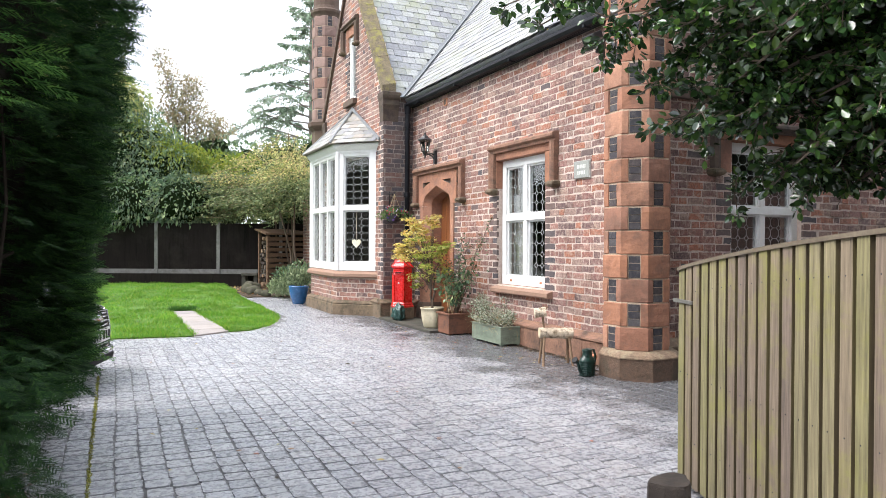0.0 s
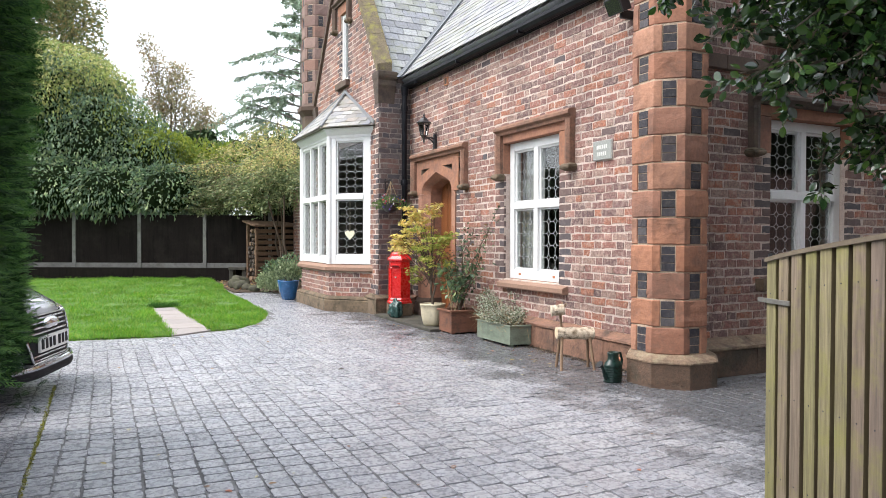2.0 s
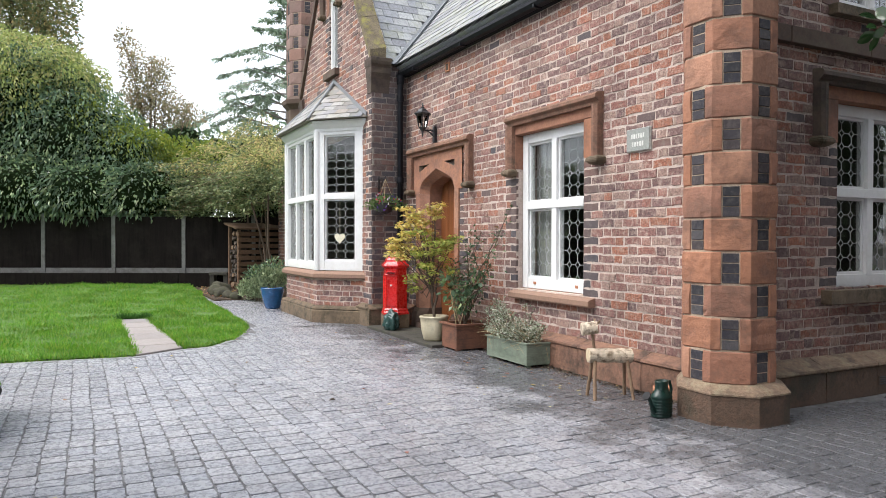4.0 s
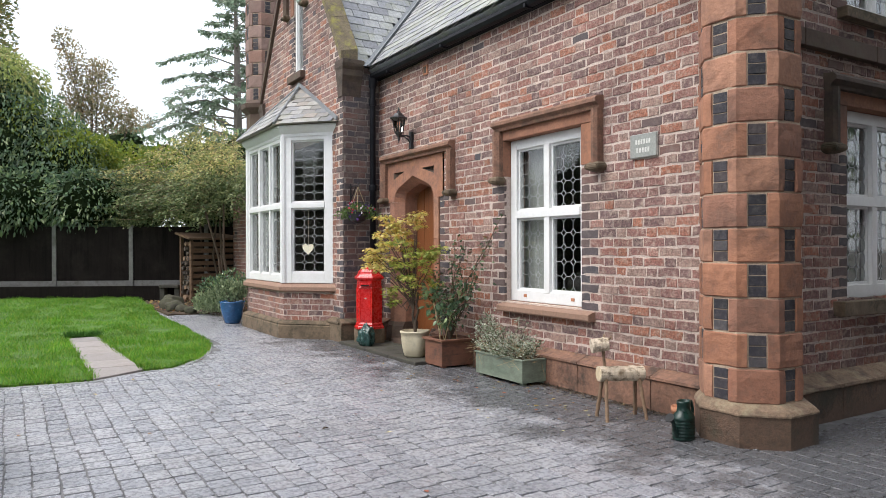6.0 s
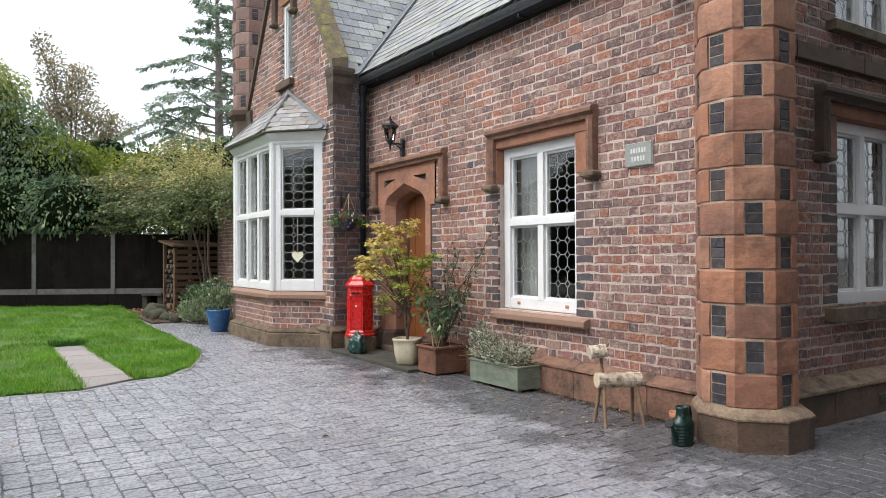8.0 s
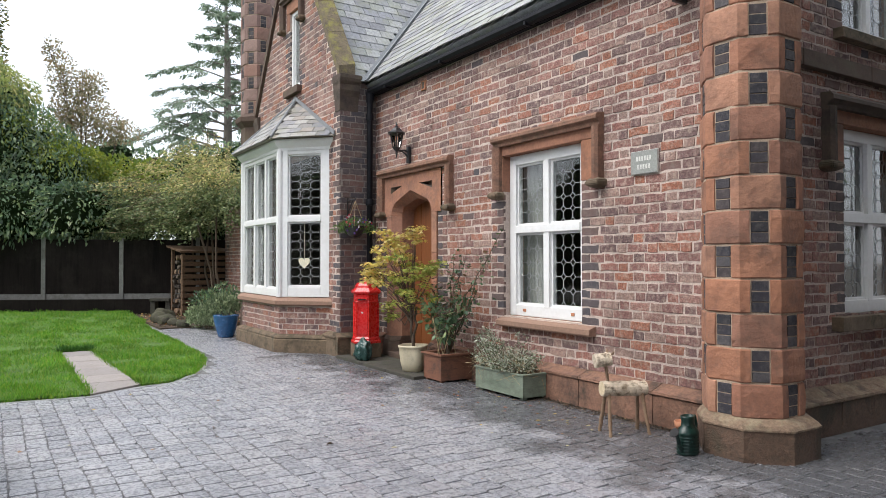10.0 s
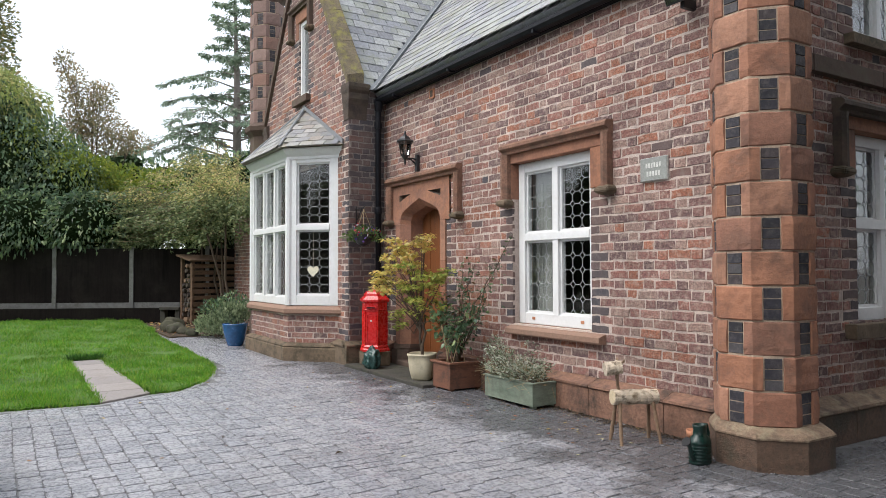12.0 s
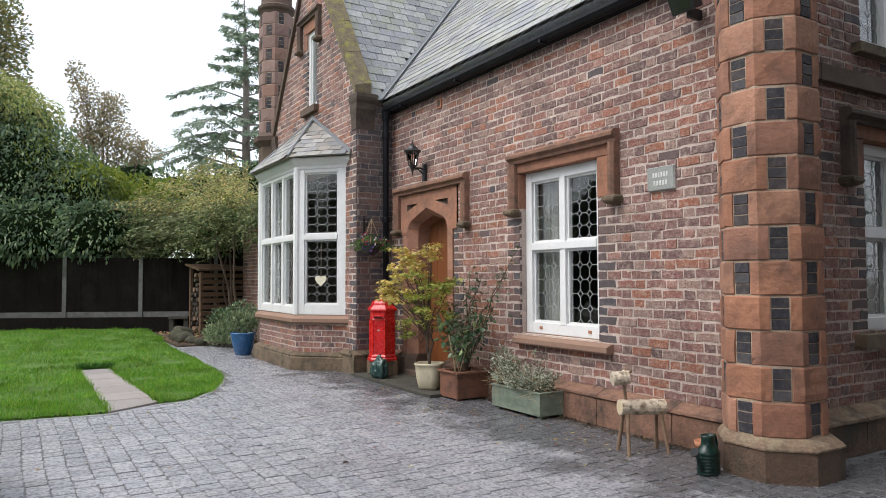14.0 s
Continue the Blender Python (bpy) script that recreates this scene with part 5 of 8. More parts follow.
part("roof_deck", bm, M_slate["island"], wing_roof)
wup = Vector((0, 1, WSLOPE)).normalized()
slate_slope(wing_roof, (WX + 0.24, WY0 - 0.02, z_wing(WY0 - 0.02)), (1, 0, 0), wup, 4.5, lambda p: p.y < WYC - 0.02 and z_wing(p.y) > z_main(p.x) - 0.02 and p.x > WX + 0.2, singles=280, wide=4.5, width=0.25, gauge=0.16)
# valley and wing flashing
bm = bmesh.new()
pa = Vector((-0.2, WY0 + 0.02 + (z_main(-0.2) - WEAVE) / WSLOPE, z_main(-0.2)))
pb = Vector((2.9, WY0 + 0.02 + (z_main(2.9) - WEAVE) / WSLOPE, z_main(2.9)))
n1 = Vector((-PITCH, 0, 1)).normalized()
n2 = Vector((0, -WSLOPE, 1)).normalized()
for a, nn, w in ((Vector((0, -1, 0)), n1, 0.11), (Vector((-1, 0, 0)), n2, 0.1)):
    q = [pa + nn * 0.055, pb + nn * 0.055, pb + nn * 0.055 + a * w, pa + nn * 0.055 + a * w]
    r = [p + nn * 0.006 for p in q]
    rings(bm, [q, r])
valley = part("valley_lead", bm, M_lead, main_roof, "pale lead valley between the roofs")
bm = bmesh.new()
rings(bm, [[(RIDGE_X - 0.12, y, RIDGE_Z - 0.08), (RIDGE_X, y, RIDGE_Z + 0.07), (RIDGE_X + 0.12, y, RIDGE_Z - 0.08)] for y in (0.1, 10.5)])
part("ridge_tiles", bm, M_slate["island"], main_roof)

# gable copings and kneelers
coping = tagged(new("gable_coping"), "mossy stone coping along the gable with a moulded kneeler", "coping", kind="structure")
for s in (-1, 1):
    cuts = np.linspace(0, 1, 6)
    for a, b in zip(cuts, cuts[1:]):
        bm = bmesh.new()
        loops = []
        for t in (a + 0.002, b - 0.002):
            y = (WY0 - 0.06) + (WYC - WY0 + 0.06) * t if s < 0 else (WY1 + 0.06) + (WYC - WY1 - 0.06) * t
            z = WEAVE + WSLOPE * (WYC - WY0) * t
            loops.append([(WX - 0.05, y, z - 0.1), (WX - 0.05, y, z + 0.06), (WX + 0.2, y, z + 0.12), (WX + 0.2, y, z - 0.1)])
        rings(bm, loops)
        part("coping_stone", bm, M_coping if s < 0 else M_sand_old, coping)
    yk = WY0 if s < 0 else WY1
    prof = [(0.0, 3.42), (0.008, 3.52), (0.03, 3.62), (0.07, 3.7), (0.075, 3.78), (0.11, 3.82), (0.125, 3.86), (0.125, 3.91), (0.03, 3.94)]
    bm = bmesh.new()
    rings(bm, [[(WX - 0.012 - g * 0.35, yk + s * g, z), (WX + 0.27, yk + s * g, z), (WX + 0.27, yk - s * 0.16, z), (WX - 0.012 - g * 0.35, yk - s * 0.16, z)] for g, z in prof])
    part("kneeler", bm, M_kneeler, coping, "moulded dark stone kneeler")

# bay roof: hipped against the gable
bay_roof = tagged(new("roof_bay"), "small hipped slate roof over the bay", "roof", kind="structure")
apex = Vector((WX + 0.0, 7.86, 3.87))
er = [Vector((x, y, 3.095)) for x, y in bay_ring(0.16)]
er[0].x = er[3].x = WX
bm = bmesh.new()
va = bm.verts.new(apex)
vv = [bm.verts.new(p) for p in er]
for i in range(3):
    bm.faces.new((va, vv[i], vv[i + 1]))
bm.faces.new((va, vv[3], vv[0]))
bm.faces.new(vv)
part("roof_deck", bm, M_slate_old["island"], bay_roof)
for i in range(3):
    a, b = er[i], er[i + 1]
    acr = (b - a).normalized()
    foot = a + acr * (apex - a).dot(acr)
    up = (apex - foot)
    ln = up.length
    inward = up.normalized()

    def keep(p, a=a, b=b, foot=foot, inward=inward, ln=ln, acr=acr):
        h = (p - foot).dot(inward)
        t = h / ln
        c = (p - a).dot(acr)
        lo, hi = (foot - a).dot(acr) * t, (b - a).length + ((foot - a).dot(acr) - (b - a).length) * t
        return 0 <= t < 0.97 and lo + 0.03 < c < hi - 0.03
    slate_slope(bay_roof, a - inward * 0.03, acr, inward, ln, keep, singles=100, width=0.2, gauge=0.14, wide=(b - a).length + 0.3, dark=True)
    if i:
        bm = bmesh.new()
        tube(bm, [a + Vector((0, 0, 0.02)), apex + Vector((-0.02, 0, 0.02))], 0.02, 8)
        part("hip_lead", bm, M_lead, bay_roof, "pale lead hip roll")
for y in (0, 3):
    bm = bmesh.new()
    a = er[y]
    beam(bm, (WX - 0.03, a.y, a.z + 0.035), (WX - 0.03, apex.y, apex.z + 0.045), 0.02, 0.055)
    part("flashing", bm, M_lead, bay_roof, "stepped lead flashing on the gable wall")

# eaves gutter and downpipe
gutter = thing("gutter", "black cast gutter along the eaves", "gutter", (-0.1, 3.0, 3.6), kind="structure")
bm = bmesh.new()
prof = [(-0.065, 0.155), (-0.07, 0.115), (-0.045, 0.08), (0.0, 0.07), (0.03, 0.08), (0.04, 0.155), (0.02, 0.155), (0.0, 0.095), (-0.035, 0.095), (-0.05, 0.155)]
rings(bm, [[(x, y, z) for x, z in prof] for y in (-2.85, 3.12)])
part("trough", bm, M_gutter, gutter)
part("fascia_board", boxed(0.04, 0.1, -2.8, 3.12, 0.08, 0.17), M_gutter, gutter)
for y in (-2.0, -0.4, 1.2, 2.6):
    part("bracket", boxed(-0.072, 0.03, y - 0.015, y + 0.015, 0.06, 0.1, bevel=0.004), M_gutter, gutter)
pipe = thing("downpipe", "black cast iron downpipe in the corner by the wing", "downpipe", (-0.14, 6.09, 0), kind="structure")
bm = bmesh.new()
tube(bm, [(0, 0, 0.03), (0, 0, 3.5), (0.0, 0.0, 3.62)], 0.042, 12)
part("pipe", bm, M_gutter, pipe, smooth=True)
for z in (0.9, 2.1, 3.3):
    bm = bmesh.new()
    lathe(bm, [(0.052, z), (0.056, z + 0.02), (0.056, z + 0.07), (0.052, z + 0.09)], 12)
    part("collar", bm, M_gutter, pipe)
bm = bmesh.new()
tube(bm, [(0, 0, 3.55), (0.0, -0.02, 3.69)], [0.05, 0.065], 12)
part("outlet", bm, M_gutter, pipe)

# banded pier beyond the gable, rising above it
FAR = (-0.42, 10.25)
pier_far = banded_pier("pier_far", *FAR, 0.58, 4.05, 10, 0.2303, "banded sandstone and brick turret behind the gable", faces=range(8), mats=M_turret)
bm = bmesh.new()
rings(bm, [[(x, y, z) for x, y in oct_pts(w, *FAR)] for w, z in ((0.58, 0.0), (0.58, 3.8), (0.76, 3.9), (0.78, 3.98), (0.58, 4.06))])
part("lower_shaft", bm, M_sand_old, pier_far, "plain lower shaft with a moulded band")
zt = 4.05 + 10 * 0.2303
bm = bmesh.new()
rings(bm, [ngon(16, r, z, *FAR) for r, z in ((0.29, zt - 0.02), (0.31, zt + 0.04), (0.355, zt + 0.09), (0.36, zt + 0.14), (0.31, zt + 0.18), (0.29, zt + 0.25), (0.28, zt + 0.7), (0.26, zt + 0.78), (0.05, zt + 1.0))])
part("cap", bm, M_sand_old, pier_far, "round mossy stone cap with a moulded ring")

# ---- wall fittings ----
lamp = thing("wall_lantern", "black iron wall lantern on a scrolled bracket", "wall lamp", (-0.02, 5.19, 2.62))
part("wall_plate", boxed(-0.02, 0.03, -0.03, 0.03, -0.02, 0.2, bevel=0.008), M_black, lamp)
bm = bmesh.new()
tube(bm, [(-0.01, 0, 0.13), (-0.06, 0, 0.145), (-0.12, 0, 0.14), (-0.18, 0, 0.13)], 0.013, 8)
tube(bm, [(-0.01, 0, 0.05), (-0.04, 0, 0.09), (-0.09, 0, 0.125), (-0.13, 0, 0.135)], 0.01, 8)
part("arm", bm, M_black, lamp)
bm = bmesh.new()
lathe(bm, [(0.004, 0.04), (0.014, 0.08), (0.02, 0.12), (0.055, 0.165), (0.06, 0.175)], 6, -0.18, 0)
part("base_cup", bm, M_black, lamp)
bm = bmesh.new()
lathe(bm, [(0.055, 0.178), (0.088, 0.35)], 6, -0.18, 0)
g = part("lantern_glass", bm, M_lamp_glass, lamp, "clear six-sided glass")
g.visible_shadow = False
for i in range(6):
    a = math.pi / 3 * i
    bm = bmesh.new()
    beam(bm, (-0.18 + 0.057 * math.cos(a), 0.057 * math.sin(a), 0.175), (-0.18 + 0.092 * math.cos(a), 0.092 * math.sin(a), 0.352), 0.012, 0.012)
    part("glazing_bar", bm, M_black, lamp)
bm = bmesh.new()
lathe(bm, [(0.12, 0.345), (0.128, 0.358), (0.085, 0.385), (0.055, 0.42), (0.03, 0.432), (0.03, 0.446), (0.012, 0.455), (0.016, 0.475), (0.004, 0.505)], 6, -0.18, 0)
part("roof_cap", bm, M_black, lamp)

plq = thing("house_sign", "grey slate house sign with two lines of pale lettering", "sign", (-0.012, 1.21, 2.047))
part("slab", boxed(-0.014, 0.014, -0.14, 0.14, 0, 0.19, bevel=0.003), M_plaque, plq)
part("border", boxed(-0.006, 0.008, -0.143, 0.143, -0.003, 0.193), M_letter, plq)
for z, w in ((0.107, 0.085), (0.038, 0.075)):
    bm = bmesh.new()
    n = 6 if z > 0.1 else 5
    for i in range(n):
        u = -w + 2 * w * (i + 0.5) / n
        box(bm, -0.0165, -0.0135, u - w / n * 0.62, u + w / n * 0.62, z, z + 0.04)
    part("lettering", bm, M_letter, plq, "a line of pale lettering")

flood = thing("floodlight", "black box floodlight under the eaves", "floodlight", (-0.02, 0.8, 3.36))
part("bracket", boxed(-0.12, 0.02, -0.02, 0.02, -0.02, 0.06, bevel=0.006), M_black, flood)
bm = bmesh.new()
box(bm, -0.055, 0.055, -0.11, 0.11, -0.08, 0.08, bevel=0.012)
bm.transform(Matrix.Translation((-0.16, 0.0, 0.1)) @ Matrix.Rotation(radians(-25), 4, "Y"))
part("housing", bm, M_black, flood)
bm = bmesh.new()
box(bm, -0.062, -0.05, -0.09, 0.09, -0.062, 0.062)
bm.transform(Matrix.Translation((-0.16, 0.0, 0.1)) @ Matrix.Rotation(radians(-25), 4, "Y"))
part("lens", bm, M_lamp_glass, flood, "clear glass front")


# ---- ground: one sheet to the horizon, with the paved court, lawn and beds on it ----
bm = bmesh.new()
box(bm, -400, 400, -400, 400, -0.5, -0.03)
ground = structure("ground", bm, M_ground, "bare ground and leaf litter round the garden", "ground")

LAWN = [(-10, 5.2), (-4.8, 4.98), (-3.8, 4.86), (-3.82, 8.58), (-3.41, 8.55), (-3.27, 5.18), (-2.97, 5.24), (-2.63, 5.72), (-2.39, 6.25), (-2.23, 6.85), (-2.15, 7.6), (-2.12, 8.7), (-2.12, 9.8),
        (-2.15, 10.9), (-2.1, 12.2), (-1.95, 13.4), (-1.9, 15.6), (-3.66, 16.7), (-5.4, 17.8), (-10, 20.7)]


def inside(poly, x, y):
    c = False
    for (ax, ay), (bx, by) in zip(poly, poly[1:] + poly[:1]):
        if (ay > y) != (by > y) and x < (bx - ax) * (y - ay) / (by - ay) + ax:
            c = not c
    return c


def near_edge(poly, x, y, r):
    for (ax, ay), (bx, by) in zip(poly, poly[1:] + poly[:1]):
        dx, dy = bx - ax, by - ay
        t = min(1, max(0, ((x - ax) * dx + (y - ay) * dy) / (dx * dx + dy * dy)))
        if (x - ax - t * dx) ** 2 + (y - ay - t * dy) ** 2 < r * r:
            return True
    return False


def lawn_z(x, y):
    t = min(1, max(0, (y - 8) / 9))
    return 0.02 + 0.1 * t * t * (3 - 2 * t) * min(1, max(0, (x + 9) / 5))


# paved court: a base slab with stamped setts in rows, a smooth band along the lawn
bm = bmesh.new()
box(bm, -9, 2.6, -9, 13.2, -0.029, -0.0035)
paving = structure("paving", bm, M_joint, "grey stamped cobble-pattern paving, lightly worn", "paving")


def sett_mesh(k):
    """One stamped sett on a unit square: uneven outline, worn corners, a narrow rounded rim."""
    r_ = random.Random(40 + k)
    bm = bmesh.new()
    c = 0.1
    out = [(c, 0), (0.5, 0), (1 - c, 0), (1, c), (1, 0.5), (1, 1 - c), (1 - c, 1), (0.5, 1), (c, 1), (0, 1 - c), (0, 0.5), (0, c)]
    out = [(x + r_.uniform(-0.016, 0.016), y + r_.uniform(-0.018, 0.018)) for x, y in out]
    at = lambda f, z: [(0.5 + (x - 0.5) * f, 0.5 + (y - 0.5) * f, z + (r_.uniform(-0.05, 0.05) if z == 1 else 0)) for x, y in out]
    rings(bm, [at(1.0, 0.0), at(0.99, 0.86), at(0.965, 1)])
    bmesh.ops.delete(bm, geom=[f for f in bm.faces if all(v.co.z == 0 for v in f.verts)], context="FACES_ONLY")
    bmesh.ops.recalc_face_normals(bm, faces=bm.faces)
    me = bpy.data.meshes.new("sett")
    bm.to_mesh(me)
    bm.free()
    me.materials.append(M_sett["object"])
    return me


SETT_MESHES = [sett_mesh(k) for k in range(5)]
rest, singles = [[] for _ in SETT_MESHES], 0
COL = 0.137
LINE_X = -4.935
for c in range(-9, 56):
    x0 = LINE_X + c * COL
    y = -6.6 + rng.uniform(0, 0.15)
    wob = c * 0.45
    while y < 13.0:
        ln = rng.choice((0.115, 0.13, 0.14, 0.145, 0.155, 0.175))
        xm, ym = x0 + COL / 2, y + ln / 2
        blocked = inside(LAWN, xm, ym) or near_edge(LAWN, xm, ym, 0.08 if ym < 5.3 and xm < -3.1 else 0.11) or (-3.9 < xm < -3.2 and 4.78 + 0.62 * max(0, xm + 3.8) < ym < 8.7) or (xm > 0.0 and ym > 0.0) or (xm > -0.5 and ym > 6.1) \
            or (ym > 11.6 and xm > -1.9) or (xm < -1.9 and ym > 12.2) or (-0.66 < xm and 3.95 < ym < 6.1)
        if not blocked:
            sway = 0.012 * math.sin(y * 0.9 + wob * 0.2) + 0.005 * math.sin(y * 3.3 + wob)
            g, gy = 0.003, 0.0046
            h = 0.0145 + rng.uniform(-0.001, 0.0025)
            m = Matrix(((COL - 2 * g, 0.004 * rng.uniform(-1, 1), 0, x0 + g + sway + rng.uniform(-0.0035, 0.0035)), (rng.uniform(-0.007, 0.007), ln - 2 * gy, 0, y + gy), (rng.uniform(-0.0018, 0.0018), rng.uniform(-0.0018, 0.0018), h, -0.012), (0, 0, 0, 1)))
            if singles < 300 and -4.9 < x0 < -2.9 and -0.9 < y < 2.5:
                ob = new("sett", rng.choice(SETT_MESHES))
                ob.parent = paving
                ob.matrix_basis = m
                singles += 1
            else:
                rng.choice(rest).append(np.array(m))
        y += ln
for me, ms in zip(SETT_MESHES, rest):
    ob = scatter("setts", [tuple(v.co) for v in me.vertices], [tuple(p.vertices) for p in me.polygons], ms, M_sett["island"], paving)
    ob["kind"] = "stuff"
# moss in the long expansion joint
pts, dirs = [], []
for i in range(4200):
    pts.append((LINE_X + rng.gauss(0, 0.0035), -4.6 + 6.8 * rng.random(), -0.003))
    dirs.append((rng.gauss(0, 0.6), rng.gauss(0, 0.6), 0.6))
moss = scatter("moss", *SMALL_LEAF, frames_of(pts, dirs, nrng.uniform(0.008, 0.018, len(pts))), leafy("joint_moss", [(0.34, 0.34, 0.06), (0.44, 0.41, 0.1), (0.22, 0.24, 0.05)], 0.9, 0.2))
tagged(moss, "yellow-green moss growing along a paving joint", "moss", kind="stuff")
# smooth band round the lawn
band = tagged(new("lawn_edging"), "smooth grey edging band round the lawn", "edging", kind="structure")
run = [(-8.0, 5.1), (-4.8, 4.96), (-3.8, 4.84)]
run2 = [(-3.27, 5.16), (-2.97, 5.22), (-2.63, 5.7), (-2.39, 6.25), (-2.23, 6.85), (-2.15, 7.6), (-2.12, 8.7), (-2.12, 9.8), (-2.15, 10.9), (-2.1, 12.2)]
for pts, wide in ((run + [(-3.27, 5.16)], 0.06), (run2, 0.055)):
    bm = bmesh.new()
    loops = []
    for i, p in enumerate(pts):
        a, b = Vector(pts[max(0, i - 1)]), Vector(pts[min(len(pts) - 1, i + 1)])
        d = (b - a).normalized()
        n = Vector((d.y, -d.x))
        v = Vector(p)
        loops.append([(*(v + n * 0.0), -0.02), (*(v + n * 0.0), 0.004), (*(v + n * wide), 0.002), (*(v + n * (wide + 0.01)), -0.02)])
    rings(bm, loops)
    part("edging_band", bm, M_band, band)
# stepping slabs let into the lawn
flags = tagged(new("garden_path"), "short path of pale flagstones let into the lawn", "path", kind="structure")
ys = [4.84, 5.5, 6.05, 6.7, 7.4, 8.0, 8.57]
for a, b in zip(ys, ys[1:]):
    bm = bmesh.new()
    k = lambda y: (y - 4.84) / 3.7
    xs = [(-3.79 - 0.02 * k(y), -3.28 - 0.12 * k(y)) for y in (a, b)]
    prism(bm, [(xs[0][0], a + 0.006), (xs[0][1], a + 0.006 + (0.33 if a < 4.9 else 0.0)), (xs[1][1], b - 0.004), (xs[1][0], b - 0.004)], -0.02, 0.022 + rng.uniform(0, 0.006))
    bmesh.ops.bevel(bm, geom=[e for e in bm.edges if e.verts[0].co.z > 0 and e.verts[1].co.z > 0], offset=0.006, segments=1, affect="EDGES")
    part("flagstone", bm, M_flag, flags)

# lawn: turf with blades
bm = bmesh.new()
tri_src = [bm.verts.new((x, y, 0)) for x, y in LAWN]
bm.faces.new(tri_src)
bmesh.ops.triangulate(bm, faces=bm.faces[:])
for k in range(30):
    bmesh.ops.bisect_plane(bm, geom=bm.verts[:] + bm.edges[:] + bm.faces[:], plane_co=(0, 5 + 0.5 * k, 0), plane_no=(0, 1, 0))
for v in bm.verts:
    v.co.z = lawn_z(v.co.x, v.co.y)
lawn = structure("lawn", bm, M_turf, "bright green unevenly mown lawn", "lawn")
pts = []
while len(pts) < 95000:
    # thicker towards the court, where single blades show
    y = 4.4 + 15 * rng.random() ** 1.7
    x = -9.5 + 7.7 * rng.random() ** 0.6
    if inside(LAWN, x, y):
        pts.append((x, y, lawn_z(x, y) - 0.005))
LAWN_EDGE = []
for (ax, ay), (bx, by) in list(zip(LAWN, LAWN[1:]))[:15]:
    # longer blades hang over the cut edge
    for k in range(int(420 * math.hypot(bx - ax, by - ay))):
        t = rng.random()
        x, y = ax + t * (bx - ax) + rng.gauss(0, 0.022), ay + t * (by - ay) + rng.gauss(0, 0.022)
        LAWN_EDGE.append((x, y, lawn_z(x, y) - 0.022))
edge_n = len(LAWN_EDGE)
pts = np.array(pts + LAWN_EDGE)
lump = np.array([noise.noise(Vector((x * 2.2, y * 2.2, 3.0))) for x, y, _ in pts])
comb = np.array([(noise.noise(Vector((x * 2.6, y * 2.6, 8.0))), noise.noise(Vector((x * 2.6, y * 2.6, 15.0)))) for x, y, _ in pts])
dirs = np.c_[nrng.normal(0, 0.4, len(pts)) + 1.5 * comb[:, 0], nrng.normal(0, 0.4, len(pts)) + 1.5 * comb[:, 1], np.ones(len(pts))]
blades = scatter("grass", *BLADE, frames_of(pts, dirs, np.where(np.arange(len(pts)) < len(pts) - edge_n, 0.0058 * (1 + 1.0 * lump), 0.0062) * nrng.uniform(0.6, 1.25, len(pts))), M_grass)
tagged(blades, "fresh green grass blades of the lawn", "grass", kind="stuff")

p, d = [], []
for k in range(700):
    p.append((-3.84 + 0.46 * rng.random(), 8.54 + abs(rng.gauss(0, 0.08)), 0.015))
    d.append((rng.gauss(0, 0.35), rng.gauss(-0.25, 0.35), 1.0))
tuft = scatter("long_grass", *BLADE, frames_of(p, d, nrng.uniform(0.007, 0.0125, len(p))), leafy("long_grass_blades", [(0.05, 0.15, 0.025), (0.07, 0.19, 0.03), (0.04, 0.12, 0.02)], 0.5, 0.25))
tagged(tuft, "dark tuft of longer grass at the end of the flagstones", "grass", kind="stuff")

# raised bed along the fence, and the earth by the log store
FP0, FD_ = Vector((-3.6, 17.0, 0)), Vector((0.9, -0.436, 0)).normalized()
FN = Vector((-FD_.y, FD_.x, 0))
bed = tagged(new("fence_bed"), "raised soil bed with a dark timber edge below the fence", "flower bed", kind="structure")
for k in range(-4, 2):
    a = FP0 + FD_ * (k * 1.83)
    b = a + FD_ * 1.82
    for (d0, d1, z0, z1, mt, nm) in ((0.3, 0.4, 0.0, 0.4, M_fence, "sleeper"), (0.02, 0.3, 0.0, 0.385, M_soil, "soil")):
        bm = bmesh.new()
        rings(bm, [[p - FN * d0 + Vector((0, 0, z0)), p - FN * d1 + Vector((0, 0, z0)), p - FN * d1 + Vector((0, 0, z1)), p - FN * d0 + Vector((0, 0, z1))] for p in (a, b)])
        part(nm, bm, mt, bed)
bm = bmesh.new()
prism(bm, [(-1.9, 11.6), (0.6, 11.6), (0.6, 15.0), (-1.9, 16.2)], -0.03, 0.03)
structure("earth_patch", bm, M_soil, "earth and leaf litter at the end of the path", "ground")

# ---- fence ----
fence = thing("garden_fence", "dark close-boarded fence between pale concrete posts", "fence", tuple(FP0))
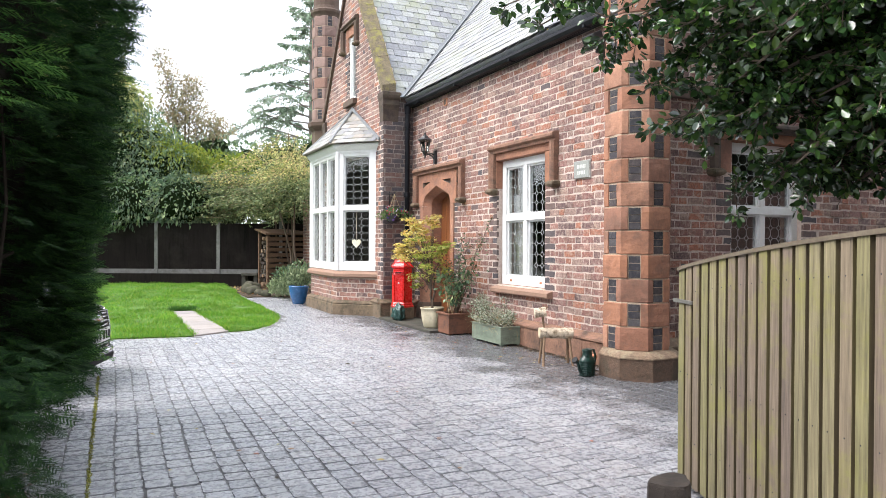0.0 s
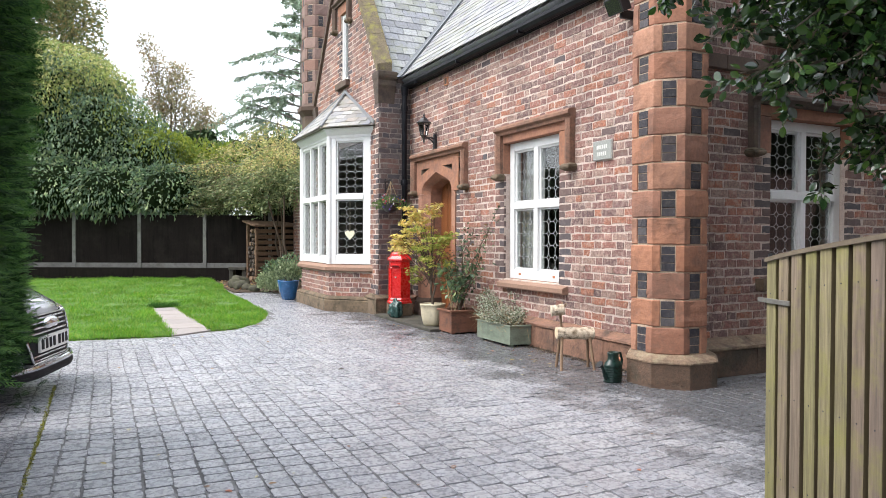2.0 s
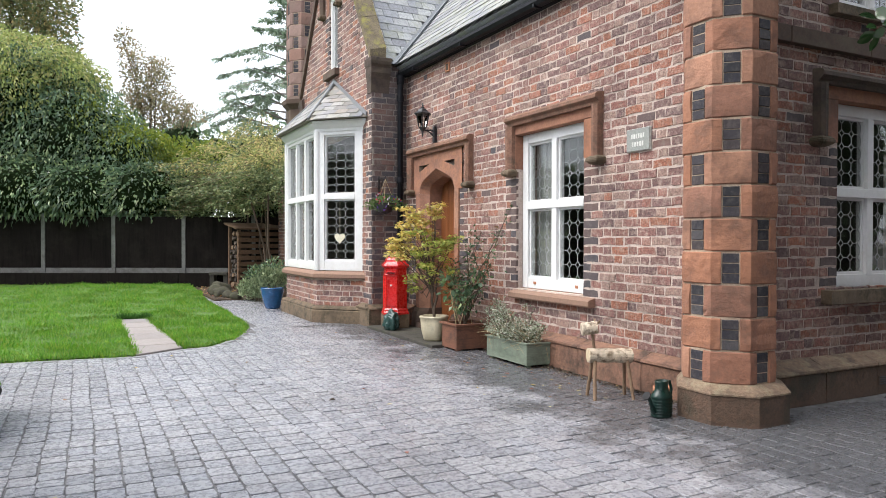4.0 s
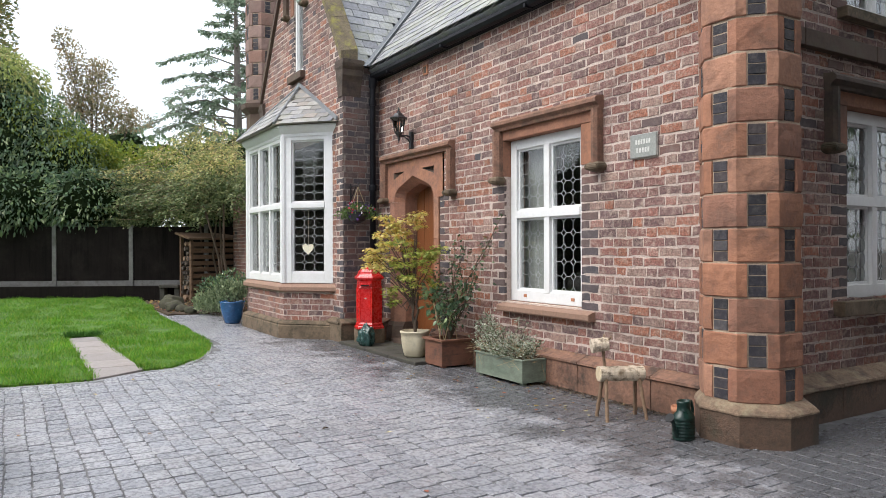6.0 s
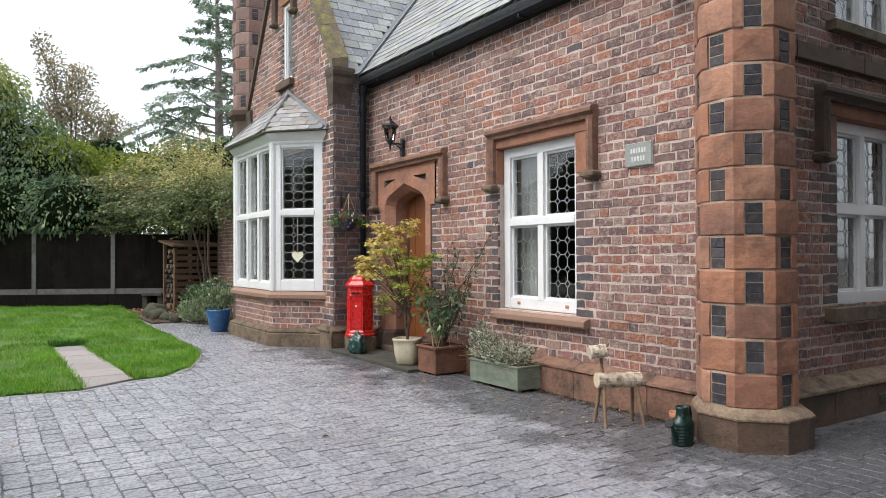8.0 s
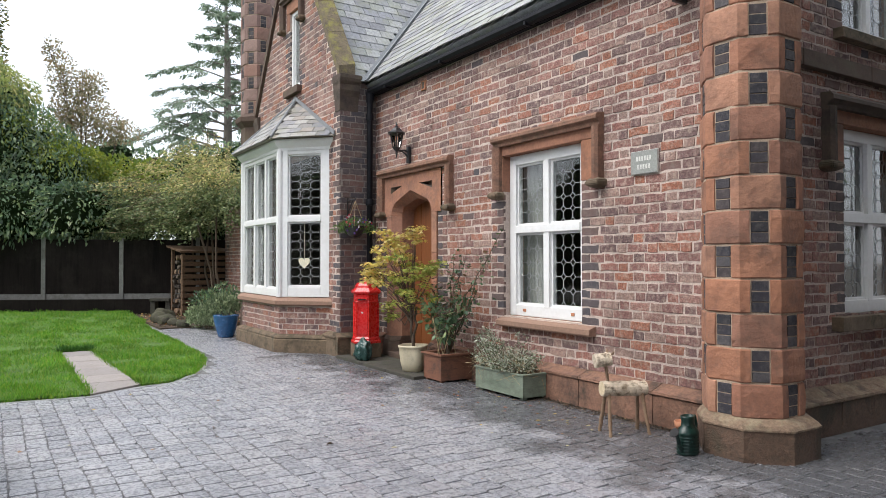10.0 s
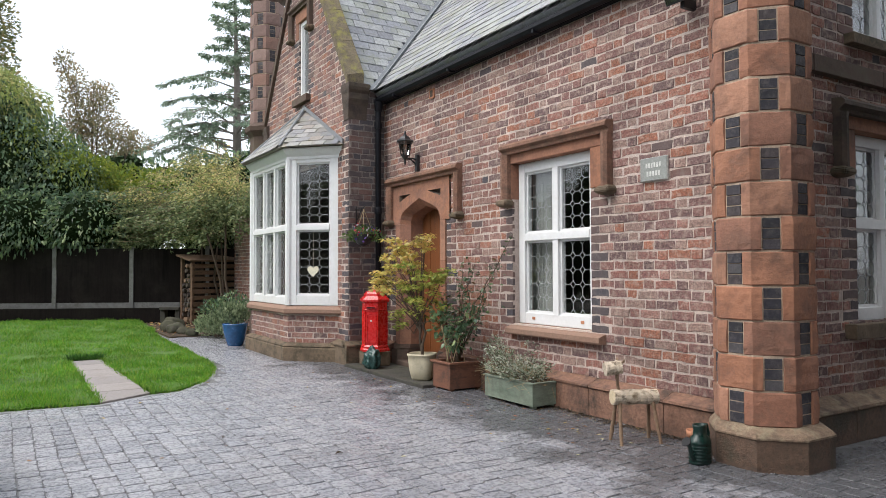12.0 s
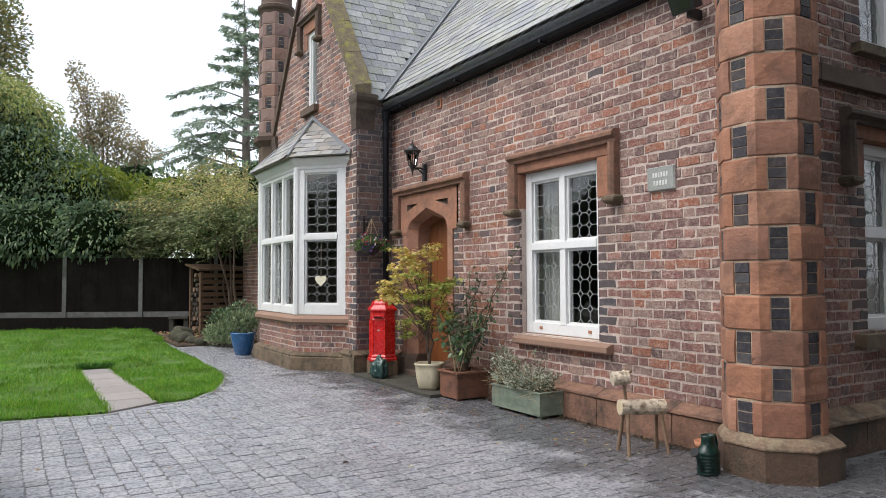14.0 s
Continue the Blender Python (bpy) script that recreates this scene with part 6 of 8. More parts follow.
for k in range(-4, 4):
    p = FD_ * (k * 1.83)
    bm = bmesh.new()
    box(bm, -0.05, 0.05, -0.05, 0.05, 0.0, 1.92, bevel=0.008)
    bm.transform(Matrix.Translation(p) @ Matrix.Rotation(math.atan2(FD_.y, FD_.x), 4, "Z"))
    part("post", bm, M_concrete, fence, "pale concrete fence post")
    if k < 3:
        bm = bmesh.new()
        box(bm, 0.05, 1.78, -0.02, 0.02, 0.25, 0.52, bevel=0.004)
        bm.transform(Matrix.Translation(p) @ Matrix.Rotation(math.atan2(FD_.y, FD_.x), 4, "Z"))
        part("gravel_board", bm, M_concrete, fence, "grey concrete gravel board")
        for i in range(14):
            bm = bmesh.new()
            x = 0.05 + i * 1.73 / 14
            rings(bm, [[(x, 0.0, z), (x + 0.128, 0.012, z), (x + 0.128, 0.02, z), (x, 0.022, z)] for z in (0.52, 1.86)])
            bm.transform(Matrix.Translation(p) @ Matrix.Rotation(math.atan2(FD_.y, FD_.x), 4, "Z") @ Matrix.Rotation(math.pi, 4, "Z") @ Matrix.Translation((-1.83, 0, 0)))
            part("board", bm, M_fence, fence)

# old garden wall behind the bay
GW = Face((0.15, 0, 0), (-1, 0, 0))
bm = bmesh.new()
GW.slab(bm, [(10.9, 0), (14.6, 0), (14.6, 2.6), (10.9, 2.6)], -0.25, -0.0042)
garden_wall = structure("wall_garden", bm, M_mortar, "old mossy brick garden wall", "wall")
brick_face(garden_wall, GW, lay_bricks(GW, lambda z: (10.9, 14.6), [], 0.0, 2.6))


# ---- things along the front wall ----
# red pillar box on a stone block
block = thing("stone_block", "buff stone block under the red pillar box", "stone block", (-0.36, 5.76, 0.035))
part("stone", boxed(-0.15, 0.15, -0.17, 0.17, 0, 0.19, bevel=0.012), M_sand_moss, block)
pb = thing("pillar_box", "glossy red six-sided pillar box ornament with a domed cap", "pillar box", (-0.36, 5.76, 0.225), turn=17)
pb.scale = (1.04, 1.04, 0.87)


def hexes(prof):
    return rings(bmesh.new(), [ngon(6, r, z, turn=0.0) for r, z in prof])


part("base", hexes([(0.2, 0.0), (0.2, 0.03), (0.185, 0.05), (0.185, 0.075), (0.165, 0.1)]), M_red, pb)
part("body", hexes([(0.16, 0.1), (0.16, 0.62)]), M_red, pb)
for i in range(6):
    a = math.pi / 6 + i * math.pi / 3
    m = Matrix.Rotation(a, 4, "Z") @ Matrix.Translation((0.16 * math.cos(math.pi / 6), 0, 0))
    bm = bmesh.new()
    for q in ((-0.066, -0.052, 0.14, 0.58), (0.052, 0.066, 0.14, 0.58), (-0.052, 0.052, 0.14, 0.155), (-0.052, 0.052, 0.565, 0.58)):
        box(bm, 0.0, 0.008, q[0], q[1], q[2], q[3])
    bm.transform(m)
    part("panel_moulding", bm, M_red, pb)
    bm = bmesh.new()
    beam(bm, (0.163 * math.cos(a - math.pi / 6), 0.163 * math.sin(a - math.pi / 6), 0.1), (0.163 * math.cos(a - math.pi / 6), 0.163 * math.sin(a - math.pi / 6), 0.62), 0.014, 0.014)
    part("corner_bead", bm, M_red, pb)
part("collar", hexes([(0.165, 0.62), (0.172, 0.635), (0.165, 0.65), (0.165, 0.74), (0.195, 0.765), (0.2, 0.79), (0.19, 0.81)]), M_red, pb)
part("cap", hexes([(0.185, 0.81), (0.15, 0.85), (0.145, 0.88), (0.12, 0.915), (0.07, 0.94), (0.03, 0.95)]), M_red, pb)
bm = bmesh.new()
lathe(bm, [(0.02, 0.945), (0.035, 0.965), (0.03, 0.985), (0.008, 1.0)], 10)
part("finial", bm, M_red, pb, smooth=True)
m = Matrix.Rotation(math.pi + math.pi / 6 - math.pi / 3 + math.pi / 3, 4, "Z") @ Matrix.Translation((0.15, 0, 0))
bm = bmesh.new()
box(bm, 0.0, 0.02, -0.07, 0.07, 0.66, 0.7, bevel=0.004)
bm.transform(m)
part("slot_hood", bm, M_red, pb)
bm = bmesh.new()
box(bm, 0.018, 0.021, -0.055, 0.055, 0.663, 0.68)
bm.transform(m)
part("letter_slot", bm, M_grille, pb, "dark letter slot")
bm = bmesh.new()
lathe(bm, [(0.014, 0.0), (0.014, 0.008), (0.006, 0.012)], 10)
bm.transform(m @ Matrix.Translation((0.0, 0.0, 0.47)) @ Matrix.Rotation(radians(90), 4, "Y"))
part("keyhole_boss", bm, M_letter, pb)

sack = thing("plastic_sack", "crumpled dark green plastic sack on the step", "sack", (-0.53, 5.5, 0.037))
bm = bmesh.new()
bmesh.ops.create_icosphere(bm, subdivisions=4, radius=1.0)
for v in bm.verts:
    n = noise.noise(v.co * 2.2) * 0.28 + noise.noise(v.co * 6) * 0.12
    v.co *= 1 + n
    v.co = Vector((v.co.x * 0.1, v.co.y * 0.15, max(0.0, 0.1 + v.co.z * 0.13 * (1.25 - 0.3 * v.co.y))))
part("sack_film", bm, M_bag, sack, smooth=True)

MAPLE = ([(0, 0, 0)] + [(math.sin(a) * r, 0.35 + math.cos(a) * r, 0.02 * (-1) ** i) for i, (a, r) in enumerate(
    [(-2.1, 0.2), (-1.7, 0.5), (-1.25, 0.16), (-0.85, 0.62), (-0.45, 0.17), (0, 0.72), (0.45, 0.17), (0.85, 0.62), (1.25, 0.16), (1.7, 0.5), (2.1, 0.2)])],
    [(0, i, i + 1) for i in range(1, 11)])


def stems(root, tips, r0, r1, sag=0.0, n=7, jitter=0.02):
    bm = bmesh.new()
    for tip in tips:
        a, b = Vector(root), Vector(tip)
        pts = []
        for i in range(n + 1):
            t = i / n
            p = a.lerp(b, t) + Vector((rng.uniform(-1, 1), rng.uniform(-1, 1), 0)) * jitter * math.sin(math.pi * t)
            p.z += sag * math.sin(math.pi * t) * (b - a).length
            pts.append(p)
        tube(bm, pts, [r0 + (r1 - r0) * i / n for i in range(n + 1)], 6)
    return bm


# maple in a cream pot
acer = thing("potted_maple", "small maple turning yellow in a cream glazed pot", "potted tree", (-0.45, 4.32, 0.035))
bm = bmesh.new()
prof = [(0.105, 0.0), (0.125, 0.02), (0.15, 0.12), (0.162, 0.22), (0.165, 0.275), (0.175, 0.285), (0.175, 0.305), (0.155, 0.305), (0.15, 0.26)]
rings(bm, [[(r * (1 + 0.085 * math.cos(4 * a)) * math.cos(a), r * (1 + 0.085 * math.cos(4 * a)) * math.sin(a), z) for a in [2 * math.pi * i / 28 for i in range(28)]] for r, z in prof])
part("pot", bm, M_cream, acer, "cream glazed clay pot", smooth=True)
bm = bmesh.new()
lathe(bm, [(0.001, 0.262), (0.15, 0.262), (0.15, 0.24)], 20)
part("compost", bm, M_soil, acer)
crown_y = [(-0.25, 0.48, 1.2, 0.2, 0.26, 0.13), (-0.15, 0.25, 1.38, 0.22, 0.28, 0.14), (-0.2, 0.05, 1.53, 0.2, 0.26, 0.12), (-0.1, -0.2, 1.6, 0.14, 0.16, 0.09), (-0.3, 0.3, 1.1, 0.2, 0.2, 0.1)]
crown_g = [(-0.15, -0.2, 1.22, 0.26, 0.32, 0.12), (-0.2, 0.1, 1.02, 0.24, 0.26, 0.13), (-0.05, -0.4, 1.2, 0.18, 0.2, 0.1), (-0.1, -0.05, 0.85, 0.2, 0.26, 0.14), (-0.15, 0.18, 0.68, 0.12, 0.14, 0.1), (0, -0.28, 0.98, 0.16, 0.18, 0.12)]


def pads(clumps, k):
    """Splits each clump into thin level pads of foliage."""
    out = []
    for c in clumps:
        for i in range(k):
            r_ = rng.uniform(0.34, 0.55)
            out.append((c[0] + rng.uniform(-0.75, 0.75) * c[3], c[1] + rng.uniform(-0.75, 0.75) * c[4], c[2] + (2 * (i + rng.random()) / k - 1) * c[5], c[3] * r_ * 1.15, c[4] * r_ * 1.15, 0.03))
    return out


crown_y, crown_g = pads(crown_y, 7), pads(crown_g, 5)
tips = [(c[0], c[1], c[2]) for c in (crown_y + crown_g)[::2]]
for tip in ((-0.03, 0.03, 0.8), (0.02, -0.04, 0.75)):
    part("stem", stems((0, 0, 0.26), [tip], 0.017, 0.012), M_twig, acer)
for t in tips:
    bm = tube(bmesh.new(), [Vector((-0.02, 0.02, 0.55 + 0.25 * rng.random())), Vector((t[0] * 0.5, t[1] * 0.5, t[2] * 0.8)), Vector(t)], [0.009, 0.006, 0.003], 5)
    part("branch", bm, M_twig, acer)
for nm, cl, count, mt in (("yellow_leaves", crown_y, 1900, M_leaf_acer), ("green_leaves", crown_g, 1350, M_leaf_acer_green)):
    p, d = clump_points(cl, count, 0.85)
    dd = d * np.array([1, 1, 0.1]) + nrng.normal(0, 0.45, d.shape) * np.array([1, 1, 0.5]) + np.array([0, 0, -0.4])
    scatter(nm, *MAPLE, frames_of(p, dd, nrng.uniform(0.032, 0.06, count), 0.4), mt, acer)

# brown wooden box with a straggling rose
wb = thing("wooden_planter", "brown stained square wooden planter", "planter", (-0.31, 3.78, 0.0))
for s in (-1, 1):
    part("side_board", boxed(s * 0.2 - 0.012, s * 0.2 + 0.012, -0.17, 0.17, 0.02, 0.29, bevel=0.004), M_brown_wood, wb)
    part("end_board", boxed(-0.212, 0.212, s * 0.17 - 0.012, s * 0.17 + 0.012, 0.02, 0.288, bevel=0.004), M_brown_wood, wb)
    part("rim", boxed(-0.235, 0.235, s * 0.185 - 0.03, s * 0.185 + 0.02, 0.288, 0.31, bevel=0.004), M_brown_wood, wb)
    part("rim", boxed(s * 0.212 - 0.024, s * 0.212 + 0.024, -0.155, 0.155, 0.289, 0.311, bevel=0.004), M_brown_wood, wb)
    for t in (-1, 1):
        part("foot", boxed(s * 0.17 - 0.025, s * 0.17 + 0.025, t * 0.14 - 0.025, t * 0.14 + 0.025, 0, 0.03), M_brown_wood, wb)
part("compost", boxed(-0.19, 0.19, -0.16, 0.16, 0.2, 0.27), M_soil, wb)
rose = thing("rose_bush", "straggling dark-leaved rose growing in the wooden planter", "shrub", (-0.31, 3.78, 0.27))
tips = [(0.05, -0.95, 1.38), (0.08, -0.62, 1.05), (-0.05, -0.3, 1.0), (0.1, 0.05, 1.05), (-0.1, 0.25, 0.8), (0.05, -0.5, 0.75), (-0.15, -0.15, 0.65), (0.1, -0.2, 1.1), (-0.08, 0.35, 0.55), (-0.1, -0.35, 0.45)]
for t in tips:
    part("stem", stems((0, 0, 0), [t], 0.008, 0.003, sag=0.06, jitter=0.05), M_twig, rose)
p, d = [], []
for k, t in enumerate(tips):
    for i in range(34 if k == 0 else 52):
        u = 0.4 + 0.6 * rng.random() ** 0.8
        q = Vector(t) * u + Vector((0, 0, 0.06 * math.sin(math.pi * u) * Vector(t).length))
        sp = 0.03 if k == 0 else 0.065
        p.append(q + Vector((rng.gauss(0, sp), rng.gauss(0, sp), rng.gauss(0, sp))))
        d.append((rng.gauss(0, 1), rng.gauss(0, 1), rng.gauss(-0.2, 0.6)))
scatter("leaves", *LEAF, frames_of(p, d, nrng.uniform(0.03, 0.058, len(p)), 0.6), M_leaf_rose, rose)
p, d = clump_points([(-0.1, 0.1, 0.42, 0.16, 0.16, 0.12), (-0.08, -0.05, 0.28, 0.14, 0.18, 0.12), (-0.1, 0.2, 0.56, 0.1, 0.1, 0.1), (0.0, -0.2, 0.5, 0.12, 0.14, 0.12)], 260, 0.8)
scatter("lower_leaves", *LEAF, frames_of(p, d + nrng.normal(0, 0.6, d.shape), nrng.uniform(0.055, 0.1, len(p)), 0.5), M_leaf_ivy, rose)
for i in range(5):
    a = Vector((rng.uniform(-0.12, 0.12), rng.uniform(-0.1, 0.1), 0))
    bm = tube(bmesh.new(), [a, a + Vector((rng.uniform(-0.1, 0.1), rng.uniform(-0.15, 0.1), rng.uniform(0.3, 0.5)))], 0.005, 5)
    part("cane", bm, M_straw, rose, "pale dry cane")

# sage green trough with silver-leaved planting
gp = thing("wooden_trough", "sage green painted wooden trough on short feet", "planter", (-0.245, 2.73, 0.0))
for s in (-1, 1):
    part("side_board", boxed(s * 0.15 - 0.011, s * 0.15 + 0.011, -0.385, 0.385, 0.03, 0.235, bevel=0.003), M_green_wood, gp)
    part("end_board", boxed(-0.139, 0.139, s * 0.374 - 0.011, s * 0.374 + 0.011, 0.03, 0.234, bevel=0.003), M_green_wood, gp)
    part("rim", boxed(s * 0.15 - 0.022, s * 0.15 + 0.016, -0.4, 0.4, 0.235, 0.25, bevel=0.003), M_green_wood, gp)
    part("rim", boxed(-0.128, 0.128, s * 0.378 - 0.02, s * 0.378 + 0.022, 0.2355, 0.2505, bevel=0.003), M_green_wood, gp)
    for t in (-1, 1):
        part("foot", boxed(s * 0.11 - 0.02, s * 0.11 + 0.02, t * 0.33 - 0.03, t * 0.33 + 0.03, 0, 0.04), M_green_wood, gp)
part("compost", boxed(-0.138, 0.138, -0.362, 0.362, 0.1, 0.215), M_soil, gp)
sil = thing("silver_shrub", "silver-green bushy plant with dry stalks in the trough", "shrub", (-0.245, 2.73, 0.215))
base = [(rng.uniform(-0.11, 0.1), rng.uniform(-0.34, 0.36), 0) for _ in range(84)]
bm = bmesh.new()
p, d = [], []
for b in base:
    tip = Vector(b) + Vector((rng.gauss(-0.06, 0.12), rng.gauss(0.07, 0.17), rng.uniform(0.06, 0.38) * (1.15 if b[1] > -0.1 else 0.75)))
    tube(bm, [b, Vector(b).lerp(tip, 0.5) + Vector((0, 0, 0.03)), tip], [0.004, 0.003, 0.0015], 4)
    for i in range(48):
        s = 0.25 + 0.75 * rng.random()
        p.append(Vector(b).lerp(tip, s) + Vector((rng.gauss(0, 0.02), rng.gauss(0, 0.02), rng.gauss(0, 0.015))))
        d.append((rng.gauss(0, 1), rng.gauss(0, 1), 0.6 + rng.gauss(0, 0.5)))
part("stem_tangle", bm, M_twig, sil)["kind"] = "stuff"
scatter("leaves", *SMALL_LEAF, frames_of(p, d, nrng.uniform(0.018, 0.036, len(p))), M_leaf_silver, sil)
p = [(rng.uniform(-0.17, 0.12), rng.uniform(-0.42, 0.42), rng.uniform(0.0, 0.12)) for _ in range(170)]
d = [(rng.gauss(-0.5, 0.6), rng.gauss(0, 0.9), rng.gauss(0.1, 0.4)) for _ in p]
scatter("dry_straw", [(-0.012, 0, 0), (0.012, 0, 0), (0.008, 1, -0.15), (0, 1.02, -0.16)], [(0, 1, 2), (0, 2, 3)], frames_of(p, d, nrng.uniform(0.12, 0.26, len(p))), M_straw, sil)

# birch log deer
deer = thing("log_deer", "rustic deer ornament made of birch logs and sticks", "garden ornament", (-0.5, 1.0, 0))
ax = Vector((0.94, -0.33, 0)).normalized()
side_ = Vector((0.33, 0.94, 0))


def log_piece(name, a, b, r, material=M_birch):
    bm = bmesh.new()
    a, b = Vector(a), Vector(b)
    n = 9
    tube(bm, [a.lerp(b, i / n) for i in range(n + 1)], [r * (1 + 0.05 * math.sin(i * 2.1)) for i in range(n + 1)], 16)
    for v in bm.verts:
        v.co += Vector((noise.noise(v.co * 25), noise.noise(v.co * 25 + Vector((5, 0, 0))), noise.noise(v.co * 25 + Vector((0, 7, 0))))) * 0.004
    return part(name, bm, material, deer, smooth=False)


body = log_piece("body", -ax * 0.18 + Vector((0, 0, 0.345)), ax * 0.18 + Vector((0, 0, 0.335)), 0.058)
for e, z in ((-0.181, 0.345), (0.181, 0.335)):
    bm = bmesh.new()
    c = ax * e + Vector((0, 0, z))
    tube(bm, [c - ax * 0.002, c + ax * 0.002], 0.05, 14)
    part("cut_end", bm, M_birch_end, body, "pale sawn end")
log_piece("neck", -ax * 0.13 + Vector((0, 0, 0.39)), -ax * 0.145 + Vector((0, 0, 0.53)), 0.012, M_stick)
head = log_piece("head", -ax * 0.235 + side_ * 0.01 + Vector((0, 0, 0.555)), -ax * 0.11 - side_ * 0.01 + Vector((0, 0, 0.57)), 0.052)
for e, l, sp in ((-1, 1, 0.055), (-1, -1, 0.075), (1, 1, 0.055), (1, -1, 0.075)):
    log_piece("leg", ax * e * 0.135 + side_ * l * 0.03 + Vector((0, 0, 0.315)), ax * e * 0.16 + side_ * l * (0.03 + sp) + Vector((0, 0, 0.0)), 0.014, M_stick)
for l in (-1, 1):
    log_piece("ear", -ax * 0.12 + side_ * l * 0.035 + Vector((0, 0, 0.6)), -ax * 0.105 + side_ * l * 0.06 + Vector((0, 0, 0.63)), 0.008, M_stick)

# watering can, with a small clay pot behind it
can = thing("watering_can", "dark green plastic watering can with ribbed sides", "watering can", (-0.575, 0.345, 0.0), turn=9)
can.scale = (0.9, 0.9, 0.95)
bm = bmesh.new()
prof = [(0.085, 0.0), (0.092, 0.01)]
for i in range(6):
    z = 0.02 + i * 0.022
    prof += [(0.096, z), (0.086, z + 0.008), (0.096, z + 0.016)]
prof += [(0.092, 0.16), (0.08, 0.185), (0.06, 0.2), (0.055, 0.24), (0.06, 0.262), (0.06, 0.275), (0.052, 0.275), (0.05, 0.24)]
rings(bm, [[(r * math.cos(a) * 1.05, r * math.sin(a) * 0.8, z) for a in [2 * math.pi * i / 24 for i in range(24)]] for r, z in prof])
part("body", bm, M_can, can, smooth=True)
bm = bmesh.new()
tube(bm, [(-0.07, 0, 0.03), (-0.115, 0, 0.07), (-0.14, 0, 0.13), (-0.165, 0, 0.165)], [0.022, 0.018, 0.014, 0.014], 10)
sp = part("spout", bm, M_can, can)
bm = bmesh.new()
lathe(bm, [(0.014, 0.0), (0.03, 0.02), (0.036, 0.03), (0.034, 0.036), (0.005, 0.04)], 16)
bm.transform(Matrix.Translation((-0.165, 0, 0.16)) @ Matrix.Rotation(radians(-50), 4, "Y"))
part("rose_head", bm, M_tyre, sp, "black sprinkler rose")
bm = bmesh.new()
tube(bm, [(0.055, 0, 0.265), (0.1, 0, 0.26), (0.125, 0, 0.2), (0.115, 0, 0.13), (0.092, 0, 0.09)], 0.012, 8)
part("handle", bm, M_can, can)
cp = thing("clay_pot", "small terracotta flower pot behind the watering can", "flower pot", (-0.42, 0.5, 0.0))
bm = bmesh.new()
lathe(bm, [(0.045, 0.0), (0.058, 0.13), (0.066, 0.135), (0.068, 0.175), (0.06, 0.175), (0.056, 0.14)], 20)
part("pot", bm, M_terracotta, cp, smooth=True)

# hanging basket on the wing's corner
hb = thing("hanging_basket", "hanging basket of violas and trailing geraniums", "hanging basket", (-0.44, 5.93, 1.64))
bm = bmesh.new()
lathe(bm, [(0.03, 0.0), (0.09, 0.03), (0.13, 0.08), (0.15, 0.15), (0.155, 0.155), (0.14, 0.15)], 18)
part("bowl", bm, M_black, hb, "dark moulded bowl")
for k in range(3):
    a = k * 2.1
    part("cord", beam(bmesh.new(), (0.15 * math.cos(a), 0.15 * math.sin(a), 0.15), (0, 0, 0.5), 0.006, 0.006), M_straw, hb, "pale cord")
cl = [(0, 0, 0.19, 0.18, 0.18, 0.07), (-0.12, 0.05, 0.15, 0.1, 0.12, 0.07), (0.1, -0.1, 0.15, 0.1, 0.1, 0.08), (-0.22, 0.05, 0.12, 0.08, 0.08, 0.04), (0.2, -0.06, 0.12, 0.08, 0.08, 0.05)]
p, d = clump_points(cl, 700, 0.8)
scatter("leaves", *SMALL_LEAF, frames_of(p, d + nrng.normal(0, 0.6, d.shape), nrng.uniform(0.025, 0.045, 700)), M_leaf_basket, hb)
p, d = clump_points([(-0.05, -0.1, 0.12, 0.1, 0.06, 0.06), (0.12, -0.12, 0.18, 0.06, 0.06, 0.05), (-0.05, -0.05, 0.24, 0.12, 0.1, 0.05)], 60, 0.3)
scatter("flowers", *MAPLE, frames_of(p, d, nrng.uniform(0.03, 0.05, 60)), M_flower, hb)["kind"] = "stuff"
br = thing("basket_bracket", "black wrought iron bracket for the hanging basket", "bracket", (-0.44, 6.18, 2.1))
bm = bmesh.new()
beam(bm, (0, -0.004, -0.16), (0, -0.004, 0.1), 0.012, 0.02)
part("back_bar", bm, M_black, br)
bm = bmesh.new()
tube(bm, [(0, 0, 0.06), (0, -0.15, 0.065), (0, -0.25, 0.06), (0, -0.27, 0.085), (0, -0.25, 0.1)], 0.007, 6)
part("arm", bm, M_black, br)
bm = bmesh.new()
tube(bm, [(0, 0, -0.12), (0, -0.08, -0.05), (0, -0.18, 0.06)], 0.006, 6)
part("strut", bm, M_black, br)

# ---- by the end of the house ----
blue = thing("blue_pot", "tall glossy blue glazed pot", "flower pot", (-1.2, 9.55, 0.0))
bm = bmesh.new()
lathe(bm, [(0.12, 0.0), (0.135, 0.02), (0.175, 0.15), (0.205, 0.28), (0.215, 0.36), (0.222, 0.375), (0.215, 0.39), (0.195, 0.385), (0.185, 0.33), (0.001, 0.33)], 28)
part("pot", bm, M_blue, blue, smooth=True)


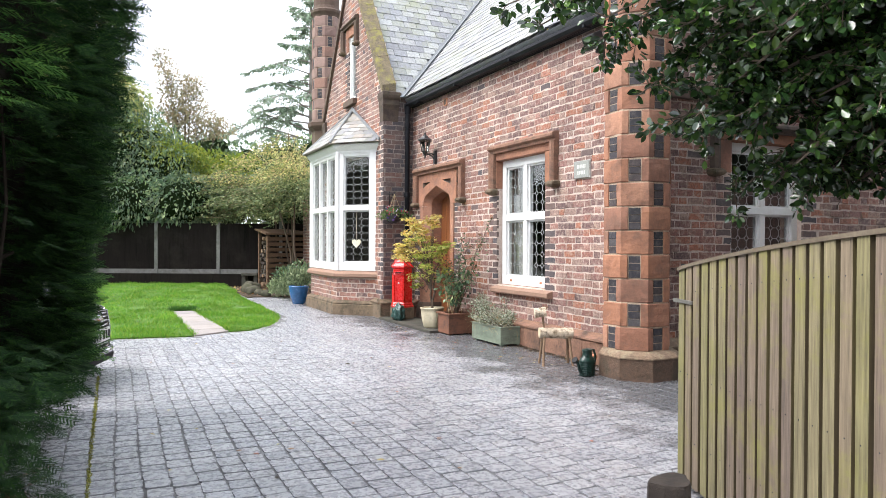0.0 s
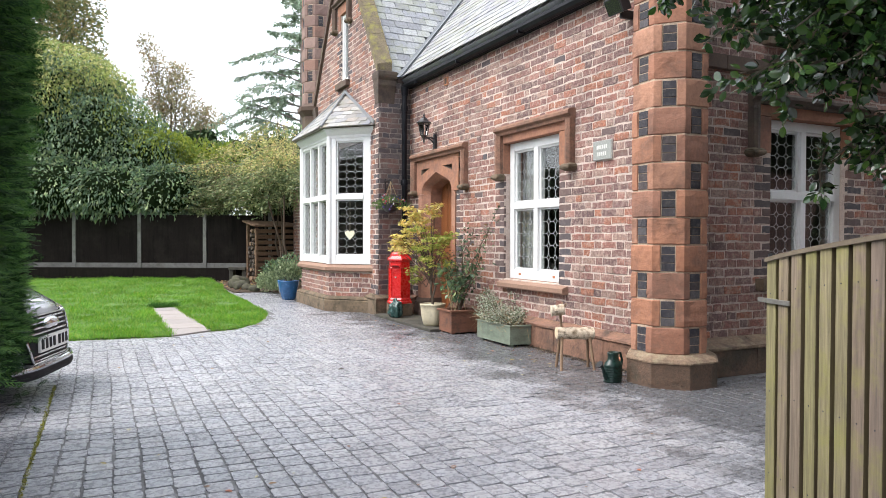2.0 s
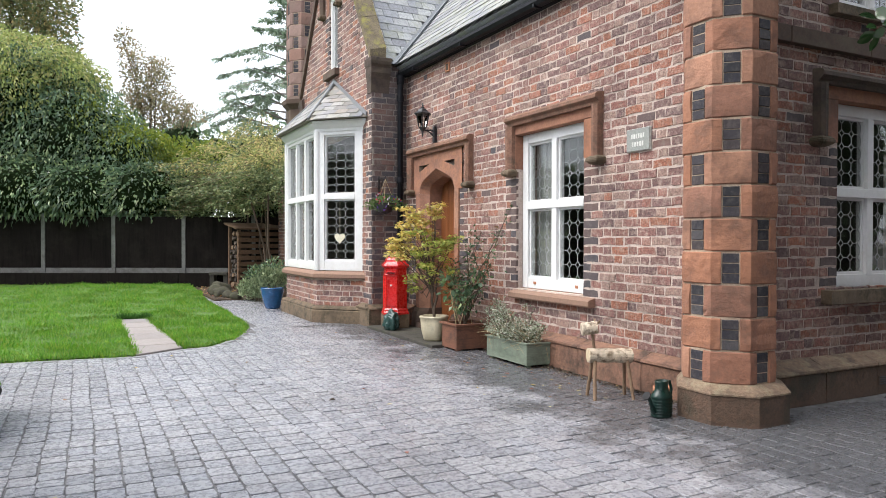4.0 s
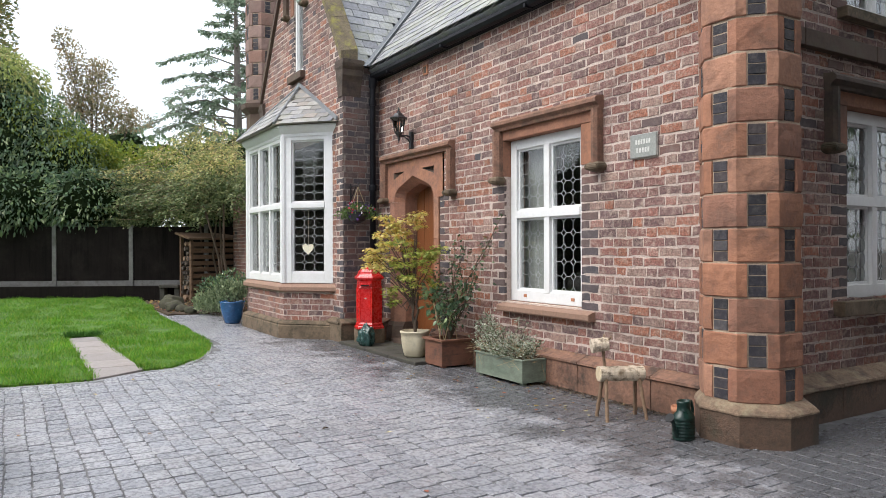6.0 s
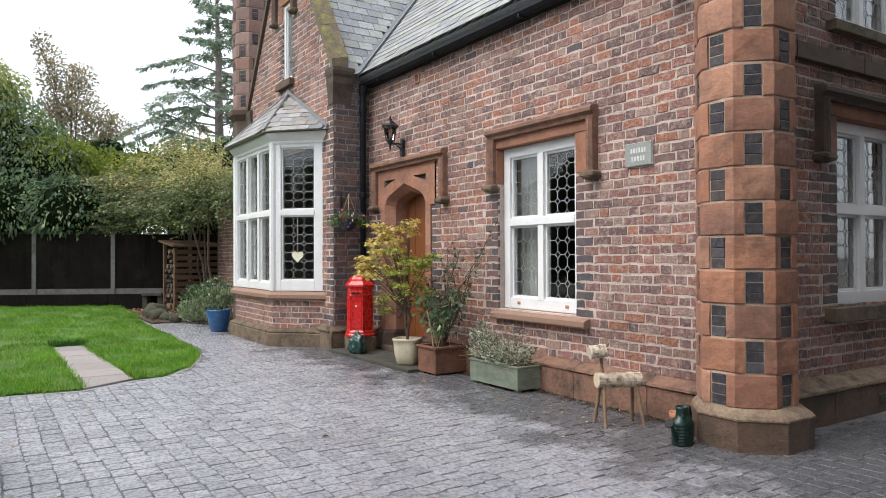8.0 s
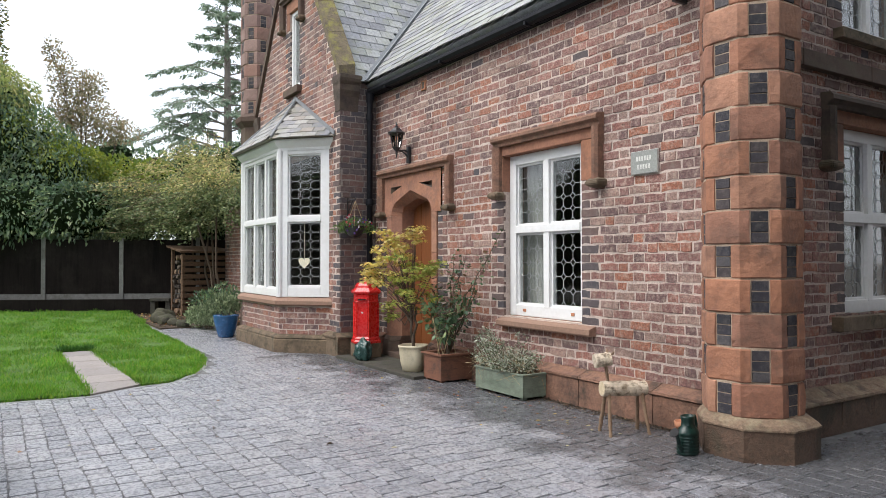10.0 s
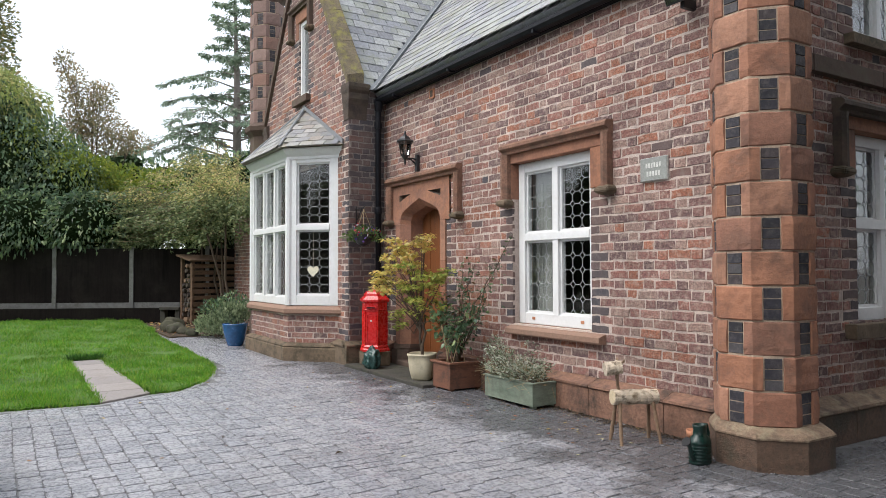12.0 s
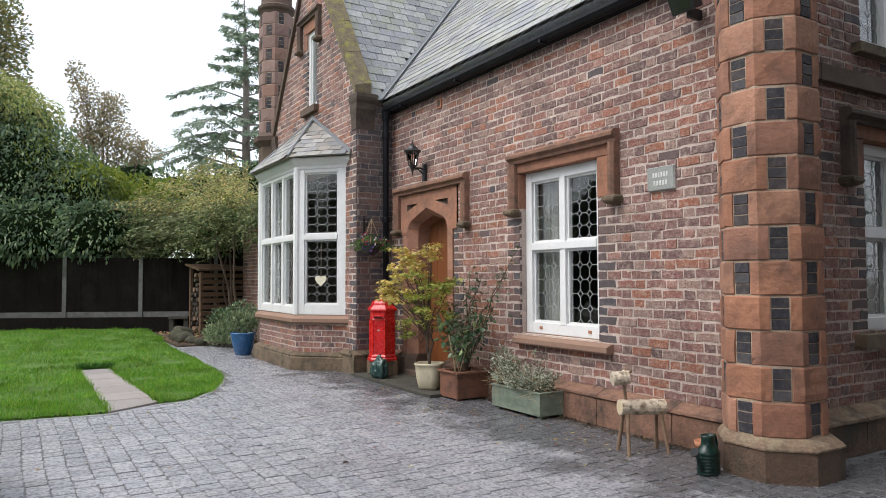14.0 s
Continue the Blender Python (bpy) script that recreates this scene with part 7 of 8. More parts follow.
def bushy(name, label, at, clumps, count, size, material, leaf=SMALL_LEAF, up=0.6, category="shrub", shell=0.8, stemmed=True):
    t = thing(name, label, category, at)
    p, d = clump_points(clumps, count, shell)
    dd = d * 0.6 + nrng.normal(0, 0.5, d.shape) + np.array([0, 0, up])
    if stemmed:
        bm = bmesh.new()
        for c in clumps:
            tube(bm, [(c[0] * 0.2, c[1] * 0.2, 0.0), (c[0] * 0.7, c[1] * 0.7, c[2] * 0.6), (c[0], c[1], c[2] + c[5] * 0.5)], [0.018, 0.012, 0.004], 6)
        part("stems", bm, M_twig, t)
    scatter("leaves", *leaf, frames_of(p, dd, nrng.uniform(size * 0.65, size * 1.3, count)), material, t)
    return t


bushy("blue_pot_plant", "grey-green lavender in the blue pot", (-1.2, 9.55, 0.33), [(0, 0, 0.2, 0.2, 0.2, 0.18), (-0.1, 0.1, 0.28, 0.14, 0.14, 0.14), (0.12, -0.08, 0.26, 0.14, 0.14, 0.14)], 900, 0.06, M_leaf_rosemary, up=1.6)
bushy("rosemary", "upright grey-green rosemary bush", (-1.12, 11.0, 0.03), [(0, 0, 0.26, 0.22, 0.3, 0.24), (-0.16, 0.35, 0.2, 0.2, 0.25, 0.2), (0.1, -0.4, 0.24, 0.18, 0.25, 0.22)], 2600, 0.06, M_leaf_rosemary, up=1.5)
bushy("dark_shrub", "low dark green shrub by the garden wall", (-0.5, 12.3, 0.03), [(0, 0, 0.42, 0.36, 0.7, 0.38), (-0.15, -0.6, 0.34, 0.28, 0.4, 0.28), (-0.25, 0.6, 0.35, 0.3, 0.45, 0.3)], 2300, 0.07, M_leaf_ivy)
for i, (x, y, s) in enumerate(((-1.55, 12.1, 0.14), (-1.6, 12.5, 0.19), (-1.62, 13.0, 0.2), (-1.5, 13.5, 0.24), (-1.45, 11.7, 0.12), (-1.35, 13.9, 0.18))):
    t = thing("rockery_stone", "rough mossy rockery stone edging the bed", "stone", (x, y, 0.02), group="rockery stones")
    bm = bmesh.new()
    bmesh.ops.create_icosphere(bm, subdivisions=3, radius=s)
    for v in bm.verts:
        v.co *= 1 + 0.35 * noise.noise(v.co * 5 + Vector((i * 3.0, 0, 0)))
        v.co.z = max(-0.01, v.co.z * 0.75 + s * 0.4)
    part("rock", bm, M_rock, t)

# log store
ls = thing("log_store", "timber log store with slatted side, stacked with split logs", "log store", (-1.0, 14.95, 0.0), turn=-75)
for x, y in ((0.0, 0.0), (0.5, 0.0), (0.0, 1.15), (0.5, 1.15)):
    part("post", boxed(x - 0.035, x + 0.035, y - 0.035, y + 0.035, 0, 1.62 if x < 0.2 else 1.5, bevel=0.005), M_store, ls)
for i in range(9):
    z = 0.16 + i * 0.15
    part("slat", boxed(0.536, 0.556, -0.03, 1.2, z, z + 0.1, bevel=0.003), M_store, ls)
bm = bmesh.new()
rings(bm, [[(-0.1, y, 1.66), (0.62, y, 1.52), (0.62, y, 1.56), (-0.1, y, 1.7)] for y in (-0.12, 1.28)])
part("roof_board", bm, M_store, ls)
part("floor_board", boxed(0.0, 0.5, 0.0, 1.15, 0.06, 0.1), M_store, ls)
for i in range(60):
    x, z = 0.09 + 0.34 * rng.random(), 0.15 + (i % 12) * 0.115
    bm = bmesh.new()
    n = rng.choice((3, 4, 5))
    rings(bm, [[(x + 0.055 * math.cos(a + i), y, z + 0.055 * math.sin(a + i)) for a in [2 * math.pi * k / n for k in range(n)]] for y in (-0.06 + rng.uniform(0, 0.1), 0.3 + 0.1 * rng.random())])
    part("log", bm, rng.choice((M_stick, M_log, M_log, M_bark)), ls)
bench = thing("stone_bench", "small dark weathered stone bench by the fence", "bench", (-1.2, 15.2, 0.0), turn=-33)
part("seat_slab", boxed(-0.24, 0.24, -0.15, 0.15, 0.36, 0.43, bevel=0.012), M_damp_stone, bench)
for s in (-1, 1):
    part("support", boxed(s * 0.18 - 0.06, s * 0.18 + 0.06, -0.1, 0.1, 0, 0.36, bevel=0.012), M_damp_stone, bench)


# ---- gate leaf, standing open ----
GA, GB = Vector((-2.06, -2.46, 0)), Vector((-2.9, -4.86, 0))
GLEN = (GB - GA).length
gturn = math.degrees(math.atan2((GB - GA).y, (GB - GA).x))
gate = thing("timber_gate", "open close-slatted timber gate with a curved top, green with algae", "gate", tuple(GA), turn=gturn)


def gate_top(s):
    """Height of the curved top, s metres from the latch end."""
    return 1.165 + 0.215 * math.sin(min(1.0, s / 2.55) * math.pi / 2) ** 0.85


bm = bmesh.new()
lathe(bm, [(0.0032, 0.0), (0.0032, 0.001), (0.001, 0.0015)], 6)
bm.transform(Matrix.Rotation(radians(90), 4, "X"))
MESH_NAIL = bpy.data.meshes.new("nail")
bm.to_mesh(MESH_NAIL)
bm.free()
MESH_NAIL.materials.append(M_black)
PITCHG, SLATW = 0.0865, 0.062
i = 0
while (i + 1) * PITCHG < GLEN:
    a = i * PITCHG
    bm = bmesh.new()
    e = 0.004
    sec = [(a, 0.012), (a, -0.018), (a + e, -0.022), (a + SLATW - e, -0.022), (a + SLATW, -0.018), (a + SLATW, 0.012)]
    sec = [(x, y) for x, y in sec]
    off = rng.uniform(-0.002, 0.002)
    rings(bm, [[(x, y + off, 0.05) for x, y in sec], [(x, y + off, gate_top(x) - 0.012) for x, y in sec]])
    # side faces take the darker edge colour, painted as shade between slats
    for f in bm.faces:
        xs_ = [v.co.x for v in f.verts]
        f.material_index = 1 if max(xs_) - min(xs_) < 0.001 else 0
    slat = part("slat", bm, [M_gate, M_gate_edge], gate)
    for z in (0.28, 0.62, gate_top(a) - 0.14):
        nail = new("nail", MESH_NAIL)
        nail.parent = slat
        nail.location = (a + SLATW / 2, -0.022 + off, z)
    i += 1
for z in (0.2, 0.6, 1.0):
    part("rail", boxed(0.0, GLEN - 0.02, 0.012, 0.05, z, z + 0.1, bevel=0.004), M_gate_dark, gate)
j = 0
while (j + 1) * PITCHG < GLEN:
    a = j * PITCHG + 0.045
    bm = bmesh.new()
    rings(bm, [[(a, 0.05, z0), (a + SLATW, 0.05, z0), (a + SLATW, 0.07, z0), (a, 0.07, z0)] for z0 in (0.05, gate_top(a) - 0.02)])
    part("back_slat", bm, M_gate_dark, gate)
    j += 1
bm = bmesh.new()
n = 30
rings(bm, [[(s, -0.03, gate_top(s) - 0.012), (s, 0.06, gate_top(s) - 0.012), (s, 0.06, gate_top(s) + 0.006), (s, -0.03, gate_top(s) + 0.006)] for s in [GLEN * k / n for k in range(n + 1)]])
part("top_cap", bm, M_gate_cap, gate, "thin weathered capping strip")
part("latch_bar", boxed(-0.05, 0.17, -0.03, -0.022, 0.985, 1.005, bevel=0.002), M_dull_steel, gate, "dull steel latch bar")
bm = bmesh.new()
tube(bm, [(-0.02, 0.02, 0.02), (-0.025, 0.02, 1.0), (-0.03, 0.02, 1.14), (-0.035, 0.02, 1.19)], [0.008, 0.008, 0.008, 0.013], 8)
part("drop_bolt", bm, M_black, gate, "black drop bolt")

stump = thing("log_stump", "dark sawn log stop on the paving by the gate", "log", (-2.48, -2.83, 0.0))
bm = bmesh.new()
n = 22
loops = []
for z, k in ((0, 1.08), (0.08, 1.0), (0.19, 0.97), (0.203, 0.92)):
    loops.append([((0.095 + 0.012 * math.sin(3 * a) + 0.008 * math.sin(7 * a + 1)) * k * math.cos(a), (0.095 + 0.012 * math.sin(3 * a)) * k * math.sin(a), z + 0.008 * math.cos(a)) for a in [2 * math.pi * i / n for i in range(n)]])
rings(bm, loops)
part("log_body", bm, M_log, stump)

# ---- parked car: only its nose shows past the hedge ----
car = thing("parked_car", "grey parked hatchback with a black bright-barred grille", "car", (-7.03, 2.41, 0.0), turn=-17)
car.scale = (1.03, 1.03, 1.06)


def setback(y):
    """How far the nose is swept back towards the wings."""
    return 0.75 * max(0.0, abs(y) - 0.2) ** 2


def nose_point(y, z, out=0.0):
    """A point on the rounded nose, pushed forwards."""
    return Vector((2.12 - setback(y) - 0.35 * max(0.0, z - 0.42) ** 1.5 + out, y, z))


bm = bmesh.new()
loops = []
for k in range(35):
    s = -2.15 + 4.2 * (k / 34) ** 0.8
    tail = max(0.0, (-1.5 - s) / 0.65)
    near = max(0.0, (s - 1.2) / 0.89)
    w = 0.89 * math.sqrt(1 - 0.35 * tail ** 2.5)
    lo = 0.235 + 0.1 * tail
    tp = 0.89 - 0.05 * max(0.0, (s - 0.4) / 1.7) - 0.235 * near ** 2.6 - 0.05 * tail
    bulge = 0.07 * (1 - 0.55 * near)
    half = [(0.0, lo), (w * 0.3, lo), (w * 0.6, lo), (w * 0.9, lo), (w * 0.985, lo + 0.1), (w, lo + (tp - lo) * 0.55), (w * 0.95, tp - 0.06 - 0.04 * near), (w * 0.84, tp - 0.03 * near), (w * 0.6, tp + bulge * 0.45), (w * 0.3, tp + bulge * 0.85), (0.0, tp + bulge)]
    full = half + [(-y, z) for y, z in reversed(half[1:-1])]
    loops.append([(s - setback(y) * min(1.0, max(0.0, (s - 0.6) / 1.4)), y, z) for y, z in full])
# the front face closes in on its middle line
loops.append([(x + 0.025, y * 0.97, 0.45 + (z - 0.45) * 0.86) for x, y, z in loops[-1]])
loops.append([(x + 0.005, y, 0.45 + (z - 0.45) * 0.02) for x, y, z in loops[-1]])
rings(bm, loops)
part("body", bm, M_car, car, "metallic grey bodywork", smooth=True)
bm = bmesh.new()
loops = []
for x, w, z in ((-1.95, 0.55, 0.95), (-1.6, 0.66, 1.28), (-0.9, 0.62, 1.43), (0.1, 0.6, 1.42), (0.55, 0.68, 1.2), (1.0, 0.74, 0.95)):
    loops.append([(x, -w - 0.06, 0.86), (x, -w, max(0.9, z - 0.1)), (x, -w * 0.7, z), (x, w * 0.7, z), (x, w, max(0.9, z - 0.1)), (x, w + 0.06, 0.86)])
rings(bm, loops)
part("cabin", bm, M_grille, car, "dark glazed cabin", smooth=True)


def grille_half(z):
    return 0.31 + 0.1 * (1 - abs(z - 0.5) / 0.22)


bm = bmesh.new()
zs = [0.285, 0.33, 0.39, 0.45, 0.51, 0.57, 0.61]
rings(bm, [[nose_point(grille_half(z) * (-1 + 2 * i / 16), z, 0.012) for i in range(17)] + [nose_point(grille_half(z) * (1 - 2 * i / 16), z, -0.08) for i in range(17)] for z in zs])
part("grille", bm, M_grille, car, "deep black grille")
for z in (0.305, 0.335, 0.495, 0.53, 0.565, 0.595):
    bm = bmesh.new()
    h = grille_half(z) - 0.02
    tube(bm, [nose_point(h * (-1 + 2 * i / 16), z, 0.014) for i in range(17)], 0.0075, 6)
    part("grille_bar", bm, M_chrome, car, "bright grille bar")
bm = bmesh.new()
outl = [(grille_half(z), z) for z in zs]
tube(bm, [nose_point(y, z, 0.018) for y, z in outl + [(-y, z) for y, z in reversed(outl)] + outl[:1]], 0.008, 6)
part("grille_surround", bm, M_chrome, car, "bright grille surround")
bm = bmesh.new()
tube(bm, [nose_point(-0.13 + 0.26 * i / 10, 0.55, 0.012) for i in range(11)], [0.014, 0.032, 0.04, 0.043, 0.044, 0.044, 0.044, 0.043, 0.04, 0.032, 0.014], 10)
part("badge", bm, M_chrome, car, "plain bright oval badge", smooth=True)
bm = bmesh.new()
rings(bm, [[nose_point(-0.26 + 0.52 * i / 10, z, 0.034) for i in range(11)] + [nose_point(0.26 - 0.52 * i / 10, z, 0.018) for i in range(11)] for z in (0.36, 0.47)])
pl = part("number_plate", bm, M_plate, car, "white number plate")
for i in range(7):
    bm = bmesh.new()
    y = -0.21 + i * 0.07 + (0.02 if i > 3 else -0.01)
    rings(bm, [[nose_point(y - 0.02, z, 0.037), nose_point(y + 0.02, z, 0.037), nose_point(y + 0.02, z, 0.03), nose_point(y - 0.02, z, 0.03)] for z in (0.38, 0.45)])
    part("plate_bar", bm, M_grille, pl)
bm = bmesh.new()
tube(bm, [nose_point(-0.75 + 1.5 * i / 20, 0.262, 0.03) for i in range(21)], 0.02, 8)
part("lower_lip", bm, M_chrome, car, "bright lower bumper lip")
bm = bmesh.new()
tube(bm, [nose_point(-0.8 + 1.6 * i / 20, 0.215, 0.02) for i in range(21)], 0.035, 8)
part("air_dam", bm, M_grille, car)
for s in (-1, 1):
    bm = bmesh.new()
    rings(bm, [[nose_point(s * y, z, 0.012) for y, z in ((0.46, 0.55), (0.72, 0.58), (0.8, 0.66), (0.52, 0.62))], [nose_point(s * y, z, -0.06) for y, z in ((0.46, 0.55), (0.72, 0.58), (0.8, 0.66), (0.52, 0.62))]])
    part("headlight", bm, M_lamp_glass, car, "clear headlight")
    for x in (1.3, -1.3):
        bm = bmesh.new()
        lathe(bm, [(0.2, -0.1), (0.3, -0.1), (0.315, -0.07), (0.315, 0.07), (0.3, 0.1), (0.2, 0.1)], 28)
        bm.transform(Matrix.Translation((x, s * 0.8, 0.315)) @ Matrix.Rotation(radians(90), 4, "X"))
        w = part("wheel", bm, M_tyre, car, "black tyre")
        bm = bmesh.new()
        lathe(bm, [(0.21, -0.06), (0.21, 0.06), (0.1, 0.07), (0.02, 0.05)], 20)
        bm.transform(Matrix.Translation((x, s * 0.8, 0.315)) @ Matrix.Rotation(radians(90), 4, "X"))
        part("rim", bm, M_chrome, w, "silver alloy rim")


# ---- conifer hedge beside the drive ----
def spray_shape():
    """A flat, feathery conifer spray, y along its axis, 1 long."""
    v, f = [], []

    def finger(a, b, w):
        d = (b - a).normalized()
        s = Vector((-d.y, d.x, 0)) * w
        k = len(v)
        v.extend([tuple(a - s), tuple(a + s), tuple(b)])
        f.append((k, k + 1, k + 2))
    finger(Vector((0, 0, 0)), Vector((0, 1, -0.06)), 0.016)
    for i in range(9):
        y = 0.1 + 0.095 * i
        ln = 0.36 * math.sin(math.pi * (0.25 + 0.7 * i / 9)) ** 0.9 * (0.6 + 0.55 * ((i * 7) % 5) / 4)
        for s in (-1, 1):
            a = Vector((0, y, -0.06 * y))
            b = a + Vector((s * ln * 0.75, ln * 0.75, -0.05))
            finger(a, b, 0.023)
            for t in (0.55,):
                c = a.lerp(b, t)
                finger(c, c + Vector((s * 0.03, ln * 0.38, 0.0)), 0.022)
                finger(c, c + Vector((s * ln * 0.38, 0.02, -0.01)), 0.022)
    return v, f


SPRAY = spray_shape()
HY0, HY1 = -3.75, 0.85


def hedge_x(y, z):
    """The hedge's face towards the drive."""
    t = min(1.0, max(0.0, (y + 2.4) / 2.9))
    base = -4.84 - 0.13 * t
    low = max(0.0, 0.68 - 0.12 * (y + 1) - z) * (0.5 + 0.7 * min(1.0, max(0.0, (y + 3.3) / 0.7)))
    over = 0.2 * min(1.0, max(0.0, (z - 1.3) / 1.1)) * (1 - t)
    return base - low + over + 0.05 * noise.noise(Vector((y * 1.6, z * 1.6, 0.3)))


def hollow(y, z):
    """How bare the inside is at the cut end of the hedge."""
    return max(0.0, min(1.0, (-2.2 - y) / 0.6)) * max(0.0, min(1.0, (z - 0.95) / 0.15)) * max(0.0, min(1.0, (1.62 - z) / 0.12))


hedge = thing("conifer_hedge", "tall dense dark green conifer hedge beside the drive", "hedge", (0, 0, 0))
# near-black shell whose colour paints in the shade inside the hedge
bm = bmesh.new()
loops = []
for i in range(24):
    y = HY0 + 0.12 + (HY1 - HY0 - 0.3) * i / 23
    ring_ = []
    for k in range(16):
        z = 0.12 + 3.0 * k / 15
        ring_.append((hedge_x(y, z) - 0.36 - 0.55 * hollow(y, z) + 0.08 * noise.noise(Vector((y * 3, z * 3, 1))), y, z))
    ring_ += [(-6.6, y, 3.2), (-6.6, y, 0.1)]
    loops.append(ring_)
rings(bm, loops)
part("inner_mass", bm, surface("hedge_shade", [(0.012, 0.014, 0.01), (0.02, 0.018, 0.013)], grain=12, patch=3, rough=1.0, bump=1.0, depth=0.05, spec=0.05), hedge, "near-black inner shell painted as shade inside the hedge")
p, d = [], []
for i in range(25000):
    z = 0.14 + 3.2 * rng.random() ** 1.1
    y = HY0 + (HY1 - HY0) * rng.random()
    deep = rng.random() ** 1.6 * 0.34
    # hollows where the dark inside shows
    if noise.noise(Vector((y * 1.3 + 4, z * 1.1, 0))) > 0.12 and rng.random() < 0.8:
        continue
    if rng.random() < 0.93 * hollow(y, z):
        continue
    p.append((hedge_x(y, z) - 0.1 - deep, y, z))
    d.append((0.9 + rng.gauss(0, 0.25), rng.gauss(-0.25, 0.45), rng.gauss(-0.12, 0.28)))
for i in range(3400):                   # the cut end, and the far end
    z = 0.15 + 3.0 * rng.random()
    x = -4.95 - 1.7 * rng.random() ** 1.3
    if rng.random() > 0.96 * hollow(HY0, z) and noise.noise(Vector((x * 2.1, z * 1.7, 5.0))) < 0.15:
        p.append((x, HY0 + 0.15 + rng.uniform(-0.1, 0.1), z))
        d.append((rng.gauss(0.5, 0.4), -0.8, rng.gauss(-0.05, 0.25)))
    if i % 3 == 0:
        p.append((x, HY1 - 0.25, z))
        d.append((rng.gauss(0.3, 0.4), 0.9, rng.gauss(-0.1, 0.3)))
ln = nrng.uniform(0.06, 0.135, len(p)) * np.where(np.array(p)[:, 1] < -2.9, 0.72, 1.0)
scatter("sprays", *SPRAY, frames_of(p, d, ln, 0.5), M_leaf_conifer, hedge)["label"] = "feathery dark green sprays"
p, d = [], []
for i in range(760):
    z = 0.1 + 0.55 * rng.random() ** 1.4
    y = -3.8 + 0.75 * rng.random()
    p.append((hedge_x(y, z) - 0.05 - 0.09 * rng.random(), y, z))
    d.append((0.9, rng.gauss(-0.2, 0.5), rng.gauss(-0.1, 0.3)))
scatter("dead_sprays", *SPRAY, frames_of(p, d, nrng.uniform(0.07, 0.15, len(p)), 0.35), M_leaf_brown, hedge)["label"] = "rusty dead sprays low down"
p, d = [], []
for i in range(620):                    # boughs reaching out above the hollow at the cut end, coloured as lit
    z = 1.56 + 0.9 * rng.random()
    p.append((-5.95 + 0.95 * rng.random(), HY0 + rng.uniform(-0.05, 0.12), z))
    d.append((1.0, rng.gauss(-0.35, 0.3), rng.gauss(-0.05, 0.2)))
for i in range(1500):                   # light green tips along the face, painted as light shining through
    y, z = rng.uniform(-2.3, 0.7), 0.75 + 1.7 * rng.random() ** 1.2
    p.append((hedge_x(y, z) - 0.07 - 0.1 * rng.random(), y, z))
    d.append((0.9, rng.gauss(0.3, 0.4), rng.gauss(0.12, 0.25)))
scatter("fresh_sprays", *SPRAY, frames_of(p, d, nrng.uniform(0.07, 0.15, len(p)), 0.4), M_leaf_conifer_lit, hedge)["label"] = "lighter green sprays, coloured as if lit"
p, d = [], []
for i in range(2600):                   # top and back
    y = rng.uniform(HY0, HY1)
    if i % 2:
        p.append((rng.uniform(-6.6, -5.0), y, 3.12 + rng.uniform(-0.05, 0.12)))
        d.append((rng.gauss(0, 0.6), rng.gauss(0, 0.6), 1.0))
    else:
        p.append((-6.58, y, rng.uniform(0.15, 3.2)))
        d.append((-1.0, rng.gauss(0, 0.5), rng.gauss(0, 0.4)))
scatter("back_sprays", *SPRAY, frames_of(p, d, nrng.uniform(0.16, 0.3, len(p)), 0.6), M_leaf_conifer, hedge)["label"] = "feathery dark green sprays"
# bark recoloured near black for the shade inside the hedge
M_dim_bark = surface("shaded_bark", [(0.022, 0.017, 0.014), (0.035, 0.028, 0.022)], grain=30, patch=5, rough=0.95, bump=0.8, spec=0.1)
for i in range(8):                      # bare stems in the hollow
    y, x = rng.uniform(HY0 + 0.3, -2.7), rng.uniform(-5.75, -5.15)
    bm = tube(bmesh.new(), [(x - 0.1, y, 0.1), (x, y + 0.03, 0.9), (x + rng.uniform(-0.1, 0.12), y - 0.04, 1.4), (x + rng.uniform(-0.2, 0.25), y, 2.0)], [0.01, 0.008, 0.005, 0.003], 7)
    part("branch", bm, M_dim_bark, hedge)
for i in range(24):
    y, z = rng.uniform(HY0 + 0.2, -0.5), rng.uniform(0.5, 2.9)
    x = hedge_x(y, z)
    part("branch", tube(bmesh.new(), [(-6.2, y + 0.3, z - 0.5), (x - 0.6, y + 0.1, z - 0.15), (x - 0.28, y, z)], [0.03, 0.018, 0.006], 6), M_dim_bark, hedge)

# ---- broad-leaved evergreen over the gate ----
holly = thing("evergreen_tree", "glossy dark evergreen tree overhanging the gate", "tree", (0.2, -3.9, 0.0))
HO = Vector((0.2, -3.9, 0.0))
TIPS = [(-2.68, -1.65, 2.6), (-2.51, -1.74, 2.47), (-2.32, -1.93, 2.31), (-2.36, -2.14, 2.41), (-2.04, -2.06, 2.03), (-1.86, -2.15, 1.86), (-1.83, -2.38, 2.05), (-1.36, -2.16, 1.47),
        (-1.6, -2.49, 1.83), (-1.13, -2.38, 1.6), (-1.43, -2.79, 1.96), (-0.6, -2.3, 1.46), (-1.18, -2.91, 1.66), (-1.43, -3.13, 2.1), (-2.12, -2.47, 2.31), (-1.88, -2.81, 2.2),
        (-1.71, -3.0, 2.32), (-2.27, -2.18, 2.8), (-2.45, -1.88, 2.94), (-1.85, -2.6, 2.78), (-0.96, -3.23, 2.19), (-1.0, -2.6, 1.95), (-0.8, -2.75, 1.7), (-1.3, -2.5, 2.2), (-0.5, -2.6, 2.0)]
bm = bmesh.new()
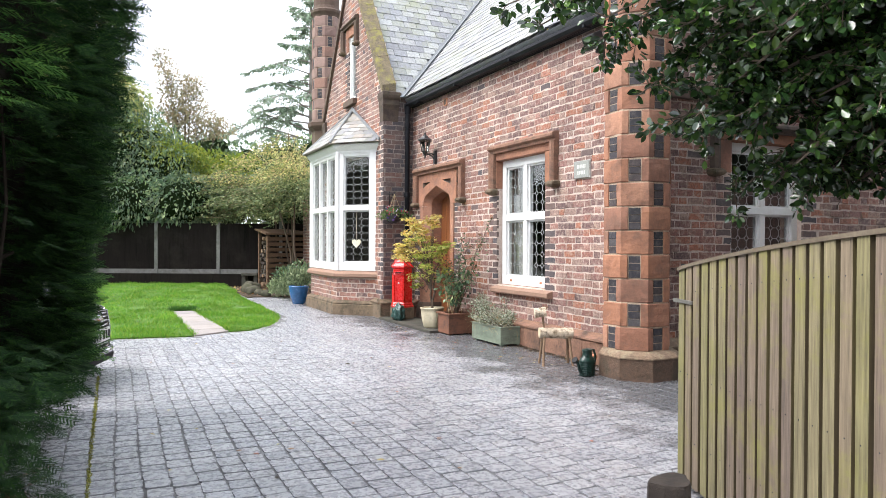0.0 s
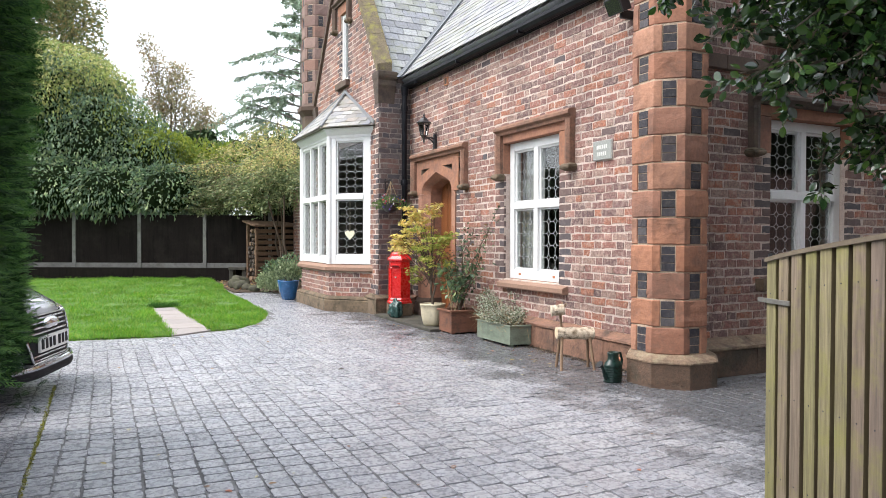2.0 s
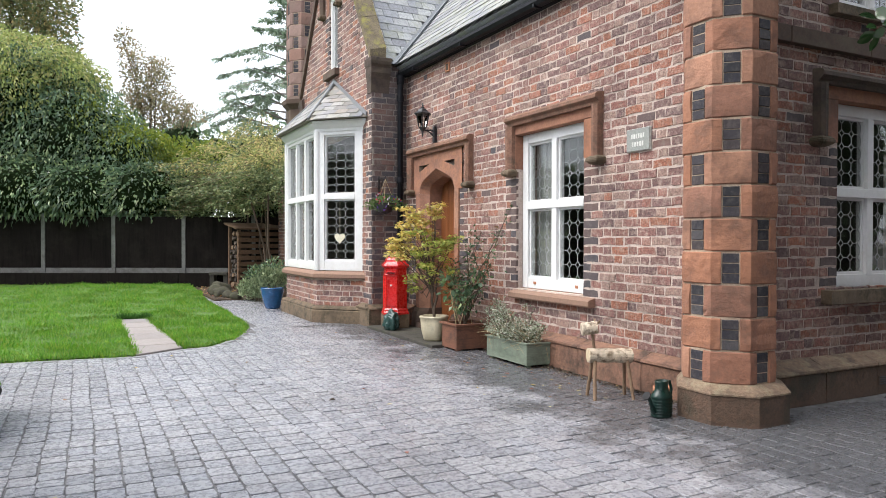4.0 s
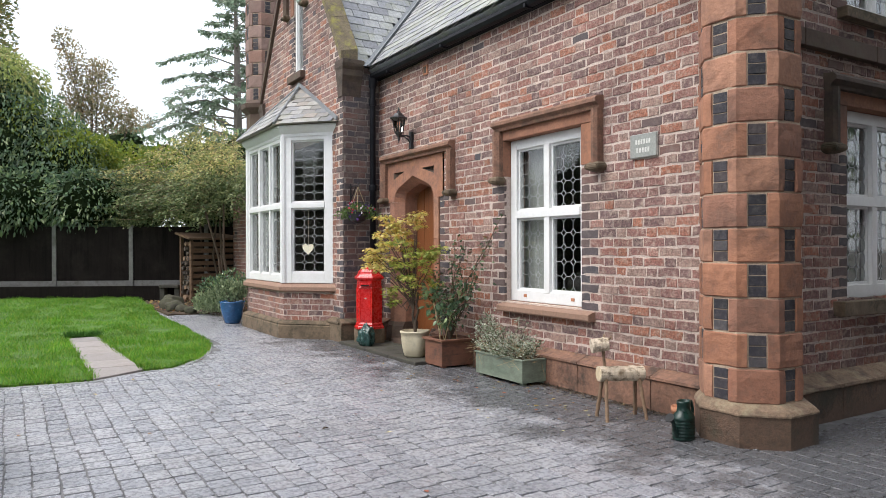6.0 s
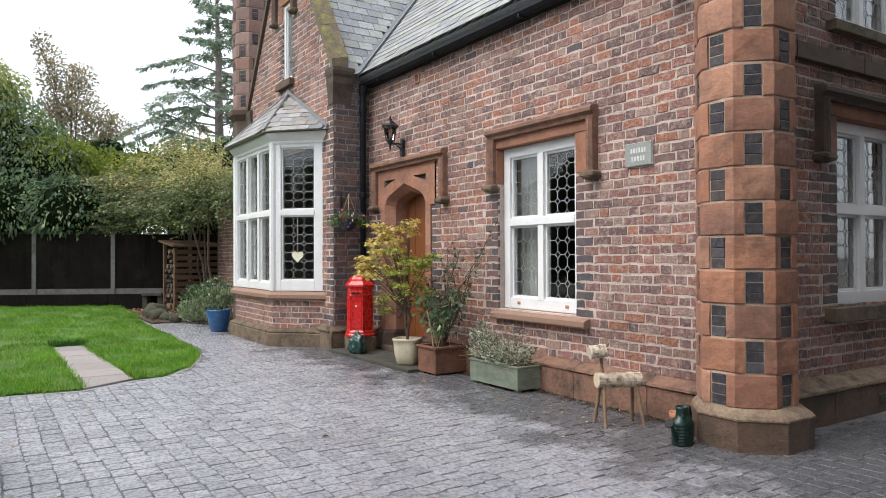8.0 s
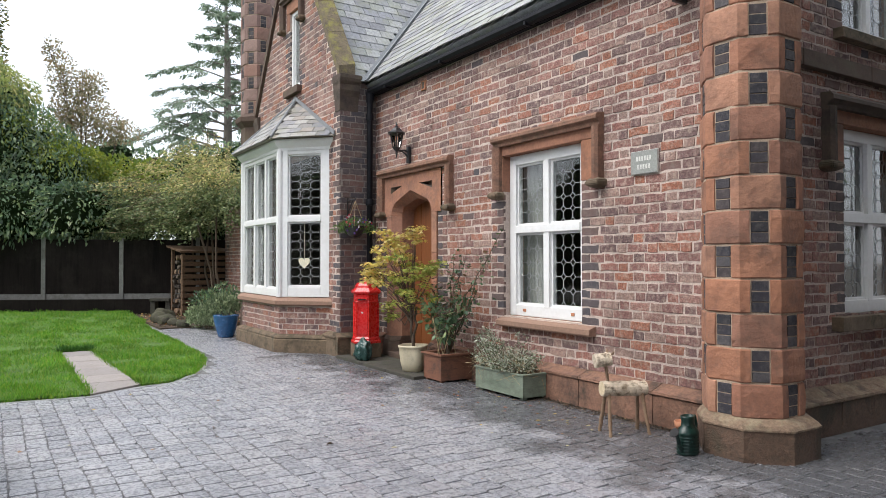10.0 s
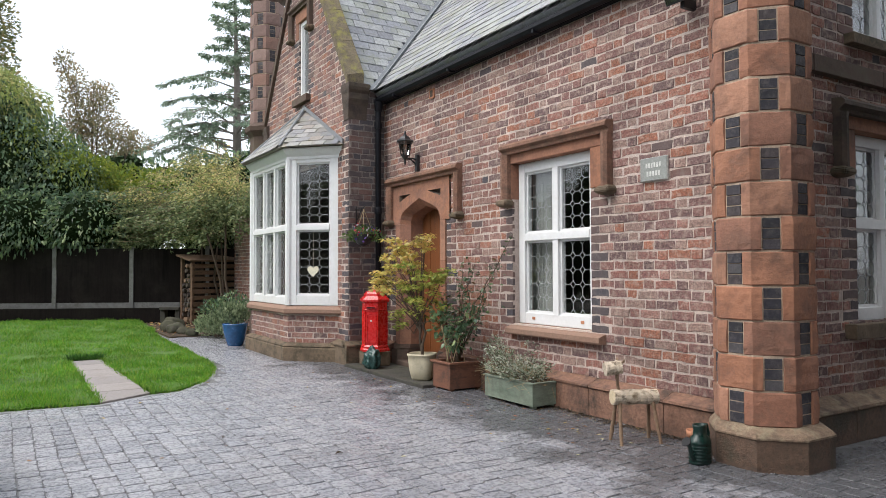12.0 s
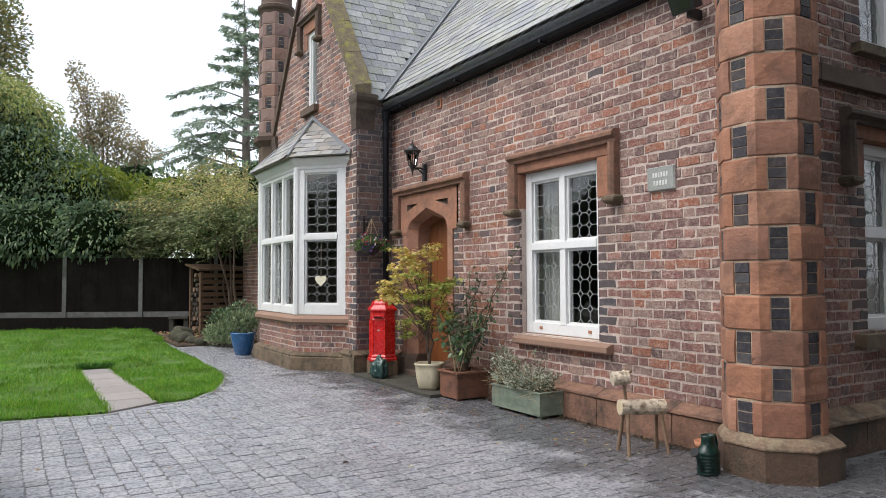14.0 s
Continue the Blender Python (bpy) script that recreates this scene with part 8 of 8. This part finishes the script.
tube(bm, [(0, 0, 0), (0.02, 0.03, 1.0), (-0.05, 0.05, 2.2), (-0.1, 0.1, 3.6), (-0.1, 0.1, 4.6)], [0.13, 0.11, 0.09, 0.06, 0.03], 12)
part("trunk", bm, M_bark, holly)
twig_bm = bmesh.new()
p, d = [], []


def leafy_twig(a, b, count, spread):
    a, b = Vector(a), Vector(b)
    tube(twig_bm, [a, a.lerp(b, 0.5) + Vector((0, 0, 0.02)), b], [0.006, 0.004, 0.002], 5)
    ax_ = (b - a).normalized()
    for i in range(count):
        t = rng.random() ** 0.8
        q = a.lerp(b, t)
        r = Vector((rng.gauss(0, 1), rng.gauss(0, 1), rng.gauss(0, 0.8))).normalized()
        p.append(q + r * rng.uniform(0, spread))
        d.append(ax_ * 0.8 + r)


for k in range(22):                    # boughs over the gate's hinge side
    x = rng.uniform(-1.6, 0.8)
    TIPS.append((x, -2.7 + 0.53 * x + rng.uniform(-0.1, 0.5), rng.uniform(1.65, 3.0)))
for k in range(18):                    # higher boughs, towards the wall
    TIPS.append((rng.uniform(-1.6, 0.2), rng.uniform(-2.2, -1.6), rng.uniform(2.2, 3.1)))
for k in range(9):                     # and low over the latch side
    TIPS.append((rng.uniform(-1.5, -0.7), rng.uniform(-2.35, -2.05), rng.uniform(2.05, 2.55)))
for k in range(30):                    # a thick dark mass between the wall and the gate
    x = rng.uniform(-1.9, 0.25)
    TIPS.append((x, -1.87 + 0.55 * (x + 0.98) + rng.uniform(-0.28, 0.26), 1.98 + 0.27 * (x + 0.98) + rng.uniform(0.0, 0.55)))
for k in range(12):                    # and low ones just over the gate
    x = rng.uniform(-1.6, 0.0)
    TIPS.append((x, -2.58 + 0.66 * (x + 1.27) + rng.uniform(-0.28, 0.28), 1.53 + 0.1 * (x + 1.27) + rng.uniform(-0.08, 0.12)))
for tx, ty, tz in TIPS:
    tip = Vector((tx, ty, tz + 0.13)) - HO
    root = Vector((-0.06, 0.06, rng.uniform(2.0, 3.4)))
    mid = root.lerp(tip, 0.55) + Vector((0, 0, 0.28 + rng.uniform(-0.08, 0.1)))
    pts = [root, root.lerp(mid, 0.5) + Vector((0, 0, 0.12)), mid, mid.lerp(tip, 0.5) + Vector((0, 0, 0.06)), tip]
    part("limb", tube(bmesh.new(), pts, [0.035, 0.026, 0.016, 0.01, 0.004], 7), M_bark, holly)
    for k in range(30):
        t = rng.uniform(0.3, 1.0)
        seg = min(3, int(t * 4))
        q = pts[seg].lerp(pts[seg + 1], t * 4 - seg)
        out = Vector((rng.gauss(-0.15, 1), rng.gauss(0.1, 1), rng.gauss(-0.15, 0.7))).normalized()
        leafy_twig(q, q + out * rng.uniform(0.1, 0.24), 27, 0.045)
    leafy_twig(pts[3], tip, 26, 0.05)
shade_crown = []
for i in range(1500):                  # crown above and behind the boughs, mostly unseen, thickened to shade the end wall
    while True:
        c = Vector((rng.uniform(-1, 1), rng.uniform(-1, 1), rng.uniform(-1, 1)))
        if c.length < 1:
            break
    c = Vector((1.3 + 3.4 * c.x, 0.8 + 1.85 * c.y, 4.85 + 1.75 * c.z))
    shade_crown.append(c)
for k in range(12):
    a = k * 2.4
    part("limb", tube(bmesh.new(), [(-0.1, 0.1, 2.6 + 0.15 * k), (0.4 + 1.2 * math.cos(a), 0.5 + 0.8 * math.sin(a), 4.2), (0.7 + 2.5 * math.cos(a), 0.75 + 1.4 * math.sin(a), 4.9)], [0.05, 0.03, 0.01], 7), M_bark, holly)
part("twigs", twig_bm, M_twig, holly)["kind"] = "stuff"
BROAD = ([(0, 0, 0), (0.22, 0.2, 0.05), (0.33, 0.5, 0.075), (0.24, 0.8, 0.04), (0, 1.05, -0.05), (-0.24, 0.8, 0.04), (-0.33, 0.5, 0.075), (-0.22, 0.2, 0.05), (0, 0.5, 0.0)],
         [(0, 1, 8), (1, 2, 8), (2, 3, 8), (3, 4, 8), (4, 5, 8), (5, 6, 8), (6, 7, 8), (7, 0, 8)])
scatter("leaves", *BROAD, frames_of(p, d, nrng.uniform(0.034, 0.066, len(p)), 0.75), M_leaf_holly, holly, smooth=True)["label"] = "glossy dark green leaves"


pp = np.repeat(np.array(shade_crown), 18, axis=0) + nrng.normal(0, 0.2, (len(shade_crown) * 18, 3))
scatter("upper_leaves", *SMALL_LEAF, frames_of(pp, nrng.normal(0, 1, pp.shape), nrng.uniform(0.07, 0.12, len(pp)), 0.75), M_leaf_holly, holly)["label"] = "glossy dark green leaves"

# ---- trees and shrubs beyond the fence ----
def tree(name, label, at, height, clumps, count, size, material, leaf=SMALL_LEAF, trunk=0.15, shell=0.5, core=0.0, category="tree", droop=0.0, extra=None, limbs=True):
    t = thing(name, label, category, at)
    o = Vector(at)
    bm = bmesh.new()
    tube(bm, [(0, 0, -0.05), (0.05, 0.03, height * 0.3), (-0.04, 0.05, height * 0.62), (0, 0, height * 0.95)], [trunk, trunk * 0.8, trunk * 0.5, trunk * 0.12], 10)
    part("trunk", bm, M_bark, t)
    rel = [(c[0] - o.x, c[1] - o.y, c[2] - o.z, *c[3:]) for c in clumps]
    if limbs:
        for c in rel:
            bm = bmesh.new()
            z0 = min(height * 0.75, c[2] * rng.uniform(0.35, 0.7))
            tube(bm, [(0, 0, z0), (c[0] * 0.5, c[1] * 0.5, (z0 + c[2]) / 2 + 0.2), (c[0], c[1], c[2])], [trunk * 0.4, trunk * 0.25, trunk * 0.06], 6)
            for k in range(5):
                q = Vector((c[0] + rng.uniform(-1, 1) * c[3] * 0.8, c[1] + rng.uniform(-1, 1) * c[4] * 0.8, c[2] + rng.uniform(-0.6, 1) * c[5] * 0.85))
                tube(bm, [(c[0] * 0.8, c[1] * 0.8, c[2] * 0.9), q], [trunk * 0.1, trunk * 0.03], 5)
            part("limb", bm, M_twig if trunk < 0.1 else M_bark, t)
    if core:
        # near-black lumps paint the shade deep inside the crown
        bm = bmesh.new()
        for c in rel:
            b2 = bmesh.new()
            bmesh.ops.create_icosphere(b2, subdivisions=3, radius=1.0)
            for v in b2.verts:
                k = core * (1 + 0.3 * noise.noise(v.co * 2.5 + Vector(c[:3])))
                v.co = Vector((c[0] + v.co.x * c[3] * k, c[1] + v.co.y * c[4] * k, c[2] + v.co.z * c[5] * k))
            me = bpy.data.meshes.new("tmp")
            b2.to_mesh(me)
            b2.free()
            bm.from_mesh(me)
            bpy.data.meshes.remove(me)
        part("crown_shade_core", bm, M_inner, t)
    for k, (cl, n, sz, mt) in enumerate([(rel, count, size, material)] + [([(c[0] - o.x, c[1] - o.y, c[2] - o.z, *c[3:]) for c in e[0]], *e[1:]) for e in (extra or [])]):
        pp, dd = clump_points(cl, n, shell)
        way = dd * 0.7 + nrng.normal(0, 0.55, dd.shape) + np.array([0, 0, -droop])
        scatter("crown" if k == 0 else "lit_leaves", *leaf, frames_of(pp, way, nrng.uniform(sz * 0.6, sz * 1.3, n), 0.7), mt, t)
    return t


# near-black colour stands in for shade within the foliage
M_inner = surface("inner_foliage_shade", [(0.01, 0.018, 0.007), (0.018, 0.03, 0.01)], grain=14, patch=4, rough=1.0, spec=0.05, bump=1.0, depth=0.06)
FENCE_TOP = 1.95
ivy = [(-4.4, 19.3, 3.6, 1.9, 1.5, 2.2), (-5.9, 19.9, 4.3, 1.9, 1.5, 2.6), (-3.4, 18.6, 3.1, 1.3, 1.2, 1.6), (-7.8, 20.8, 4.4, 2.2, 1.6, 2.9), (-5.0, 18.9, 2.7, 1.6, 1.0, 1.1), (-3.0, 17.8, 2.6, 0.9, 0.9, 0.8),
       (-6.8, 19.6, 2.8, 1.6, 1.2, 1.2), (-5.6, 18.2, 2.6, 1.5, 0.75, 0.95), (-4.2, 17.5, 2.5, 1.3, 0.7, 0.85), (-7.3, 19.1, 2.6, 1.5, 0.75, 0.95), (-2.8, 16.9, 2.5, 1.1, 0.6, 0.8), (-4.9, 20.0, 5.4, 1.2, 1.1, 1.1), (-8.9, 21.2, 3.2, 1.6, 1.2, 1.6), (-1.6, 17.3, 2.5, 1.1, 0.7, 1.0), (0.1, 16.4, 2.6, 1.3, 0.8, 1.3), (1.6, 15.4, 2.6, 1.2, 0.9, 1.3)]
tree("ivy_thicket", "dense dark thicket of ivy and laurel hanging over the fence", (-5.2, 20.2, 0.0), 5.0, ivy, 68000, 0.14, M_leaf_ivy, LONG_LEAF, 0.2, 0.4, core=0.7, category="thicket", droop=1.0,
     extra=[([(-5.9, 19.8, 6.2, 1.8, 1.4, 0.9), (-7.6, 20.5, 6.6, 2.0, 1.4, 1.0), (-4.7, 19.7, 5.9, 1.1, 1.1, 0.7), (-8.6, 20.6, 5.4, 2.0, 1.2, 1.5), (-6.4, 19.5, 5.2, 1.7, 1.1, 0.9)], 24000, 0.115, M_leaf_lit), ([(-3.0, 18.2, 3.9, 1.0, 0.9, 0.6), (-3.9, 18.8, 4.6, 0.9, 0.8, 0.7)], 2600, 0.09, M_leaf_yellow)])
autumn = [(-6.0, 26.4, 8.6, 1.6, 1.6, 2.2), (-7.6, 26.8, 9.6, 2.2, 2.0, 2.6), (-5.2, 26.0, 7.2, 1.2, 1.4, 1.4), (-6.6, 26.5, 11.4, 1.8, 1.8, 1.8), (-8.8, 27, 8, 2, 2, 2.4), (-4.6, 25.6, 6.4, 0.9, 1.2, 1.0), (-5.4, 26.4, 10.0, 1.0, 1.0, 1.2)]
tree("autumn_tree", "tall tree turning yellow and brown behind the thicket", (-6.6, 26.6, -0.03), 12.0, autumn, 36000, 0.14, M_leaf_autumn, SMALL_LEAF, 0.25, 0.75)
birch = [(-2.0, 26.7, 7.2, 0.95, 0.9, 0.8), (-1.4, 26.5, 6.4, 1.0, 0.9, 0.7), (-2.6, 26.9, 8.3, 0.5, 0.5, 0.9), (-2.9, 27.0, 9.2, 0.3, 0.3, 0.5), (-1.7, 26.6, 8.0, 0.6, 0.6, 0.5), (-0.6, 26.2, 6.2, 0.7, 0.6, 0.4), (-2.5, 26.8, 6.6, 0.7, 0.7, 0.6)]
tree("thin_birch", "thin airy grey-green tree against the sky", (-1.9, 26.8, -0.03), 9.0, birch, 6500, 0.12, M_leaf_grey, SMALL_LEAF, 0.1, 0.9)
olive = [(-1.2, 16.6, 3.0, 1.2, 1.0, 0.95), (-0.3, 15.2, 3.2, 1.0, 1.0, 0.95), (-0.5, 13.6, 3.05, 0.75, 0.9, 0.8), (-2.1, 17.3, 2.7, 0.9, 0.9, 0.7), (-0.9, 14.8, 2.55, 0.9, 0.8, 0.5), (-0.2, 12.7, 2.7, 0.5, 0.7, 0.65), (-1.5, 16.0, 2.35, 0.8, 0.7, 0.4), (-0.75, 14.2, 2.1, 0.55, 0.6, 0.3), (-2.4, 16.9, 2.2, 0.7, 0.5, 0.35)]
willow = thing("willow_shrub", "open olive-green shrub with arching shoots over the log store", "shrub", (-0.25, 13.9, 0.0))
bm = bmesh.new()
p, d, up_p, up_d = [], [], [], []
ends, outs = clump_points([(c[0] + 0.25, c[1] - 13.9, c[2], *c[3:]) for c in olive], 620, 0.9)
for e, o in zip(ends, outs):
    e, o = Vector(e), Vector(o)
    start = Vector((rng.uniform(-0.25, 0.3), max(-1.0, min(1.6, e.y * 0.5 + rng.gauss(0, 0.3))), 0.0))
    top = start.lerp(e, 0.55)
    top.z = max(e.z + 0.25, 1.9) * rng.uniform(0.85, 1.08)
    way = Vector((e.x - start.x, e.y - start.y, 0)).normalized()
    tail = e + way * rng.uniform(0.15, 0.5) + Vector((0, 0, rng.uniform(-0.35, 0.12)))
    if rng.random() < 0.5:
        tube(bm, [top, e, tail], [0.007, 0.005, 0.002], 4)
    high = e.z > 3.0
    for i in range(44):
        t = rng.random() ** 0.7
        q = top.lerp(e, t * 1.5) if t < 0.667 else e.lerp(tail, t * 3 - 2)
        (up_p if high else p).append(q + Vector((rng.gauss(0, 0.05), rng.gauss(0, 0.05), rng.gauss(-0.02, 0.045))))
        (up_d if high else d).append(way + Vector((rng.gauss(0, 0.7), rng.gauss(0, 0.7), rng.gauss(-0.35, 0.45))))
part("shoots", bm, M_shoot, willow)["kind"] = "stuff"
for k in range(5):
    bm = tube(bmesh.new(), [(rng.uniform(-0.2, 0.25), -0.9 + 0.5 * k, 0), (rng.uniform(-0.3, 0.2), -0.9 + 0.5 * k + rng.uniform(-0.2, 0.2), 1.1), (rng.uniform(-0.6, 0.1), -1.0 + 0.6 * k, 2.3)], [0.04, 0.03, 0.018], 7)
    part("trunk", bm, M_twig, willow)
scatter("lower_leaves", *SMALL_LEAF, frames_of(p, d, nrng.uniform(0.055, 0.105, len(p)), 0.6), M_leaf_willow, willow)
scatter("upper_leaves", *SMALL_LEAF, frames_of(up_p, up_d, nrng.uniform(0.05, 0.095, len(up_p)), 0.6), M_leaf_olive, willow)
yellow = [(-2.9, 18.4, 4.1, 0.7, 0.5, 0.3), (-2.2, 18.2, 3.7, 0.5, 0.4, 0.35), (-3.3, 18.6, 3.7, 0.5, 0.4, 0.3), (-2.4, 20.1, 4.0, 0.7, 0.7, 0.6), (-1.6, 19.7, 3.9, 0.8, 0.7, 0.5), (-3.0, 20.4, 4.6, 0.5, 0.5, 0.45), (-0.8, 19.2, 3.8, 0.7, 0.6, 0.45)]
tree("yellow_shrub", "bright yellow-green shrub behind the fence", (-2.0, 20.0, -0.03), 3.6, yellow, 3600, 0.13, M_leaf_yellow, LEAF, 0.08, 0.8)
far = [(-2 + 1.6 * k, 31 - 0.6 * k, 4.9 + 0.35 * math.sin(k * 2.1), 1.4, 1.2, 1.5) for k in range(9)]
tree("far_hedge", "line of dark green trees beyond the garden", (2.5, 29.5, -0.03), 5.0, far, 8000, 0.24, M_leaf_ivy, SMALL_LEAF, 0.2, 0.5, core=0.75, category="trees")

# hedge along the far side of the lawn, unseen, closes the garden and darkens reflections
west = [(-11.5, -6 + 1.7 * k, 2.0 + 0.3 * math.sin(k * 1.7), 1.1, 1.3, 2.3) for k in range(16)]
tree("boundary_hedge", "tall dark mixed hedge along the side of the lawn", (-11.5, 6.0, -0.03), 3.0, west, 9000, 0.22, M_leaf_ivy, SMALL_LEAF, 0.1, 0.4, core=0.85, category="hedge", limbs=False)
# unseen evergreens and a wall behind the gate, added to shade the end wall
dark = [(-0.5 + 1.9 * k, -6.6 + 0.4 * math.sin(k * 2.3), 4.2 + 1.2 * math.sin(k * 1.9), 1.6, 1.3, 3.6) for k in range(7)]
tree("shade_screen", "unseen tall evergreens added to shade the end wall", (4.0, -7.6, -0.03), 6.0, dark, 9000, 0.24, M_leaf_ivy, SMALL_LEAF, 0.2, 0.4, core=0.85, category="trees", limbs=False)
structure("wall_boundary", boxed(-1.6, 9.0, -5.0, -4.75, -0.03, 2.6), M_brick["island"], "plain brick wall beside the gate, unseen, added to shade the end wall", "wall")

# cedar: a tall trunk with flat, tiered boughs
CX, CY = 5.75, 35.0
cedar = thing("cedar_tree", "tall blue-green cedar with flat layered boughs", "tree", (CX, CY, -0.03))
bm = bmesh.new()
tube(bm, [(0, 0, 0), (0.05, 0, 6), (0, 0.05, 12), (-0.15, 0, 16.6)], [0.34, 0.27, 0.15, 0.03], 12)
part("trunk", bm, M_pale_bark, cedar)
bm = bmesh.new()
p, d = [], []
CR = Vector((0.86, -0.51, 0))
for k in range(74):
    z = 4.8 + 11.5 * (k / 74) ** 0.9 + rng.uniform(-0.25, 0.25)
    rel = min(1.0, (z - 4.8) / 11.6)
    reach = (5.8 * (1 - rel) ** 0.85 + 0.45) * rng.uniform(0.4, 1.25)
    a = k * 2.399 + rng.uniform(-0.5, 0.5)
    w = Vector((math.cos(a), math.sin(a), 0))
    root = Vector((0, 0, z))
    rise = 0.16 if rel > 0.6 else 0.1
    tip = root + w * reach + Vector((0, 0, reach * rise - 0.05 * reach * reach + rng.uniform(-0.2, 0.2)))
    mid = root + w * reach * 0.5 + Vector((0, 0, reach * (rise * 0.5 + 0.05)))
    tube(bm, [root, mid, tip], [0.06 * (1 - rel) + 0.015, 0.035 * (1 - rel) + 0.01, 0.008], 5)
    sd = Vector((-w.y, w.x, 0))
    m_ = 4 + int(reach * 5.5)
    for b_ in range(m_):
        t = 0.25 + 0.75 * (b_ + rng.random()) / m_
        q = (root.lerp(mid, t * 2) if t < 0.5 else mid.lerp(tip, t * 2 - 1))
        s_ = rng.choice((-1, 1))
        out_ = (w * rng.uniform(0.3, 0.9) + sd * s_ * rng.uniform(0.4, 1.0) + Vector((0, 0, rng.uniform(-0.22, 0.06)))).normalized()
        L_ = (0.25 + 0.3 * reach * (1.1 - t)) * rng.uniform(0.5, 1.1)
        e_ = q + out_ * L_ + Vector((0, 0, -0.12 * L_))
        tube(bm, [q, e_], [0.012, 0.004], 4)
        for i in range(int(10 + 20 * L_)):
            u_ = rng.random()
            p.append(q.lerp(e_, u_) + Vector((rng.gauss(0, 0.06), rng.gauss(0, 0.06), rng.gauss(-0.02, 0.035))))
            d.append(out_ + Vector((rng.gauss(0, 0.6), rng.gauss(0, 0.6), rng.gauss(-0.35, 0.3))))
part("boughs", bm, M_pale_bark, cedar)["kind"] = "stuff"
scatter("needles", *([(0, 0, 0), (0.2, 0.3, 0), (0.1, 0.65, -0.04), (0, 1, -0.1), (-0.12, 0.6, -0.04), (-0.2, 0.3, 0)], [(0, 1, 2), (0, 2, 3), (0, 3, 4), (0, 4, 5)]),
        frames_of(p, d, nrng.uniform(0.13, 0.28, len(p)), 0.4), M_leaf_cedar, cedar)

# ---- litter on the paving ----
p, d = [], []
for i in range(150):
    if i < 90:
        x, y = -0.2 - abs(rng.gauss(0, 0.45)) - 0.2, rng.uniform(0.9, 6.0)
    else:
        x, y = rng.uniform(-4.6, -0.8), rng.uniform(-1.8, 6.0)
    if -0.66 < x and y > 3.3:
        continue
    p.append((x, y, 0.006 if x < -0.15 else 0.02))
    d.append((rng.gauss(0, 1), rng.gauss(0, 1), rng.gauss(0.05, 0.1)))
lit = scatter("fallen_leaves", *LEAF, frames_of(p, d, nrng.uniform(0.02, 0.05, len(p)), 0.08), M_litter)
tagged(lit, "scattered small dry leaves on the paving", "leaf litter", kind="stuff")
p, d = [], []
for i in range(500):
    x, y = rng.uniform(-1.85, 0.0), rng.uniform(11.8, 15.6)
    p.append((x, y, 0.045))
    d.append((rng.gauss(0, 1), rng.gauss(0, 1), rng.gauss(0.1, 0.25)))
lit = scatter("bed_litter", *LEAF, frames_of(p, d, nrng.uniform(0.05, 0.1, len(p)), 0.2), M_litter)
tagged(lit, "brown leaf litter on the earth by the log store", "leaf litter", kind="stuff")
p, d = [], []
for i in range(2600):
    y = rng.uniform(0.55, 3.6)
    p.append((-0.125 - abs(rng.gauss(0, 0.05 + 0.03 * noise.noise(Vector((y * 3, 0, 1))))), y, 0.004))
    d.append((rng.gauss(0, 1), rng.gauss(0, 1), rng.gauss(0.2, 0.2)))
silt = scatter("silt", *SMALL_LEAF, frames_of(p, d, nrng.uniform(0.012, 0.03, len(p)), 0.3), M_soil)
tagged(silt, "dark silt and leaf mould along the wall foot", "silt", kind="stuff")
p, d = [], []
for i in range(420):
    p.append((-0.14 - abs(rng.gauss(0, 0.22)), rng.uniform(0.6, 3.5) if i % 2 else rng.gauss(2.4, 0.4), 0.005))
    d.append((rng.gauss(0, 1), rng.gauss(0, 1), rng.gauss(0.1, 0.2)))
bits = scatter("plant_debris", *SMALL_LEAF, frames_of(p, d, nrng.uniform(0.008, 0.022, len(p)), 0.2), M_litter)
tagged(bits, "pale crumbs of fallen plant debris under the trough", "debris", kind="stuff")
dark_leaf = thing("curled_leaf", "single dark curled leaf lying on the paving", "leaf", (-2.55, 1.86, 0.004))
bm = bmesh.new()
rings(bm, [[(-0.03 + 0.06 * i / 6, 0.014 * math.sin(math.pi * i / 6) * s, 0.004 + 0.016 * abs(s) * math.sin(math.pi * i / 6)) for i in range(7)] for s in (-1, -0.4, 0.4, 1)], close=False, caps=False)
part("leaf_blade", bm, M_soil, dark_leaf)
